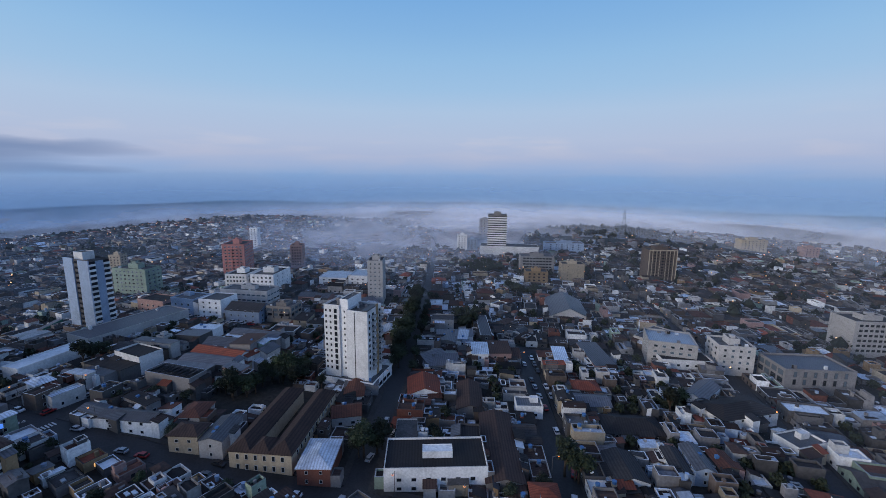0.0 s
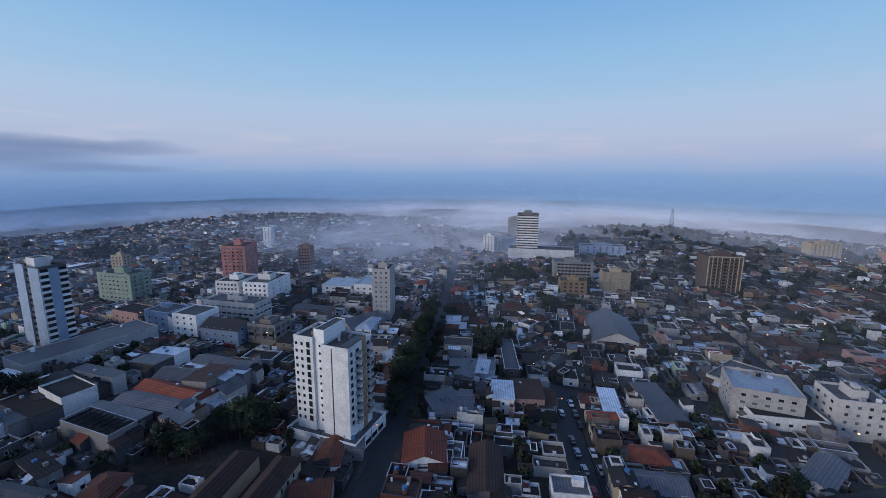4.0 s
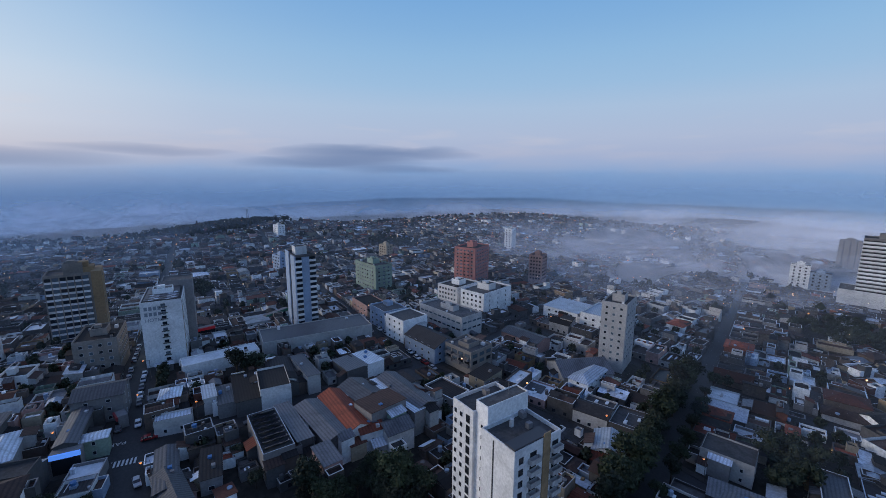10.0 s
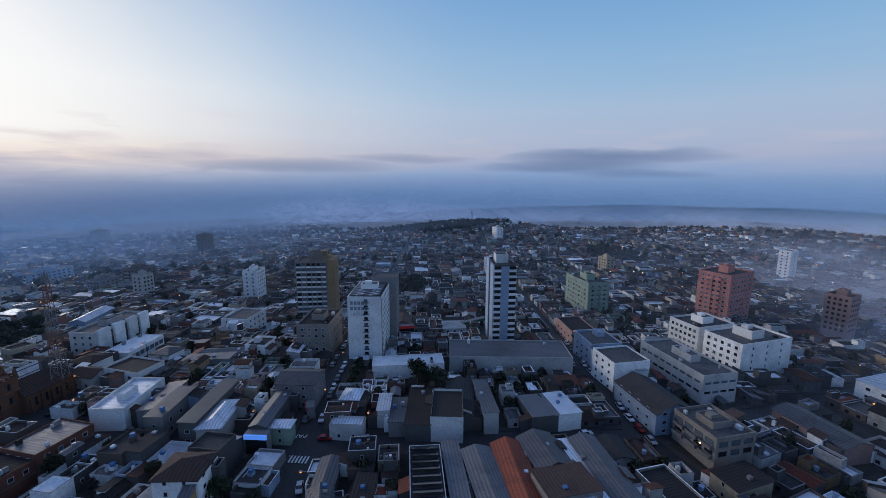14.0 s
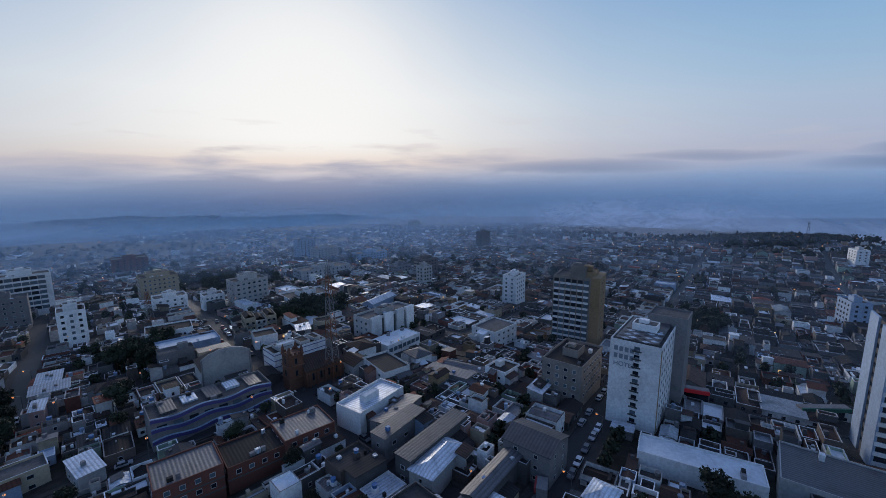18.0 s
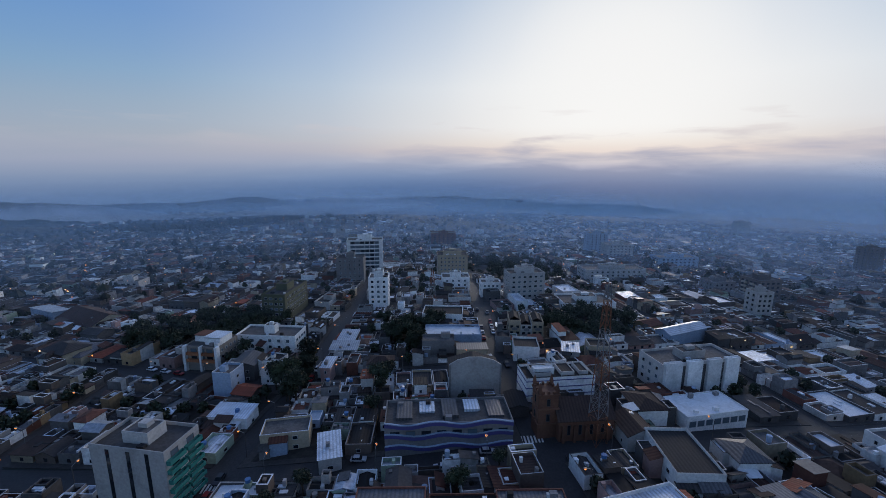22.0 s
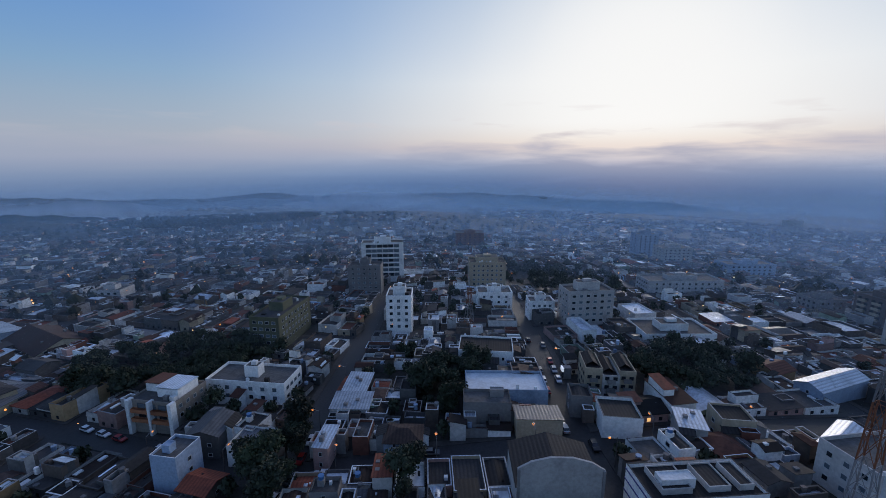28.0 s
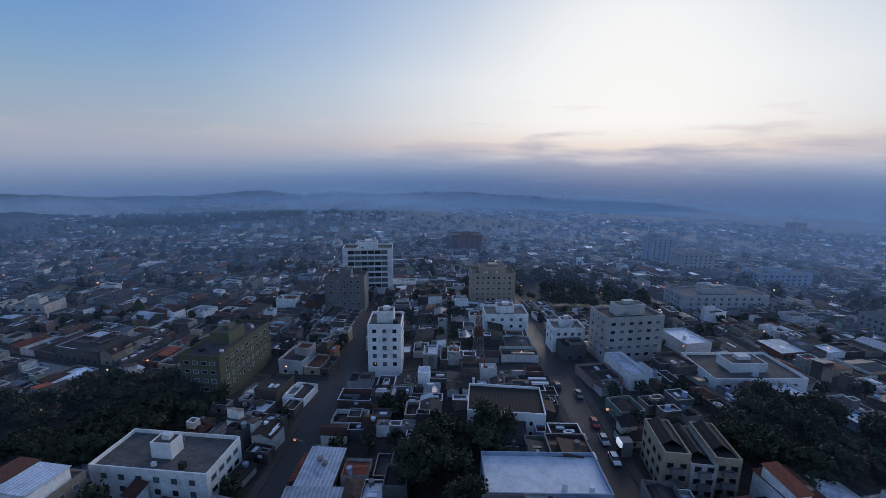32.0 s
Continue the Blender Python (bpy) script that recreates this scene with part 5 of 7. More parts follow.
WALL_WORD = {"white": "white", "offwhite": "off-white", "cream": "cream", "grey": "grey", "concrete": "bare concrete", "sky": "pale blue", "pink": "pink", "ochre": "ochre", "mint": "mint green", "brick": "brick", "stone": "brown", "church": "red-brown", "redpaint": "red", "taupe": "grey-brown", "orange": "orange", "olive": "olive green"}


def body_and_roof(w, d, h, kind, rng):
    """Geometry of one wing: walls and roof, centred, walls from -0.5."""
    wall, roof = Geo(), Geo()
    a, b = w / 2, d / 2
    if kind == "flat":
        rim = rng.uniform(0.2, 0.34)
        wall.tray(-a, -b, -0.5, a, b, h + 0.35, 1.1, rim, 0, 0, 1)
        s = rng.uniform(0.1, 0.35)
        roof.slab((-a + rim, -b + rim, h - 0.5), (a - rim, -b + rim, h - 0.5), (a - rim, b - rim, h - 0.5 + s), (-a + rim, b - rim, h - 0.5 + s), 0.08)
    elif kind == "party":
        # party walls with flashed copings stand over a pitched roof between them
        rim = rng.uniform(0.2, 0.36)
        up = rng.uniform(0.3, 0.9)
        wall.tray(-a, -b, -0.5, a, b, h + up, up + 0.7, rim, 0, 0, 1)
        rise = min(up + 0.35, 0.16 * min(w, d))
        gable(roof, -a + rim, -b + rim, a - rim, b - rim, h - 0.45, rise, -0.02, 0, "x" if w > d else "y")
    elif kind == "shed":
        s = rng.uniform(0.4, 1.0)
        wall.hull([(-a, -b, -0.5), (a, -b, -0.5), (a, b, -0.5), (-a, b, -0.5), (-a, -b, h), (a, -b, h), (a, b, h + s), (-a, b, h + s)],
                  [(3, 2, 1, 0), (4, 5, 6, 7), (0, 1, 5, 4), (1, 2, 6, 5), (2, 3, 7, 6), (3, 0, 4, 7)])
        o = 0.3
        k = s / d * o
        roof.slab((-a - o, -b - o, h + 0.12 - k), (a + o, -b - o, h + 0.12 - k), (a + o, b + o, h + s + 0.12 + k), (-a - o, b + o, h + s + 0.12 + k), 0.1)
    elif kind == "gable":
        rise = min(w, d) * rng.uniform(0.14, 0.25)
        along = "x" if w > d else "y"
        if along == "x":
            pts = [(x, y, z) for x in (-a, a) for y, z in ((-b, -0.5), (b, -0.5), (b, h), (0, h + rise * 0.93), (-b, h))]
            wall.hull(pts, [(4, 3, 2, 1, 0), (5, 6, 7, 8, 9), (0, 5, 9, 4), (2, 7, 6, 1), (4, 9, 8, 3), (3, 8, 7, 2)])
        else:
            pts = [(x, y, z) for y in (-b, b) for x, z in ((-a, -0.5), (a, -0.5), (a, h), (0, h + rise * 0.93), (-a, h))]
            wall.hull(pts, [(0, 1, 2, 3, 4), (9, 8, 7, 6, 5), (1, 6, 7, 2), (5, 0, 4, 9), (3, 2, 7, 8), (4, 3, 8, 9)])
        gable(roof, -a, -b, a, b, h + 0.12, rise, 0.35, 0, along)
    else:
        wall.box(-a, -b, -0.5, a, b, h)
        hip(roof, -a, -b, a, b, h + 0.2, min(w, d) * rng.uniform(0.16, 0.25), 0.45)
    return wall, roof


HOUSE_WIN = [(1.2, 1.1), (1.5, 1.2), (0.9, 1.2)]


def house(x, y, turn, w, d, floors, rng, detail, category="house", wall=None, roof=None, kind=None):
    roof = roof or rng.choice(ROOF_PICK)
    wall = wall or rng.choice(WALL_PICK)
    kind = kind or ("flat" if roof in ("slab", "pale") or rng.random() < 0.2 else rng.choice(("party", "party", "shed", "gable", "hip" if "clay" in roof else "party")))
    h = 2.8 * floors + rng.uniform(0.0, 0.6)
    z = floor_z(x, y, w, d) + 0.25
    label = "%s %s house with a %s roof" % (WALL_WORD[wall], ("one-storey", "two-storey", "three-storey", "four-storey")[floors - 1], ROOF_WORD[roof])
    ob = thing("house", x, y, z, turn, label, category)
    gw, gr = body_and_roof(w, d, h, kind, rng)
    part("wall", gw, ["wall_" + wall, rng.choice(COPING)], ob)
    part("roof", gr, ["roof_" + roof], ob)
    if detail == 0:
        return ob
    size = rng.choice(HOUSE_WIN)
    n = max(1, int(w / 4))
    for side in ((0, 2) if detail == 1 else (0, rng.choice((1, 2, 3)))):
        k = n if side in (0, 2) else max(1, int(d / 6))
        windows_on(ob, side, w, d, floors, 3.0, 1.0, k, win(*size), 0.8)
    if detail == 2:
        if rng.random() < 0.35:
            g = Geo()
            px, py = rng.uniform(-0.3, 0.3) * w, rng.uniform(-0.3, 0.3) * d
            base = h + 0.2
            g.box(px - 0.7, py - 0.7, h - 1.2, px + 0.7, py + 0.7, base + 0.9, 0)
            g.drum(px, py, base + 0.9, base + 1.8, 0.62, 0.72, 10, 1)
            part("water_tank", g, ["wall_" + wall, "tank_blue"], ob, "blue water tank on a block")
        for _ in range(rng.randint(1, 3)):
            g = Geo()
            px, py, s_ = rng.uniform(-0.38, 0.38) * w, rng.uniform(-0.38, 0.38) * d, rng.uniform(0.2, 0.55)
            g.box(px - s_, py - s_, h - 1.2, px + s_, py + s_, h + rng.uniform(0.3, 1.1))
            part("roof_unit", g, [rng.choice(("wall_white", "roof_newzinc", "wall_grey", "roof_dark", "roof_pale"))], ob)
        if rng.random() < 0.75:
            lw, ld, lh = w * rng.uniform(0.4, 0.95), rng.uniform(3, 7), rng.uniform(2.4, 3.4)
            gw, gr = body_and_roof(lw, ld, lh, rng.choice(("shed", "flat")), rng)
            at = (rng.uniform(-0.5, 0.5) * (w - lw), d / 2 + ld / 2, 0)
            a = part("annex", gw, ["wall_" + rng.choice(WALL_PICK), rng.choice(COPING)], ob, "", at)
            part("annex_roof", gr, ["roof_" + rng.choice(ROOF_PICK)], a)
    return ob


def solar_rows(ob, w, d, h):
    """Dark panels in rows on a flat roof."""
    for r in range(max(1, int(d / 2.6))):
        g = Geo()
        y = -d / 2 + 1.3 + r * 2.6
        g.slab((-w / 2 + 0.7, y - 0.9, h + 0.25), (w / 2 - 0.7, y - 0.9, h + 0.25), (w / 2 - 0.7, y + 0.9, h + 0.75), (-w / 2 + 0.7, y + 0.9, h + 0.75), 0.06)
        part("solar_panel", g, ["solar"], ob, "dark glossy solar panels")


def on_road(x, y):
    """Whether a spot lies on one of the streets."""
    return any(abs(x - v_street(j, y)) < HALF_ROAD + 1.5 for j in COLS) or any(abs(y - h_street(i, x)) < HALF_ROAD + 1.5 for i in ROWS_H)


def is_taken_by_other(x, y, ox, oy):
    """Whether a spot lies in a placed building other than the one at ox, oy."""
    for cx, cy, hw, hd, c, s in TAKEN:
        dx, dy = x - cx, y - cy
        if math.hypot(cx - ox, cy - oy) > 0.1 and abs(dx * c + dy * s) < hw and abs(-dx * s + dy * c) < hd:
            return True
    return False


def low(x, y, w, d, turn, h, wall, roof, kind):
    """A placed low building of known height."""
    rng = random.Random(int(x * 7 + y * 13))
    turn = radians(turn)
    solar = roof == "solar"
    roof = "slab" if solar else roof
    z = floor_z(x, y, w * 0.8, d * 0.8) + 0.2
    floors = max(1, int(h / 3.0))
    label = "%s %s building with a %s roof" % (WALL_WORD[wall], ("one-storey", "two-storey", "three-storey", "four-storey")[min(3, floors - 1)], "solar-panelled flat" if solar else ROOF_WORD[roof])
    ob = thing("building", x, y, z, turn, label, "building")
    take(x, y, w, d, turn, 0.3)
    rise = {"shed": 0.6, "gable": min(w, d) * 0.12, "hip": min(w, d) * 0.12}.get(kind, 0.0)
    gw, gr = body_and_roof(w, d, h - rise, kind, rng)
    part("wall", gw, ["wall_" + wall, rng.choice(COPING)], ob)
    part("roof", gr, ["roof_" + roof], ob)
    for side in (0, rng.choice((1, 3))):
        n = max(1, int((w if side == 0 else d) / 4.5))
        windows_on(ob, side, w, d, min(floors, 4), 2.9, 1.0, min(n, 6), win(*rng.choice(HOUSE_WIN)), 0.85)
    for side, (nx, ny, t) in enumerate(FACES):
        half, run = (d / 2, w) if ny else (w / 2, d)
        at = -run / 2
        while at < run / 2 - 1.5:
            long_ = min(rng.uniform(2.2, 6.0), run / 2 - at)
            deep, tall = rng.uniform(1.4, 3.4), min(h - 0.6, rng.uniform(0.45, 0.9) * h)
            mid = at + long_ / 2
            lx, ly = nx * (half + deep / 2) - ny * mid, ny * (half + deep / 2) + nx * mid
            c, s_ = math.cos(turn), math.sin(turn)
            gx, gy = x + c * lx - s_ * ly, y + s_ * lx + c * ly
            if rng.random() < 0.45 and not on_road(gx, gy) and not is_taken_by_other(gx, gy, x, y):
                gw, gr = body_and_roof(long_, deep, tall, rng.choice(("shed", "flat", "shed")), rng)
                gw.join(gr, 0, 0, 0, 0, 2)
                part("lean_to", gw, ["wall_" + rng.choice(WALL_PICK), rng.choice(COPING), "roof_" + rng.choice(ROOF_PICK)], ob, "", (lx, ly, 0), t)
            at += long_
    if kind in ("gable", "shed") and not solar:
        for _ in range(rng.randint(0, 2)):
            g = Geo()
            px, py = rng.uniform(-0.3, 0.3) * w, rng.uniform(-0.35, 0.35) * d
            g.box(px - 0.5, py - 0.5, h - rise - 0.3, px + 0.5, py + 0.5, h + rng.uniform(0.3, 0.9))
            part("roof_vent", g, [rng.choice(("wall_grey", "roof_newzinc", "tank_blue"))], ob)
    if solar:
        solar_rows(ob, w, d, h)
    elif kind == "flat" and rng.random() < 0.35:
        g = Geo()
        g.tray(-w * 0.15, -d * 0.1, h - 0.5, w * 0.15, d * 0.15, h + 1.8, 0.2, 0.15)
        part("roof_room", g, ["wall_" + wall], ob, "", (rng.uniform(-0.25, 0.25) * w, rng.uniform(-0.25, 0.25) * d, 0))
    return ob


low(-140.3, 124.1, 8.3, 25.3, -84, 8, "white", "redclay", "gable")
low(-138.3, 116.4, 7.7, 23.7, -79, 8, "concrete", "zinc", "gable")
low(-138.0, 101.5, 8.3, 22.2, -84, 8, "grey", "solar", "flat")
low(-141.6, 108.5, 4.4, 24.4, -83, 7, "concrete", "zinc", "shed")
low(-149.4, 132.8, 10.1, 14.2, -76, 8, "grey", "zinc", "gable")
low(-141.3, 142.4, 4.0, 28.4, -79, 8, "grey", "newzinc", "shed")
low(-142.0, 146.6, 7.4, 26.5, -81, 9, "concrete", "zinc", "gable")
low(-135.0, 134.6, 13.1, 10.3, -77, 11, "grey", "rust", "shed")
low(-168.5, 106.4, 9.9, 16.8, -91, 8, "white", "dark", "flat")
low(-176.2, 118.9, 4.6, 22.7, -84, 7, "offwhite", "zinc", "shed")
low(-175.2, 143.3, 8.9, 14.0, -77, 6, "white", "newzinc", "shed")
low(-173.4, 135.9, 8.7, 13.6, -79, 6, "concrete", "zinc", "shed")
low(-177.4, 110.4, 9.1, 22.8, -91, 6, "concrete", "fibre", "gable")
low(-169.2, 91.0, 5.8, 14.9, -86, 5, "grey", "zinc", "shed")
low(-171.3, 86.0, 3.8, 11.5, -86, 6, "offwhite", "newzinc", "shed")
low(-161.6, 76.3, 10.0, 4.7, 88, 5, "offwhite", "newzinc", "flat")
low(-174.0, 74.9, 5.9, 7.0, 87, 7, "white", "newzinc", "hip")
low(-172.0, 97.4, 7.8, 23.8, -89, 5, "concrete", "dark", "shed")
low(-165.3, 20.3, 5.3, 16.7, 90, 8, "grey", "zinc", "shed")
low(-166.8, 31.9, 5.2, 24.4, 89, 8, "concrete", "zinc", "shed")
low(-161.6, 37.5, 6.8, 15.4, 95, 7, "offwhite", "newzinc", "hip")
low(-167.0, 52.1, 4.9, 24.5, 90, 7, "concrete", "zinc", "gable")
low(-180.4, 55.6, 13.2, 11.3, 89, 10, "grey", "zinc", "gable")
low(-158.4, 57.6, 6.3, 3.9, 90, 6, "mint", "newzinc", "hip")
low(-134.8, 44.2, 10.3, 9.5, 93, 12, "white", "oldclay", "hip")
low(-145.8, 44.3, 8.8, 7.0, 83, 9, "concrete", "slab", "flat")
low(-256.6, -2, 14, 18, 84, 9, "white", "slab", "flat")
low(-188.7, 273.5, 22.3, 18.6, 14, 10, "white", "newzinc", "shed")
low(-167.0, 277.3, 14.9, 24.5, 18, 13, "white", "newzinc", "flat")
low(-168.8, 223.7, 21.9, 10.5, 13, 7, "pink", "zinc", "gable")
low(-132.8, 181.4, 9.6, 7.5, 11, 6, "sky", "dark", "shed")
low(-144.5, 182.8, 7.9, 11.4, 16, 6, "cream", "dark", "shed")
low(-139.7, 162.1, 14.2, 9.1, 16, 6, "grey", "dark", "flat")
low(-180, 176.5, 22, 14, 12, 9, "sky", "fibre", "gable")
low(-203, 174.5, 15, 15, 12, 12, "white", "slab", "flat")
low(-226, 173.5, 17, 14, 8, 11, "sky", "slab", "flat")
low(-256, 173, 22, 13, 6, 8, "pink", "dark", "flat")
low(-27.1, 105.4, 30.6, 14.5, 25, 8, "white", "dark", "flat")
low(-19.9, 117.7, 6.7, 15.8, 20, 7, "concrete", "dark", "flat")
low(-11.2, 122.0, 11.2, 36.2, 21, 6, "grey", "oldclay", "gable")
low(-30.9, 148.6, 9.9, 20.9, 21, 5, "grey", "oldclay", "gable")
low(-7.4, 152.2, 10.2, 7.5, 20, 5, "white", "zinc", "flat")
low(-41.9, 114.6, 7.4, 11.5, 25, 6, "offwhite", "slab", "flat")
low(-51.4, 148.8, 13.5, 14.8, 28, 5, "white", "redclay", "gable")
low(-39.5, 189.6, 8.1, 12.7, 21, 7, "white", "newzinc", "shed")
low(-31.2, 194.9, 11.2, 13.5, 23, 7, "pink", "rust", "shed")
low(-55.9, 177.2, 17.1, 16.2, 29, 5, "grey", "zinc", "gable")
low(-60, 208, 20, 9, 24, 5, "white", "zinc", "shed")
low(-48.2, 224.3, 6.6, 33.5, 23, 6, "concrete", "zinc", "flat")
low(-8.8, 290.3, 25.3, 41.6, 14, 8, "offwhite", "zinc", "gable")
low(68.0, 180.9, 12.8, 25.8, -53, 7, "white", "dark", "hip")
low(58.4, 193.8, 8.0, 19.2, -28, 5, "white", "zinc", "gable")
low(54.7, 225.1, 23.9, 12.5, 16, 7, "white", "dark", "flat")
low(83.7, 167.5, 12.9, 8.8, 37, 5, "white", "zinc", "flat")
low(29.8, 155.8, 21.2, 11.9, 18, 4, "concrete", "dark", "hip")
low(27.0, 128.2, 10.5, 14.0, 21, 5, "white", "fibre", "gable")
low(42.3, 137.3, 5.3, 12.1, 14, 5, "white", "fibre", "gable")
low(48.4, 139.9, 5.8, 12.6, 15, 6, "sky", "zinc", "gable")
low(55.6, 142.0, 5.7, 8.5, 19, 6, "concrete", "clay", "gable")
low(14.8, 167.5, 14.6, 9.5, 19, 4, "cream", "zinc", "gable")
low(12.0, 179.7, 11.0, 8.5, 19, 4, "pink", "redclay", "hip")
low(-1.7, 205.6, 6.7, 21.6, 15, 4, "offwhite", "newzinc", "shed")
low(14.5, 214.1, 10.4, 27.4, 24, 5, "pink", "zinc", "shed")
low(-127.2, 78.1, 19.6, 6.1, 15, 6, "white", "zinc", "gable")
low(-103.2, 81.0, 9.6, 7.2, 20, 7, "cream", "oldclay", "hip")
low(-95.1, 86.1, 7.4, 13.3, 21, 7, "offwhite", "zinc", "gable")
low(-112.2, 90.4, 7.2, 9.6, 22, 6, "offwhite", "clay", "hip")
low(-60.0, 91.7, 9.9, 13.7, 22, 7, "brick", "newzinc", "hip")
low(-68.3, 117.2, 10.5, 8.7, 34, 5, "offwhite", "clay", "gable")
low(-74.9, 132.5, 7.7, 10.3, 29, 5, "concrete", "clay", "gable")
low(-74.8, 137.3, 13.7, 7.7, 28, 5, "grey", "zinc", "shed")
low(-113.0, -119.6, 7.6, 11.2, 165, 5, "concrete", "newzinc", "shed")
low(-111.4, -109.3, 11.4, 8.3, 168, 5, "offwhite", "newzinc", "shed")
low(-125.1, -87.7, 9.4, 7.3, 169, 6, "sky", "oldclay", "hip")
low(-105.5, -90.3, 3.8, 8.3, 164, 7, "pink", "newzinc", "shed")
low(-198.2, -75.6, 6.5, 7.6, 154, 6, "offwhite", "newzinc", "shed")
low(-231.9, -64.5, 5.2, 16.3, 113, 6, "white", "newzinc", "gable")
low(-264.4, -91.0, 7.9, 24.1, 100, 7, "sky", "newzinc", "gable")
low(-209.8, -74.8, 8.2, 7.7, 162, 7, "cream", "dark", "flat")
low(-86.1, -96.6, 9.3, 8.4, 161, 6, "white", "zinc", "flat")
low(-73.9, -104.1, 9.0, 10.4, 168, 8, "concrete", "zinc", "gable")
low(-159.5, -131.0, 19.6, 12.9, 163, 7, "white", "dark", "flat")
low(-257.4, -104.6, 8.6, 10.1, 101, 5, "ochre", "clay", "gable")
low(-76.3, -70.7, 12.7, 7.2, 162, 5, "white", "newzinc", "shed")
low(-94.9, -54.1, 13.3, 7.9, 178, 6, "cream", "slab", "flat")
low(-107.4, -42.6, 5.9, 10.7, -177, 5, "offwhite", "newzinc", "shed")
low(7.6, -144.9, 19.9, 15.4, 165, 6, "cream", "zinc", "hip")
low(-128.5, 128.6, 7.1, 6.1, 90, 8, "white", "redclay", "gable")
low(-119.2, 113.5, 5.0, 8.6, 99, 10, "pink", "zinc", "shed")
low(-126.4, 136.1, 8.8, 8.6, 95, 8, "offwhite", "zinc", "gable")
low(-137.9, 75.9, 5.3, 19.4, 93, 5, "concrete", "zinc", "gable")
low(-135.0, 86.2, 5.0, 12.9, 89, 5, "grey", "dark", "shed")
low(-134.7, 225.1, 22.4, 16.2, 71, 6, "offwhite", "zinc", "gable")
low(-127.4, 222.6, 8.4, 19.0, 17, 6, "white", "newzinc", "hip")
low(-93.5, 194.1, 9.4, 10.9, 36, 6, "white", "newzinc", "gable")
low(-73.4, 222.7, 13.5, 10.4, 19, 7, "offwhite", "slab", "flat")
low(-61.9, 201.4, 10.0, 12.7, 17, 5, "grey", "zinc", "gable")
low(-54.8, 208.0, 5.4, 12.2, 15, 5, "sky", "newzinc", "shed")
low(-40.7, 192.1, 8.8, 6.4, 28, 6, "white", "newzinc", "flat")
low(-28.7, 197.0, 14.7, 13.1, 24, 5, "offwhite", "rust", "gable")
low(-60.3, 176.2, 11.2, 12.4, -31, 5, "concrete", "zinc", "gable")
low(45.1, 254.0, 13.3, 25.3, -28, 7, "offwhite", "slab", "flat")
low(27, -198, 34, 20, -38, 6.5, "cream", "rust", "gable")
low(55, -212, 22, 9, -35, 7.5, "sky", "newzinc", "shed")
low(8, -141, 14, 11, -32, 8, "cream", "fibre", "hip")
banded = low(-180, -53.5, 23, 10, -6, 8.5, "white", "dark", "flat")
for zb in (2.7, 5.3, 7.6):
    g = Geo()
    g.box(-11.62, -5.12, zb, 11.62, 5.12, zb + 0.28)
    part("band", g, ["purple_paint"], banded, "thin purple wall band")
for px, pw in ((-8.5, 3.0), (-3.0, 4.5), (5.5, 6.0)):
    g = Geo()
    g.tray(px - pw / 2, -3.5, 7.6, px + pw / 2, 3.0, 9.4, 0.3, 0.2, 0, 1)
    part("roof_room", g, ["wall_offwhite", "roof_dark"], banded)
low(-199.7, -35, 9, 10, -10, 6.5, "white", "oldclay", "hip")
low(-189, -26, 8, 10, -8, 5.5, "offwhite", "oldclay", "gable")
low(-209, -10.5, 8, 8.5, -12, 6, "white", "zinc", "hip")
low(-192, -12, 11, 17, -15, 6.5, "white", "dark", "flat")
low(-205, 9, 6, 19, 2, 4.5, "grey", "zinc", "shed")
low(-213, 13, 7, 22, 12, 4.5, "concrete", "zinc", "gable")
low(-171, 2.5, 20, 10.5, 3, 7, "white", "newzinc", "flat")
low(-172, 13, 18, 6, 5, 6, "grey", "zinc", "shed")
low(-149, -94, 13, 7, -12, 8, "grey", "slab", "flat")
low(-161, -86.5, 12, 7, -12, 6, "cream", "zinc", "shed")
low(-182.5, -83, 10, 10, -18, 6, "white", "dark", "flat")
low(-176.5, -92.5, 6, 7, -18, 6, "grey", "fibre", "party")
low(-70, -91.5, 7, 8, -20, 10, "sky", "slab", "flat")
low(-217, 25, 10, 9, -5, 7, "white", "dark", "flat")
low(-164, -48, 6, 9, -10, 4, "concrete", "dark", "gable")


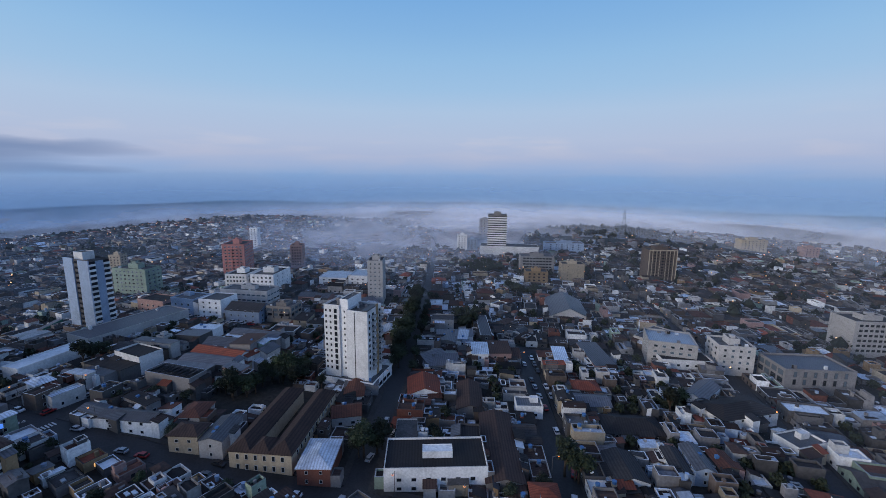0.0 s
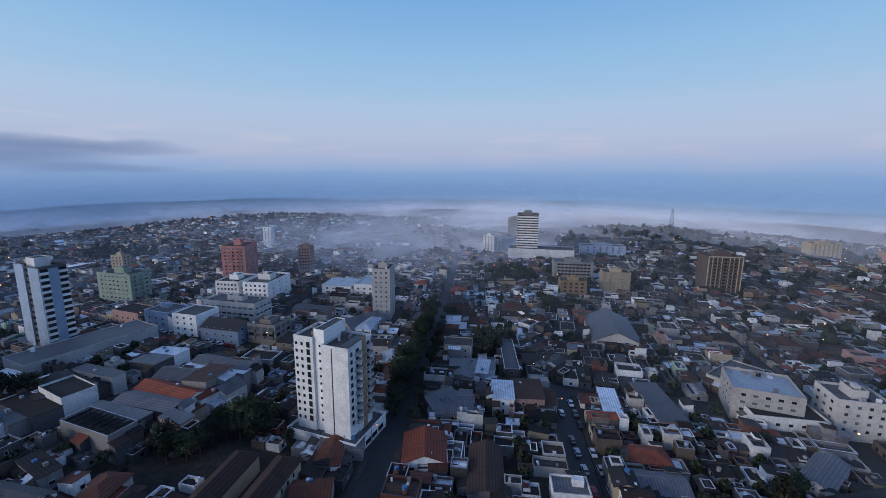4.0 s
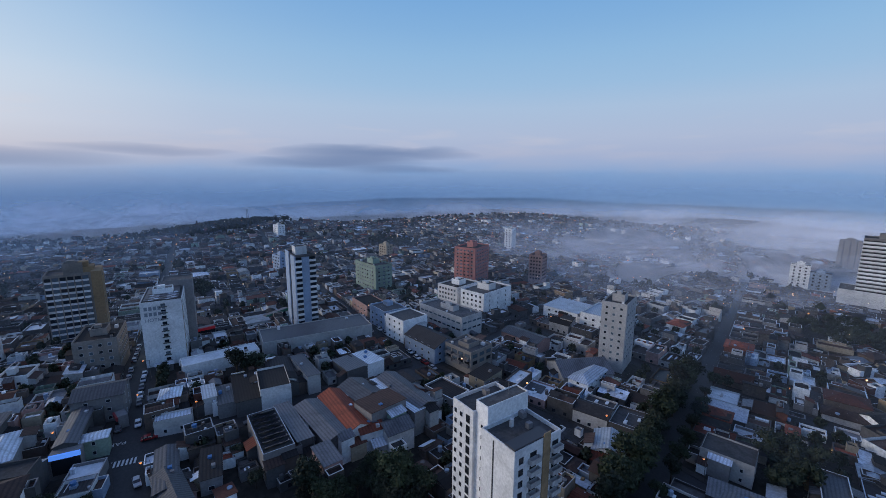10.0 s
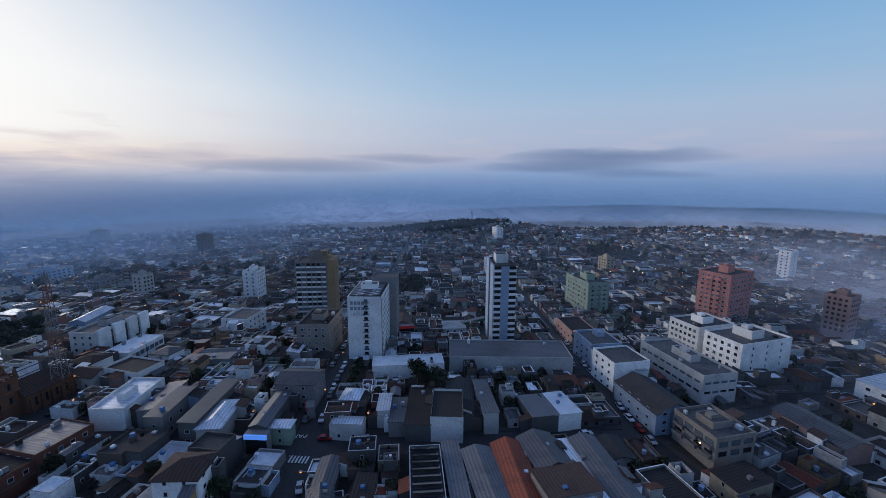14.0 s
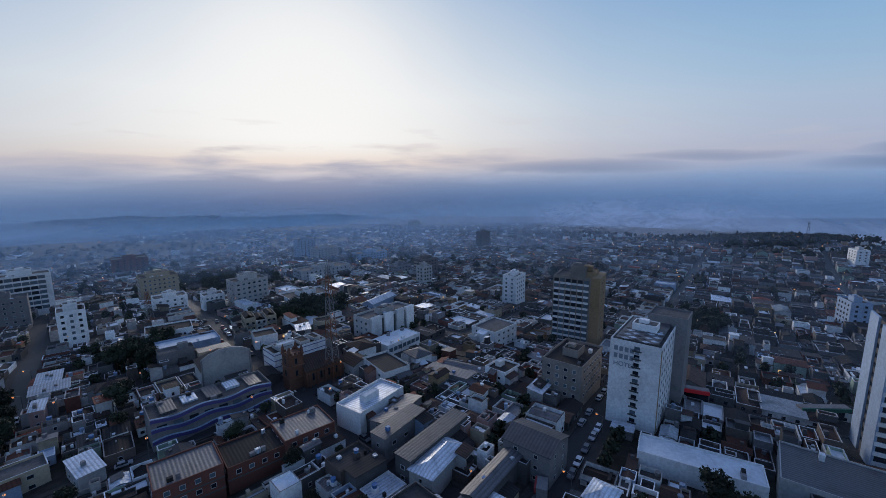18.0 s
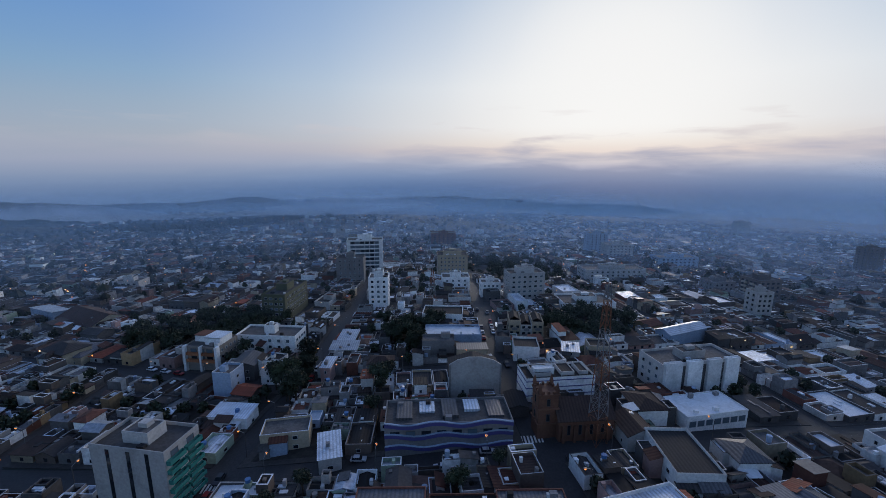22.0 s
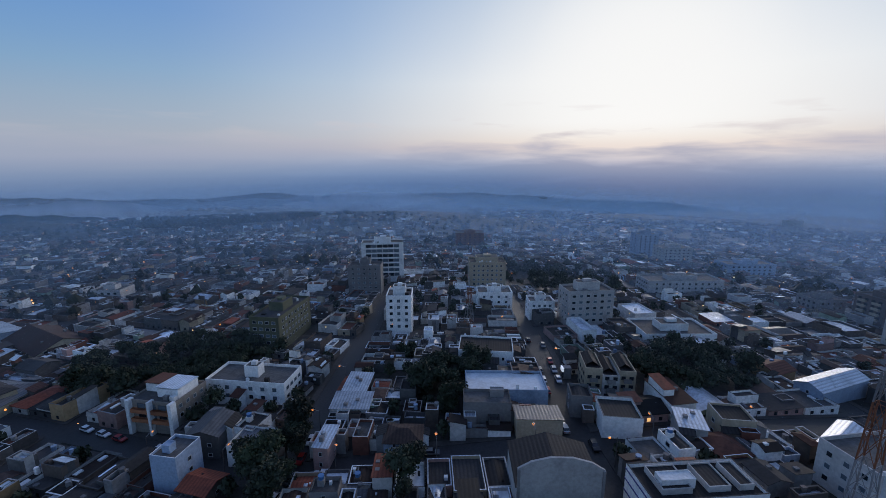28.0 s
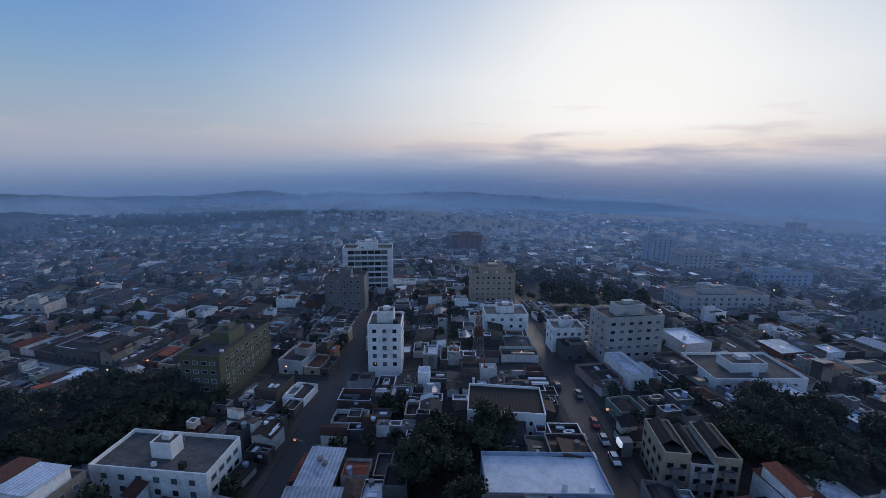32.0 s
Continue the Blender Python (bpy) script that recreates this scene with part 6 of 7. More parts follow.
FAR_WALLS = WALL_PICK + ["concrete"] * 10 + ["stone"] * 6 + ["grey"] * 4
FAR_ROOFS = ROOF_PICK + ["dark"] * 8 + ["fibre"] * 6 + ["oldclay"] * 4
def stepped_flats():
    """Three-storey cream flats in three bays with a dark pitched roof between pale gable ends."""
    x, y, turn = -191, -103, radians(-18)
    z = floor_z(x, y, 15, 13)
    ob = thing("apartment_block", x, y, z, turn, "cream three-storey flats with stepped bays and a dark roof", "apartment block")
    take(x, y, 15, 13, turn)
    for x0, x1, y0, y1, h, wall in ((-7.5, -2.6, -6.5, 5.6, 9.6, "wall_cream"), (-2.6, 2.4, -6.5, 6.5, 8.4, "wall_offwhite"), (2.4, 7.5, -5.6, 6.0, 10.2, "wall_cream")):
        g = Geo()
        g.tray(x0, y0, -0.5, x1, y1, h, 0.7, 0.25, 0, 1)
        part("bay", g, [wall, "roof_dark"], ob)
        g = Geo()
        gable(g, x0 + 0.3, y0 + 0.3, x1 - 0.3, y1 - 3.0, h - 0.6, 1.5, 0.0, 0, "y")
        part("roof", g, ["roof_dark"], ob)
        for f in range(3):
            for k in range(2):
                part("window", win(1.3, 1.2, *DARK), None, ob, "", (x0 + 1.3 + k * (x1 - x0 - 2.6), y1, 1.1 + f * 2.8), math.pi)
            part("balcony", STEP_BALCONY, None, ob, "", ((x0 + x1) / 2, y1, 0.5 + f * 2.8), math.pi)
    for f in range(3):
        for k in range(4):
            part("window", win(1.2, 1.2, *DARK), None, ob, "", (7.5, -4.2 + k * 2.7, 1.1 + f * 2.8), math.pi / 2)


STEP_BALCONY = balcony_mesh(2.2, 0.9, 0.9, "wall_grey")
stepped_flats()


TOWN = Geo()
TOWN_MATS = ["town_wall_" + k for k in WALLS] + ["town_roof_" + k for k in ROOFS] + ["town_roof_slab", "town_roof_pale", "glass_dark", "lit_window"]
TOWN_AT = {k: n for n, k in enumerate(TOWN_MATS)}
PANE = Geo()
PANE.hull([(x, y, z) for y in (-0.04, 0.04) for x, z in ((-0.55, 0), (0.55, 0), (0.55, 1.1), (-0.55, 1.1))], [(0, 1, 2, 3), (5, 4, 7, 6), (3, 2, 6, 7)])


def town_house(x, y, turn, w, d, h, rng):
    """One house among the many that nobody could count."""
    away = path_distance(x, y) > 230
    roof, wall = rng.choice(FAR_ROOFS if away else ROOF_PICK), rng.choice(FAR_WALLS if away else WALL_PICK)
    kind = "flat" if roof in ("slab", "pale") or rng.random() < 0.2 else rng.choice(("party", "party", "shed", "gable", "hip" if "clay" in roof else "party"))
    cope = TOWN_AT["town_" + rng.choice(COPING)]
    gw, gr = body_and_roof(w, d, h, kind, rng)
    z = ground_z(x, y) - 0.2
    for p in range(len(gw.v)):
        if gw.v[p][2] == -0.5:
            gw.v[p] = (gw.v[p][0], gw.v[p][1], -3.0)
    TOWN.join(gw, x, y, z, turn, (TOWN_AT["town_wall_" + wall], cope))
    TOWN.join(gr, x, y, z, turn, TOWN_AT["town_roof_" + roof])
    c, s = math.cos(turn), math.sin(turn)
    if kind == "flat" and path_distance(x, y) < 300 and rng.random() < 0.65:
        sky_ = Geo()
        for k in range(rng.randint(1, 3)):
            px, py = rng.uniform(-0.3, 0.3) * w, rng.uniform(-0.3, 0.3) * d
            sky_.box(px - 0.5, py - 1.0, h - 0.75, px + 0.5, py + 1.0, h - 0.06)
        TOWN.join(sky_, x, y, z, turn, TOWN_AT["town_roof_pale"])
    if kind in ("shed", "gable", "party") and path_distance(x, y) < 240 and min(w, d) > 4 and rng.random() < 0.5:
        sheet = Geo()
        for k in range(rng.randint(1, 2)):             # translucent sheets, patches and ridge flashings on the pitched roofs
            px, half = rng.uniform(-0.36, 0.36) * w, rng.uniform(0.25, 0.7)
            lo, hi = sorted((rng.uniform(-0.42, 0.0) * d, rng.uniform(0.05, 0.42) * d))
            sheet.box(px - half, lo, h - 0.6, px + half, hi, h + rng.uniform(0.25, 0.75))
        TOWN.join(sheet, x, y, z, turn, TOWN_AT["town_roof_" + rng.choice(("newzinc", "pale", "zinc", "dark", "rust"))])
    if path_distance(x, y) < 240 and rng.random() < 0.55:
        px, py = rng.uniform(-0.35, 0.35) * w, rng.uniform(-0.35, 0.35) * d
        top_ = Geo()
        if rng.random() < 0.5:
            top_.drum(px, py, h - 0.8, h + rng.uniform(0.9, 1.6), 0.6, 0.68, 8)
            TOWN.join(top_, x, y, z, turn, TOWN_AT["town_wall_sky" if rng.random() < 0.5 else "town_wall_grey"])
        else:
            top_.box(px - 0.5, py - 0.4, h - 0.8, px + 0.5, py + 0.4, h + rng.uniform(0.7, 1.5))
            TOWN.join(top_, x, y, z, turn, TOWN_AT["town_wall_" + wall])
    if path_distance(x, y) < 330 and w > 4.5 and rng.random() < 0.6:
        w2, d2, h2 = w * rng.uniform(0.35, 0.7), d * rng.uniform(0.3, 0.7), h + rng.choice((-0.7, 0.5, 0.9, 2.4))
        gw, gr = body_and_roof(w2, d2, h2, rng.choice(("flat", "shed", "flat")), rng)
        px, py = rng.choice((-1, 1)) * (w - w2) * 0.52, rng.uniform(-0.5, 0.5) * (d - d2)
        TOWN.join(gw, x + c * px - s * py, y + s * px + c * py, z, turn, (TOWN_AT["town_wall_" + (wall if rng.random() < 0.6 else rng.choice(WALL_PICK))], cope))
        TOWN.join(gr, x + c * px - s * py, y + s * px + c * py, z, turn, TOWN_AT["town_roof_" + rng.choice(ROOF_PICK)])
    if path_distance(x, y) < 210:
        for f in range(max(1, int(h / 3))):
            for k in range(max(1, int(w / 3.5))):
                px = (k + 0.5) / max(1, int(w / 3.5)) * w * 0.9 - w * 0.45
                for side in (-1, 1):
                    py = side * d / 2
                    TOWN.join(PANE, x + c * px - s * py, y + s * px + c * py, z + 1.0 + f * 2.9, turn, TOWN_AT["lit_window" if rng.random() < 0.012 else "glass_dark"])


YARD_TREES = []
# groves: centre, half widths, number of trees
GROVES = ((-45, -157, 38, 20, 105), (-222, -106, 24, 16, 55), (-144, -114, 13, 17, 34), (-245, -258, 42, 46, 95), (-62, 236, 10, 14, 20), (-104, 405, 22, 25, 45), (-46, 330, 14, 10, 18), (-93, -90, 7, 16, 18), (-112, 116, 13, 18, 0), (-364, 72, 20, 15, 40), (-560, 315, 55, 30, 75), (-62, -122, 9, 8, 14))


def in_grove(x, y):
    return any(((x - cx) / rx) ** 2 + ((y - cy) / ry) ** 2 < 0.92 for cx, cy, rx, ry, n in GROVES)


def wooded(x, y):
    """The wooded hills round the town."""
    return math.hypot(x + 890, y - 100) < 135 or math.hypot((x - 170) / 2.2, y + 930) < 110 or math.hypot(x + 10, y - 860) < 105


LOTS = []


def fill_block(q, rng, near):
    """Houses in two rows back to back along the longer streets of a block, with yards and sheds behind them."""
    a, b, c, d = q
    if (b - a).length + (c - d).length < (d - a).length + (c - b).length:
        a, b, c, d = b, c, d, a
    depth = ((d - a).length + (c - b).length) / 2
    for row in (0, 1):
        length = (b - a).length if row == 0 else (c - d).length
        s = rng.uniform(0.3, 1.5)
        while s < length - 2.8:
            wide = min(rng.uniform(3.8, 8.2) if near else rng.uniform(4.8, 12.5), length - s)
            if wide < 2.6:
                break
            u = (s + wide / 2) / length
            if row == 1:
                u = 1 - u
            at = rng.choice((0.5, 0.5, 0.5, 1.6)) + 1.0
            n = 0
            while at < depth / 2 - 2.2:
                deep = min(depth / 2 - at, rng.uniform(5.5, 11) if n == 0 else rng.uniform(2.8, 6.5)) if near else min(depth / 2 - at, rng.uniform(6.5, 15) if n == 0 else rng.uniform(4, 9))
                if deep < 2.2:
                    break
                v = (at + deep / 2) / depth
                vv = v if row == 0 else 1 - v
                p = patch(a, b, c, d, u, vv)
                along = (patch(a, b, c, d, min(1, u + 0.02), vv) - patch(a, b, c, d, max(0, u - 0.02), vv)).normalized()
                turn = math.atan2(along.y, along.x) + (math.pi if row else 0)
                w = wide * (rng.uniform(0.92, 1.02) if n == 0 else rng.uniform(0.5, 1.04))
                pick = rng.random()
                if is_taken(p.x, p.y, min(w, deep) * 0.30) or in_grove(p.x, p.y):
                    pass
                elif pick < (0.05 if n == 0 else 0.17):
                    YARD_TREES.append((p.x, p.y, rng.uniform(0.3, 0.75)))
                elif pick < (0.05 if n == 0 else 0.17):
                    pass
                else:
                    floors = rng.choice((1, 1, 1, 1, 1, 1, 2, 2)) if n == 0 else rng.choice((1, 1, 1, 1, 2))
                    LOTS.append((path_distance(p.x, p.y) + (90 if p.x > -45 and p.y < 75 and p.x > -45 - p.y * 0.3 else 0) + n * 25, p.x, p.y, turn, w, deep, floors, n))
                at += deep + rng.choice((0.0, 0.0, 0.0, 1.2))
                n += 1
            s += wide + rng.choice((0.0, 0.0, 0.2, 0.8))


def fill_town():
    for (i, j), (q, mid) in BLOCKS.items():
        fill_block(q, random.Random(1000 + i * 37 + j), path_distance(*mid) < 125)
    rng = random.Random(77)
    y = 225.0
    while y < 520:                                     # built-up ground where the eastern street has ended
        for off in (-4.2, 3.6):
            LOTS.append((260, v_street(1, y) + off, y, -0.38, rng.uniform(6, 8), rng.uniform(7, 10), rng.choice((1, 1, 2)), 0))
        y += rng.uniform(8.5, 11)
    LOTS.sort()
    for k, (far, x, y, turn, w, d, floors, n) in enumerate(LOTS):
        rng = random.Random(k)
        if k < 165:
            house(x, y, turn, w, d, floors, rng, 2)
        else:
            town_house(x, y, turn, w, d, floors * 2.7 + rng.uniform(-0.2, 0.5), rng)
    # looser houses beyond the grid
    rng = random.Random(5)
    for _ in range(10500):
        a, r = rng.uniform(0, 2 * math.pi), 380 + 1350 * rng.random() ** 0.75
        x, y = -120 + r * math.sin(a), 50 + r * math.cos(a)
        inside = v_street(-8, y) < x < v_street(6, y) and h_street(-8, x) < y < h_street(7, x)
        if inside or noise.noise((x / 260, y / 260, 4.0)) < -0.3 or is_taken(x, y, 12) or in_grove(x, y) or wooded(x, y):
            continue
        town_house(x, y, rng.choice((0.1, 0.4, 1.3)) + rng.uniform(-0.1, 0.1), rng.uniform(6, 12), rng.uniform(7, 15), rng.choice((3, 3, 3, 3.5, 4, 6, 6.5)), rng)
    for _ in range(4500):
        a, r = radians(rng.uniform(110, 255)), 850 + 1700 * rng.random()
        x, y = -120 - r * math.sin(a), 50 + r * math.cos(a)
        if noise.noise((x / 260, y / 260, 4.0)) < -0.1 or wooded(x, y):
            continue
        town_house(x, y, rng.choice((0.1, 1.3)) + rng.uniform(-0.1, 0.1), rng.uniform(8, 16), rng.uniform(8, 16), rng.choice((3, 3, 4, 6)), rng)
    solid("town_houses", TOWN, TOWN_MATS, "crowded low houses of the town with mixed dark roofs", "houses", "stuff")


fill_town()

# ---- trees ----


CROWNS = []


def tree_parts(seed, high, spread, leaves, leaf_mat):
    rng = random.Random(seed)
    trunk = Geo()
    trunk.drum(0, 0, -0.6, high * 0.45, high * 0.035, high * 0.02, 7)
    limbs = []
    for k in range(6):
        a = 2 * math.pi * k / 6 + rng.uniform(-0.4, 0.4)
        e = (spread * 0.55 * math.cos(a), spread * 0.55 * math.sin(a), high * rng.uniform(0.55, 0.8))
        trunk.bar((0, 0, high * rng.uniform(0.28, 0.45)), e, high * 0.012)
        limbs.append(e)
    limbs += [(0, 0, high * 0.8), (spread * 0.2, 0, high * 0.7)]
    crown = Geo()
    for cx, cy, cz in limbs:                           # dense shaded heart of each clump
        ring = [(cx + spread * rng.uniform(0.26, 0.38) * math.cos(k * 1.047), cy + spread * rng.uniform(0.26, 0.38) * math.sin(k * 1.047), cz + high * rng.uniform(-0.05, 0.05)) for k in range(6)]
        crown.hull(ring + [(cx, cy, cz + high * 0.13), (cx, cy, cz - high * 0.13)], [(k, (k + 1) % 6, 6) for k in range(6)] + [((k + 1) % 6, k, 7) for k in range(6)])
    for k in range(leaves):
        cx, cy, cz = rng.choice(limbs)
        v = Vector((rng.gauss(0, 1), rng.gauss(0, 1), rng.gauss(0, 1))).normalized() * rng.uniform(0.5, 1.04)
        p = Vector((cx + v.x * spread * 0.5, cy + v.y * spread * 0.5, cz + v.z * high * 0.19))
        s = rng.uniform(0.15, 0.36) * high / 9
        u = Vector((rng.gauss(0, 1), rng.gauss(0, 1), rng.gauss(0, 0.5))).normalized()
        w = u.cross(Vector((rng.gauss(0, 1), rng.gauss(0, 1), rng.gauss(0, 1)))).normalized()
        crown.quad(tuple(p - u * s), tuple(p + w * s * 0.8), tuple(p + u * s), tuple(p - w * s * 0.8))
    thin = Geo()
    thin.v, thin.f = crown.v[:64 + 4 * (leaves // 2)], crown.f[:96 + leaves // 2]
    thin.m = [0] * len(thin.f)
    CROWNS.append(thin)
    return trunk.mesh("trunk", ["bark"]), crown.mesh("crown", [leaf_mat])


TREES = [tree_parts(k, high, spread, leaves, m) for k, (high, spread, leaves, m) in enumerate(((9, 3.6, 1200, "leaf_dark"), (11, 4.4, 1400, "leaf_green"), (7, 3.0, 900, "leaf_dark"), (12, 3.2, 1100, "leaf_dark")))]


def tree(x, y, size, rng, group=""):
    trunk, crown = TREES[rng.randrange(4)]
    ob = thing("tree", x, y, ground_z(x, y) + 0.2, rng.uniform(0, 6.3), "dark leafy street tree with an uneven crown", "tree", group)
    ob.scale = (size * rng.uniform(0.9, 1.15), size * rng.uniform(0.9, 1.15), size)
    part("trunk", trunk, None, ob)
    part("crown", crown, None, ob)


FAR_LEAVES = Geo()


def far_tree(x, y, size, rng):
    """A small ragged crown far off."""
    z = ground_z(x, y)
    ring = [(x + size * rng.uniform(0.35, 0.6) * math.cos(k * 1.257), y + size * rng.uniform(0.35, 0.6) * math.sin(k * 1.257), z + size * rng.uniform(0.4, 0.75)) for k in range(5)]
    FAR_LEAVES.hull(ring + [(x, y, z + size * rng.uniform(0.95, 1.2)), (x, y, z)], [(k, (k + 1) % 5, 5) for k in range(5)] + [((k + 1) % 5, k, 6) for k in range(5)])
    for _ in range(14):
        v = Vector((rng.gauss(0, 1), rng.gauss(0, 1), rng.gauss(0, 1))).normalized()
        p = Vector((x + v.x * 0.52 * size, y + v.y * 0.52 * size, z + size * (0.65 + 0.42 * v.z)))
        s = size * rng.uniform(0.10, 0.2)
        u = Vector((rng.gauss(0, 1), rng.gauss(0, 1), rng.gauss(0, 1))).normalized() * s
        w = Vector((rng.gauss(0, 1), rng.gauss(0, 1), rng.gauss(0, 1))).normalized() * s
        FAR_LEAVES.tri(tuple(p - u), tuple(p + u), tuple(p + w * 1.3))


def plant():
    rng = random.Random(11)
    groves = ((-116, 113, 9, 14), (-111, 128, 9, 12), (-101, 130, 6, 6), (-60, -158, 6, 0), (-124, -76, 4, 3), (-190, 100, 5, 3), (47, 178, 7, 5), (-52, 106, 5, 6), (14, 121, 4, 3))
    for cx, cy, r, n in groves:
        for _ in range(n):
            a, q = rng.uniform(0, 6.3), r * math.sqrt(rng.random())
            x, y = cx + q * math.cos(a), cy + q * math.sin(a)
            if not is_taken(x, y, 1.0):
                tree(x, y, rng.uniform(0.6, 1.15), rng, "grove")
    for k in range(34):                                # the tree-lined street
        y = 160 + k * 3.2
        tree(v_street(0, y) - 3.6 + rng.uniform(-1.5, 0.8), y, rng.uniform(0.9, 1.35), rng, "street trees")
        if k % 3 == 0:
            tree(v_street(0, y) + 4.0 + rng.uniform(-0.6, 1.2), y + 1.5, rng.uniform(0.6, 0.95), rng, "street trees")
    woods = Geo()
    for cx, cy, rx, ry, n in GROVES:
        for _ in range(n):
            a, q = rng.uniform(0, 6.3), math.sqrt(rng.random())
            x, y = cx + rx * q * math.cos(a), cy + ry * q * math.sin(a)
            if is_taken(x, y, 1.0):
                continue
            if path_distance(x, y) < 70:
                tree(x, y, rng.uniform(0.6, 1.15), rng, "grove")
            else:
                woods.join(rng.choice(CROWNS), x, y, ground_z(x, y) - rng.uniform(0, 2.5), rng.uniform(0, 6.3), 0)
    solid("woods", woods, "leaf_dark", "dense dark grove of tall trees between the blocks", "trees", "stuff")
    crowns, small = Geo(), Geo()
    for k in range(130):
        v = Vector((rng.gauss(0, 1), rng.gauss(0, 1), rng.gauss(0, 1))).normalized() * rng.uniform(0.5, 1.0)
        p = Vector((v.x * 2.2, v.y * 2.0, 3.6 + v.z * 1.7 + rng.uniform(-0.4, 0.4)))
        u = Vector((rng.gauss(0, 1), rng.gauss(0, 1), rng.gauss(0, 1))).normalized() * 0.6
        w = u.cross(Vector((rng.gauss(0, 1), rng.gauss(0, 1), rng.gauss(0, 1)))).normalized() * 0.5
        small.quad(tuple(p - u), tuple(p + w), tuple(p + u), tuple(p - w))
    small.drum(0, 0, -0.5, 3.0, 0.18, 0.1, 5)
    for x, y, s in YARD_TREES:
        if path_distance(x, y) < 36:
            tree(x, y, s, rng)
        elif path_distance(x, y) < 260:
            crowns.join(small, x, y, ground_z(x, y), rng.uniform(0, 6.3), 0)
        else:
            far_tree(x, y, s * 7, rng)
    solid("yard_trees", crowns, "leaf_dark", "dark leafy trees in the back yards of the town", "trees", "stuff")
    for _ in range(14000):
        a, r = rng.uniform(0, 2 * math.pi), 320 + 1900 * rng.random() ** 0.8
        x, y = -120 + r * math.sin(a), 50 + r * math.cos(a)
        v = noise.noise((x / 260, y / 260, 4.0))
        wood = wooded(x, y)
        if wood or v < -0.15 or rng.random() < 0.36:
            far_tree(x, y, rng.uniform(5, 10) * (1.3 if wood else 1.0), rng)
    for cx, cy, r, n in ((-890, 100, 140, 800), (170, -930, 180, 700), (-10, 860, 105, 200)):
        for _ in range(n):
            a, q = rng.uniform(0, 6.3), r * math.sqrt(rng.random())
            far_tree(cx + q * math.cos(a), cy + q * math.sin(a) * 0.7, rng.uniform(5, 10), rng)
    solid("far_trees", FAR_LEAVES, "far_leaf", "dark scattered trees and woods of the far town", "trees", "stuff")


plant()

# ---- street lamps, cars and far lights ----


def lamp_meshes():
    pole = Geo()
    pole.drum(0, 0, -0.3, 8.0, 0.11, 0.07, 8)
    arm = Geo()
    arm.bar((0, 0, 7.7), (0, -1.8, 8.3), 0.04)
    head = Geo()
    head.hull([(-0.16, -2.3, 8.25), (0.16, -2.3, 8.25), (0.16, -1.5, 8.2), (-0.16, -1.5, 8.2), (-0.10, -2.2, 8.42), (0.10, -2.2, 8.42), (0.10, -1.6, 8.40), (-0.10, -1.6, 8.40)],
              [(4, 5, 6, 7), (0, 1, 5, 4), (1, 2, 6, 5), (2, 3, 7, 6), (3, 0, 4, 7)])
    bulb = Geo()
    bulb.drum(0, -1.9, 7.9, 8.2, 0.2, 0.32, 8)
    return pole.mesh("pole", ["wall_concrete"]), arm.mesh("arm", ["metal"]), head.mesh("lamp_head", ["metal"]), bulb.mesh("bulb", ["lamp_glow"])


LAMP = lamp_meshes()


def street_lamp(x, y, turn):
    ob = thing("street_lamp", x, y, ground_z(x, y) + 0.2, turn, "concrete street lamp with a glowing orange head", "street lamp", "street lamps")
    for name, me in zip(("pole", "arm", "lamp_head", "bulb"), LAMP):
        part(name, me, None, ob)


def car_parts(paint):
    body = Geo()
    prof = [(-2.1, 0.35), (-2.15, 0.75), (-1.35, 0.92), (1.5, 0.95), (2.1, 0.85), (2.15, 0.4)]
    n = len(prof)
    body.hull([(x, -0.85, z) for x, z in prof] + [(x, 0.85, z) for x, z in prof], [tuple(range(n)), tuple(range(2 * n - 1, n - 1, -1))] + [(k, n + k, n + (k + 1) % n, (k + 1) % n) for k in range(n)])
    cabin = Geo()
    cabin.hull([(-1.0, -0.80, 0.90), (1.75, -0.80, 0.93), (1.75, 0.80, 0.93), (-1.0, 0.80, 0.90), (-0.35, -0.66, 1.44), (1.35, -0.66, 1.44), (1.35, 0.66, 1.44), (-0.35, 0.66, 1.44)], [(0, 1, 5, 4), (1, 2, 6, 5), (2, 3, 7, 6), (3, 0, 4, 7)])
    top = Geo()
    top.box(-0.36, -0.67, 1.43, 1.36, 0.67, 1.48)
    lamp = Geo()
    lamp.box(2.0, -0.16, 0.62, 2.17, 0.16, 0.80)
    wheel = Geo()
    wheel.v, ring = [], 10
    for y in (-0.1, 0.1):
        wheel.v += [(0.31 * math.cos(2 * math.pi * k / ring), y, 0.31 * math.sin(2 * math.pi * k / ring)) for k in range(ring)]
    wheel.f = [(k, (k + 1) % ring, ring + (k + 1) % ring, ring + k) for k in range(ring)] + [tuple(range(ring - 1, -1, -1)), tuple(range(ring, 2 * ring))]
    wheel.m = [0] * len(wheel.f)
    return body.mesh("body", [paint]), cabin.mesh("cabin_glass", ["glass_dark"]), top.mesh("car_roof", [paint]), wheel.mesh("wheel", ["rubber"]), lamp.mesh("tail_lamp", ["tail_red"])


CAR_SETS = [(car_parts(m), m.name[4:]) for m in CARS]


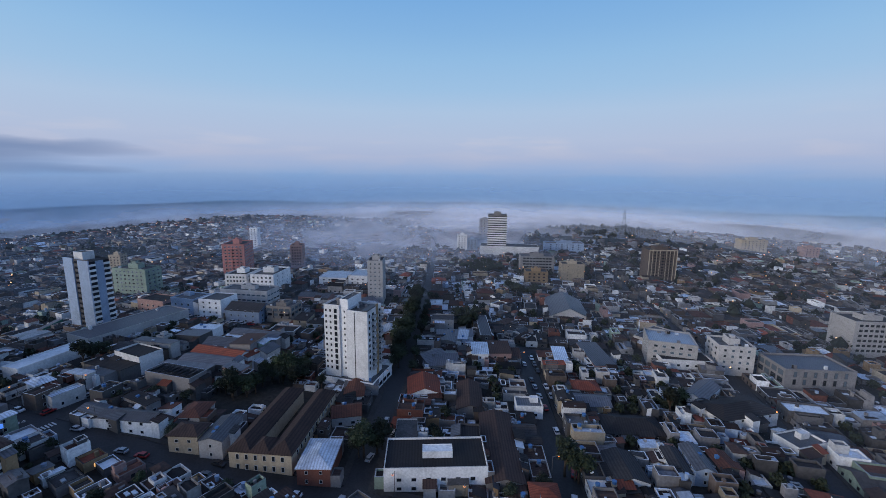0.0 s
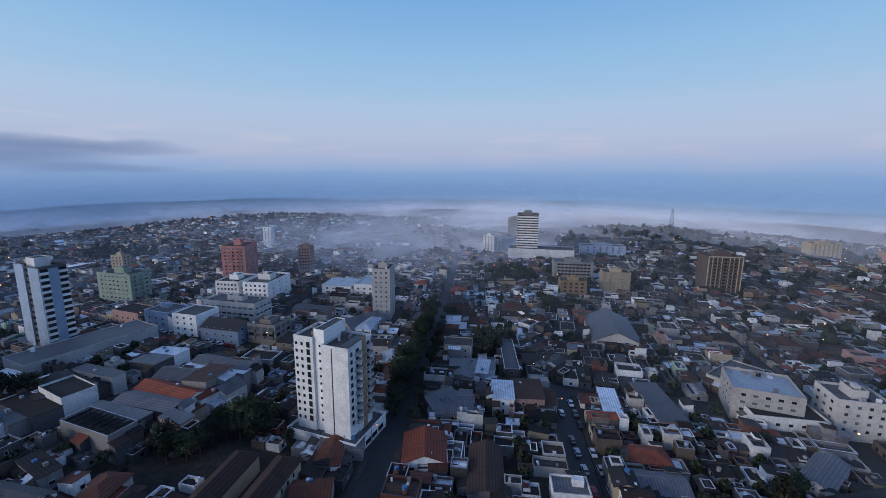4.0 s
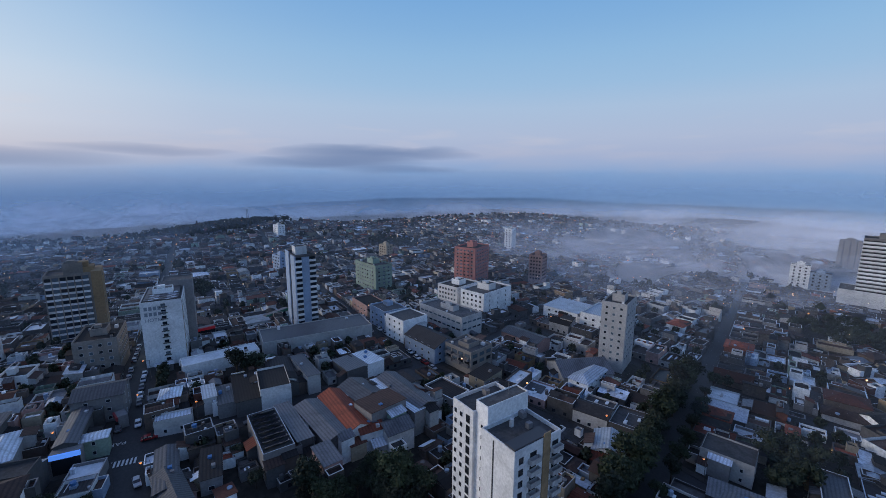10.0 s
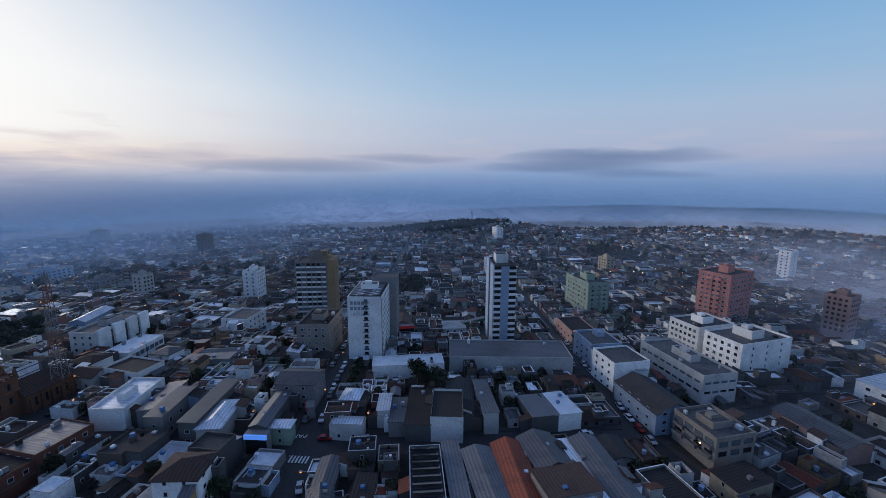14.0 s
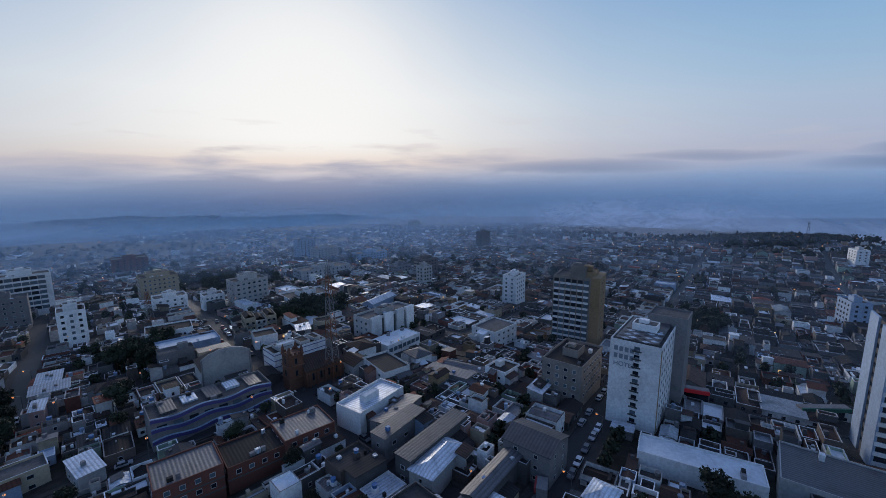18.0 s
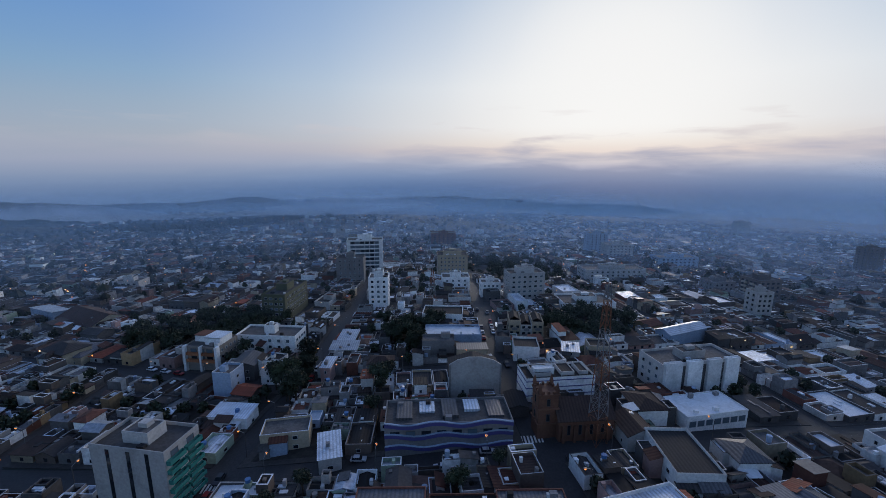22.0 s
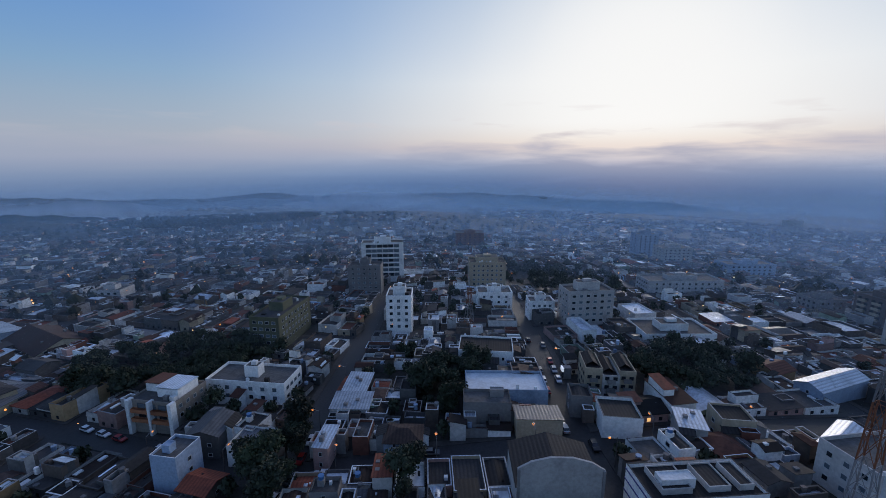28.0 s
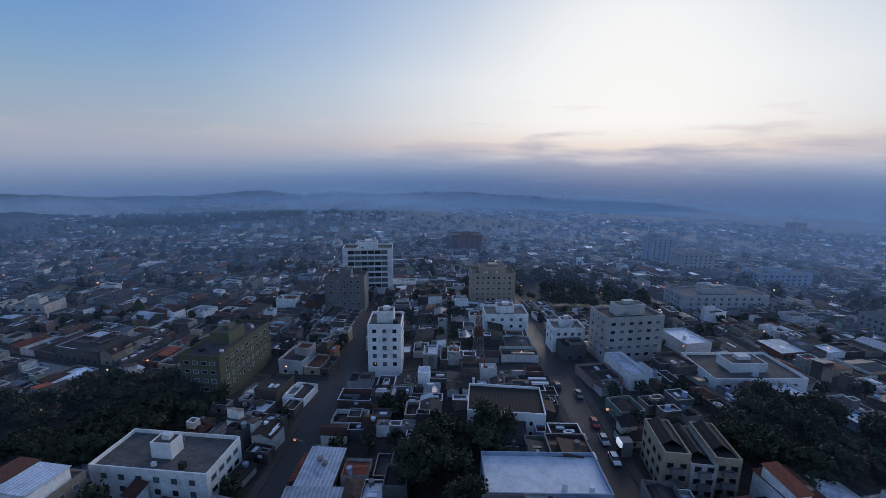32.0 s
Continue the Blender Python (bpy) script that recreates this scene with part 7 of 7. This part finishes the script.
def car(x, y, turn, rng):
    (body, cabin, top, wheel, lamp), colour = rng.choice(CAR_SETS + CAR_SETS[:2])
    ob = thing("car", x, y, ground_z(x, y) + 0.14, turn, colour + " small car parked by the kerb", "car", "parked cars")
    part("body", body, None, ob)
    part("cabin_glass", cabin, None, ob)
    part("car_roof", top, None, ob)
    for sy in (-0.62, 0.62):
        part("tail_lamp", lamp, None, ob, "", (0, sy, 0))
    for sx in (-1.35, 1.35):
        for sy in (-0.78, 0.78):
            part("wheel", wheel, None, ob, "", (sx, sy, 0.31))


GLINTS = Geo()


def glint(x, y, z, s):
    GLINTS.hull([(x - s, y, z), (x, y - s, z), (x + s, y, z), (x, y + s, z), (x, y, z + s), (x, y, z - s)], [(0, 1, 4), (1, 2, 4), (2, 3, 4), (3, 0, 4), (1, 0, 5), (2, 1, 5), (3, 2, 5), (0, 3, 5)])


def light_streets():
    rng = random.Random(3)
    count = 0
    for i in ROWS_H:
        for j in COLS:
            a = CROSS[(i, j)]
            for other in ((i, j + 1), (i + 1, j)):
                if other not in CROSS:
                    continue
                b = CROSS[other]
                d = (b - a).normalized()
                side = Vector((-d.y, d.x))
                for k in (0.18, 0.5, 0.82):
                    p = a.lerp(b, k) + side * (HALF_ROAD + 0.6)
                    far = path_distance(p.x, p.y)
                    if is_taken(p.x, p.y, 0.2):
                        continue
                    if far < 105 and count < 110:
                        street_lamp(p.x, p.y, math.atan2(side.y, side.x) - math.pi / 2 + 0.0)
                        count += 1
                    elif rng.random() < 0.5:
                        glint(p.x, p.y, ground_z(p.x, p.y) + 8, rng.uniform(0.2, 0.45))
    for _ in range(1300):
        a, r = rng.uniform(0, 2 * math.pi), 330 + 1500 * rng.random()
        x, y = -120 + r * math.sin(a), 50 + r * math.cos(a)
        glint(x, y, ground_z(x, y) + 8, rng.uniform(0.3, 0.7))
    GLINTS.m = [1 if rng.random() < 0.4 else 0 for _ in range(len(GLINTS.f) // 8) for _ in range(8)]
    solid("far_street_lights", GLINTS, ["lamp_glow", "lamp_pale"], "small orange and pale lights of far streets", "lights", "stuff")


light_streets()


def park_cars():
    rng = random.Random(8)
    # streets with parked cars: start, end and how full the kerb is
    for street, fixed, lo, hi, full in (("v", 1, 112, 205, 0.75), ("h", 0, -250, -165, 0.6), ("v", -1, -150, 60, 0.3), ("h", 0, -140, -60, 0.3), ("v", 0, -120, 160, 0.22), ("h", -2, -160, -20, 0.25), ("h", -1, -200, -90, 0.3), ("v", 2, 150, 240, 0.35), ("h", 1, -260, -150, 0.5), ("v", -1, 70, 160, 0.3)):
        s = lo
        while s < hi:
            for side in (-1, 1):
                if rng.random() > full:
                    continue
                if street == "v":
                    x, y, x2, y2 = v_street(fixed, s), s, v_street(fixed, s + 1), s + 1
                else:
                    x, y, x2, y2 = s, h_street(fixed, s), s + 1, h_street(fixed, s + 1)
                t = math.atan2(y2 - y, x2 - x)
                off = HALF_ROAD - 1.2
                px, py = x - math.sin(t) * off * side, y + math.cos(t) * off * side
                if not is_taken(px, py, 1.0):
                    car(px, py, t + (math.pi if side > 0 else 0), rng)
            s += rng.uniform(5.5, 8.5)


park_cars()

# ---- shop fronts, road paint and a pool ----


def shop_front(x, y, turn, w, h, mat, label):
    """A shallow shop porch with a broad sign over dark glass; it faces its local -y."""
    ob = thing("corner_shop", x, y, ground_z(x, y) + 0.2, radians(turn), label, "shop")
    g = Geo()
    g.box(-w / 2, 0, -0.4, w / 2, 2.6, h)
    part("wall", g, ["wall_grey"], ob)
    g = Geo()
    g.box(-w / 2 + 0.2, -0.06, 0.1, w / 2 - 0.2, 0.04, h - 1.5)
    part("shop_window", g, ["glass_dark"], ob)
    g = Geo()
    g.box(-w / 2, -0.5, h - 1.4, w / 2, 0.05, h - 0.1)
    part("sign", g, [mat], ob, "broad plain sign band")
    return ob


shop_front(-152.4, 52.5, 88, 6.5, 6.2, "blue_sign", "shop front with a lit blue sign band")
shop_front(-268, 121, 125, 16, 4.5, "green_awning", "shop front with a dark green awning band")
shop_front(-249, 84, 105, 10, 5.5, "red_sign", "shop front with a red sign band")
shop_front(-171, 60.5, 20, 4.5, 4.0, "awning_red", "small stall with a red awning")
shop_front(-181, -112, 80, 2.2, 4.0, "white_glow", "shop front with a bright white lit sign")


def road_paint():
    for cx, cy, turn in ((-162, -33, -12), (-79, -41, -10), (-151, 64, 88)):
        c, sn = math.cos(radians(turn)), math.sin(radians(turn))
        for k in range(8):
            px = -3.3 + k * 0.95
            x, y = cx + c * px, cy + sn * px
            g = Geo()
            g.box(-0.24, -1.5, -0.05, 0.24, 1.5, 0.02)
            ob = solid("crosswalk_stripe", g, "paint_line", "worn white crosswalk stripe on asphalt", "road marking", "structure")
            ob.location, ob.rotation_euler = (x, y, ground_z(x, y) + 0.17), (0, 0, radians(turn))
    cu = bpy.data.curves.new("road_letters", "FONT")
    cu.body, cu.size, cu.extrude, cu.align_x = "PARE", 2.4, 0.01, "CENTER"
    cu.materials.append(MATS["paint_line"])
    ob = tagged(new("road_letters", cu), "worn white road letters reading PARE", "road marking", "", "structure")
    ob.location, ob.rotation_euler = (-161.4, 61.4, ground_z(-161.4, 63.2) + 0.19), (0, 0, -math.pi / 2)


road_paint()


def pool():
    x, y = -194.5, 4.0
    ob = thing("swimming_pool", x, y, ground_z(x, y) + 0.6, 0.3, "small blue swimming pool in a back yard", "pool")
    g = Geo()
    n = 18
    for r in ((2.4, 3.9), (1.9, 3.3)):
        g.v += [(r[0] * math.cos(2 * math.pi * k / n), r[1] * math.sin(2 * math.pi * k / n), 0.12) for k in range(n)]
    g.v += [(2.4 * math.cos(2 * math.pi * k / n), 3.9 * math.sin(2 * math.pi * k / n), -1.0) for k in range(n)]
    g.f = [(k, (k + 1) % n, n + (k + 1) % n, n + k) for k in range(n)] + [(2 * n + k, 2 * n + (k + 1) % n, (k + 1) % n, k) for k in range(n)]
    g.m = [0] * len(g.f)
    part("rim", g, ["paving"], ob)
    g = Geo()
    g.v = [(1.95 * math.cos(2 * math.pi * k / n), 3.35 * math.sin(2 * math.pi * k / n), 0.0) for k in range(n)]
    g.f, g.m = [tuple(range(n))], [0]
    part("water", g, ["pool"], ob, "clear blue water")


pool()

# ---- mist ----


def curtain(name, cx, cy, r, a0, a1, low, top, thick, mat, label, strength=lambda a: 1.0, fade_ends=False, n=72):
    """An upright curved sheet of mist, thin at its upper edge; bearings counter-clockwise from +y."""
    levels = ((0.0, 1.0), (0.35, 1.0), (0.6, 0.75), (0.8, 0.35), (1.0, 0.0))
    g = Geo()
    dens = []
    for q in range(n + 1):
        b = a0 + (a1 - a0) * q / n
        a = radians(b)
        end = min(1.0, min(q, n - q) / (n * 0.3)) if fade_ends else 1.0
        for k, v in levels:
            rr = r + (top - low) * 1.6 * (k - 0.5)
            g.v.append((-rr * math.sin(a), rr * math.cos(a), low + (top - low) * k))
            dens.append(v * thick * strength(b) * end * end * (3 - 2 * end))
    m = len(levels)
    for q in range(n):
        for k in range(m - 1):
            if max(dens[q * m + k], dens[q * m + k + 1], dens[(q + 1) * m + k], dens[(q + 1) * m + k + 1]) < 0.004:
                continue
            g.f.append((q * m + k, q * m + k + 1, (q + 1) * m + k + 1, (q + 1) * m + k))
            g.m.append(0)
    ob = solid(name, g, mat, label, "mist", "stuff")
    ob.location = (cx, cy, 0)
    at = ob.data.attributes.new("thickness", "FLOAT", "POINT")
    at.data.foreach_set("value", dens)
    return ob


def round_town(b):
    """Mist is thick over the northern valley, thinner to the east."""
    b = (b + 180) % 360 - 180
    return 0.18 + 0.50 * math.exp(-((b - 33) / 26) ** 2) + 0.62 * math.exp(-((b - 118) / 42) ** 2) + 0.25 * math.exp(-((abs(b) - 180) / 60) ** 2)


def over_north(b):
    b = (b + 180) % 360 - 180
    return (0.62 + 0.38 * math.exp(-((b - 10) / 70) ** 2)) * min(1.0, max(0.0, (128 - abs(b - 10)) / 45))


def over_valley(b):
    return math.exp(-((b - 2) / 40) ** 2)


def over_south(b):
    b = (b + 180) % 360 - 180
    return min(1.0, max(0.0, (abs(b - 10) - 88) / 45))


# Darker mist copy: haze shade towards the sun is put into its colour.
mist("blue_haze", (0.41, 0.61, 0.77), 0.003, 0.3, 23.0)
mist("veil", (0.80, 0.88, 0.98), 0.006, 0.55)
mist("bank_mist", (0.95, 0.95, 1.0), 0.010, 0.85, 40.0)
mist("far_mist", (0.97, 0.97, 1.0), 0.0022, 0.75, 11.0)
# Pale see-through sheets that stand in for haze and lift the darks.
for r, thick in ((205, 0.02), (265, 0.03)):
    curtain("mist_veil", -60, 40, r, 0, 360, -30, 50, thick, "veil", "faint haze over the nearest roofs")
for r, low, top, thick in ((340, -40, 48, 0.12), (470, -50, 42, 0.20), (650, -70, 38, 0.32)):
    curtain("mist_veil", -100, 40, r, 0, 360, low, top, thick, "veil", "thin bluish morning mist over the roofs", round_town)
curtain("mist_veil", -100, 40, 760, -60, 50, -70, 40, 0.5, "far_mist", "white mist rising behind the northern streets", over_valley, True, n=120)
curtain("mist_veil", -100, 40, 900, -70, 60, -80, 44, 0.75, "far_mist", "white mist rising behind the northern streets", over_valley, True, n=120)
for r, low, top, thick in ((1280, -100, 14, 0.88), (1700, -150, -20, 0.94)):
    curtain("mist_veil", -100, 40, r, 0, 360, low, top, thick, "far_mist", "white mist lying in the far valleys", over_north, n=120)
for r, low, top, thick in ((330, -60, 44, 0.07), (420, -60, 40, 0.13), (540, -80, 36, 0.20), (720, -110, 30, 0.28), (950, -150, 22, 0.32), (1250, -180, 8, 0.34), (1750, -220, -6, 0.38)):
    curtain("mist_veil", -100, 40, r, 0, 360, low, top, thick, "blue_haze", "mist sheet coloured darker blue as shaded haze over the suburbs", over_south, n=120)
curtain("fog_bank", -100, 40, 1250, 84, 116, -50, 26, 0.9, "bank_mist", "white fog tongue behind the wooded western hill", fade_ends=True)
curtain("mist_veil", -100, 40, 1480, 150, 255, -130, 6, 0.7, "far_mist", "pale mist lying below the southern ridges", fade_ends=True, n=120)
curtain("mist_veil", -100, 40, 2150, 0, 360, -300, 110, 1.1, "blue_haze", "mist sheet coloured blue as distance haze before northern ridges", over_north, n=120)
curtain("mist_veil", -100, 40, 2150, 0, 360, -300, 12, 0.72, "blue_haze", "mist sheet coloured darker blue as shaded haze before southern ridges", over_south, n=120)
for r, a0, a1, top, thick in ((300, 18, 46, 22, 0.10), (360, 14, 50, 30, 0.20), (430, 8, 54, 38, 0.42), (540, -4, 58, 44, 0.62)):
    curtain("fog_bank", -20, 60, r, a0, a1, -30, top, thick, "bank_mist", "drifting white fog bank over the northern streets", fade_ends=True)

# ---- wooded ridges over the mist ----


def ridge(r, a0, a1, top, swing, seed):
    """A long wooded ridge far off, its crest rising and falling."""
    g = Geo()
    n = 160
    for k in range(n + 1):
        b = radians(a0 + (a1 - a0) * k / n)
        e = min(1.0, min(k, n - k) / (n * 0.36))
        z = top + swing * (1.3 * noise.noise((k / 26, seed, 0.0)) + 0.5 * noise.noise((k / 8, seed, 3.0)) + 0.16 * noise.noise((k / 1.7, seed, 6.0))) - 150 * (1 - e) ** 2
        for rr, zz in ((r - 420, -320), (r - 160, z - 34), (r, z), (r + 200, -320)):
            g.v.append((-100 - rr * math.sin(b), 40 + rr * math.cos(b), zz))
    for k in range(n):
        for q in range(3):
            g.f.append((k * 4 + q, k * 4 + q + 1, k * 4 + q + 5, k * 4 + q + 4))
            g.m.append(0)
    solid("far_ridge", g, "far_leaf", "dark wooded ridge standing out of the morning mist", "hills", "structure")


ridge(2300, -75, 95, -84, 30, 1.0)
ridge(3500, -95, 115, -118, 28, 2.0)
ridge(2400, 120, 262, -128, 62, 3.0)
ridge(3300, 130, 250, -150, 56, 5.0)
ridge(1430, 196, 240, -54, 20, 4.0)
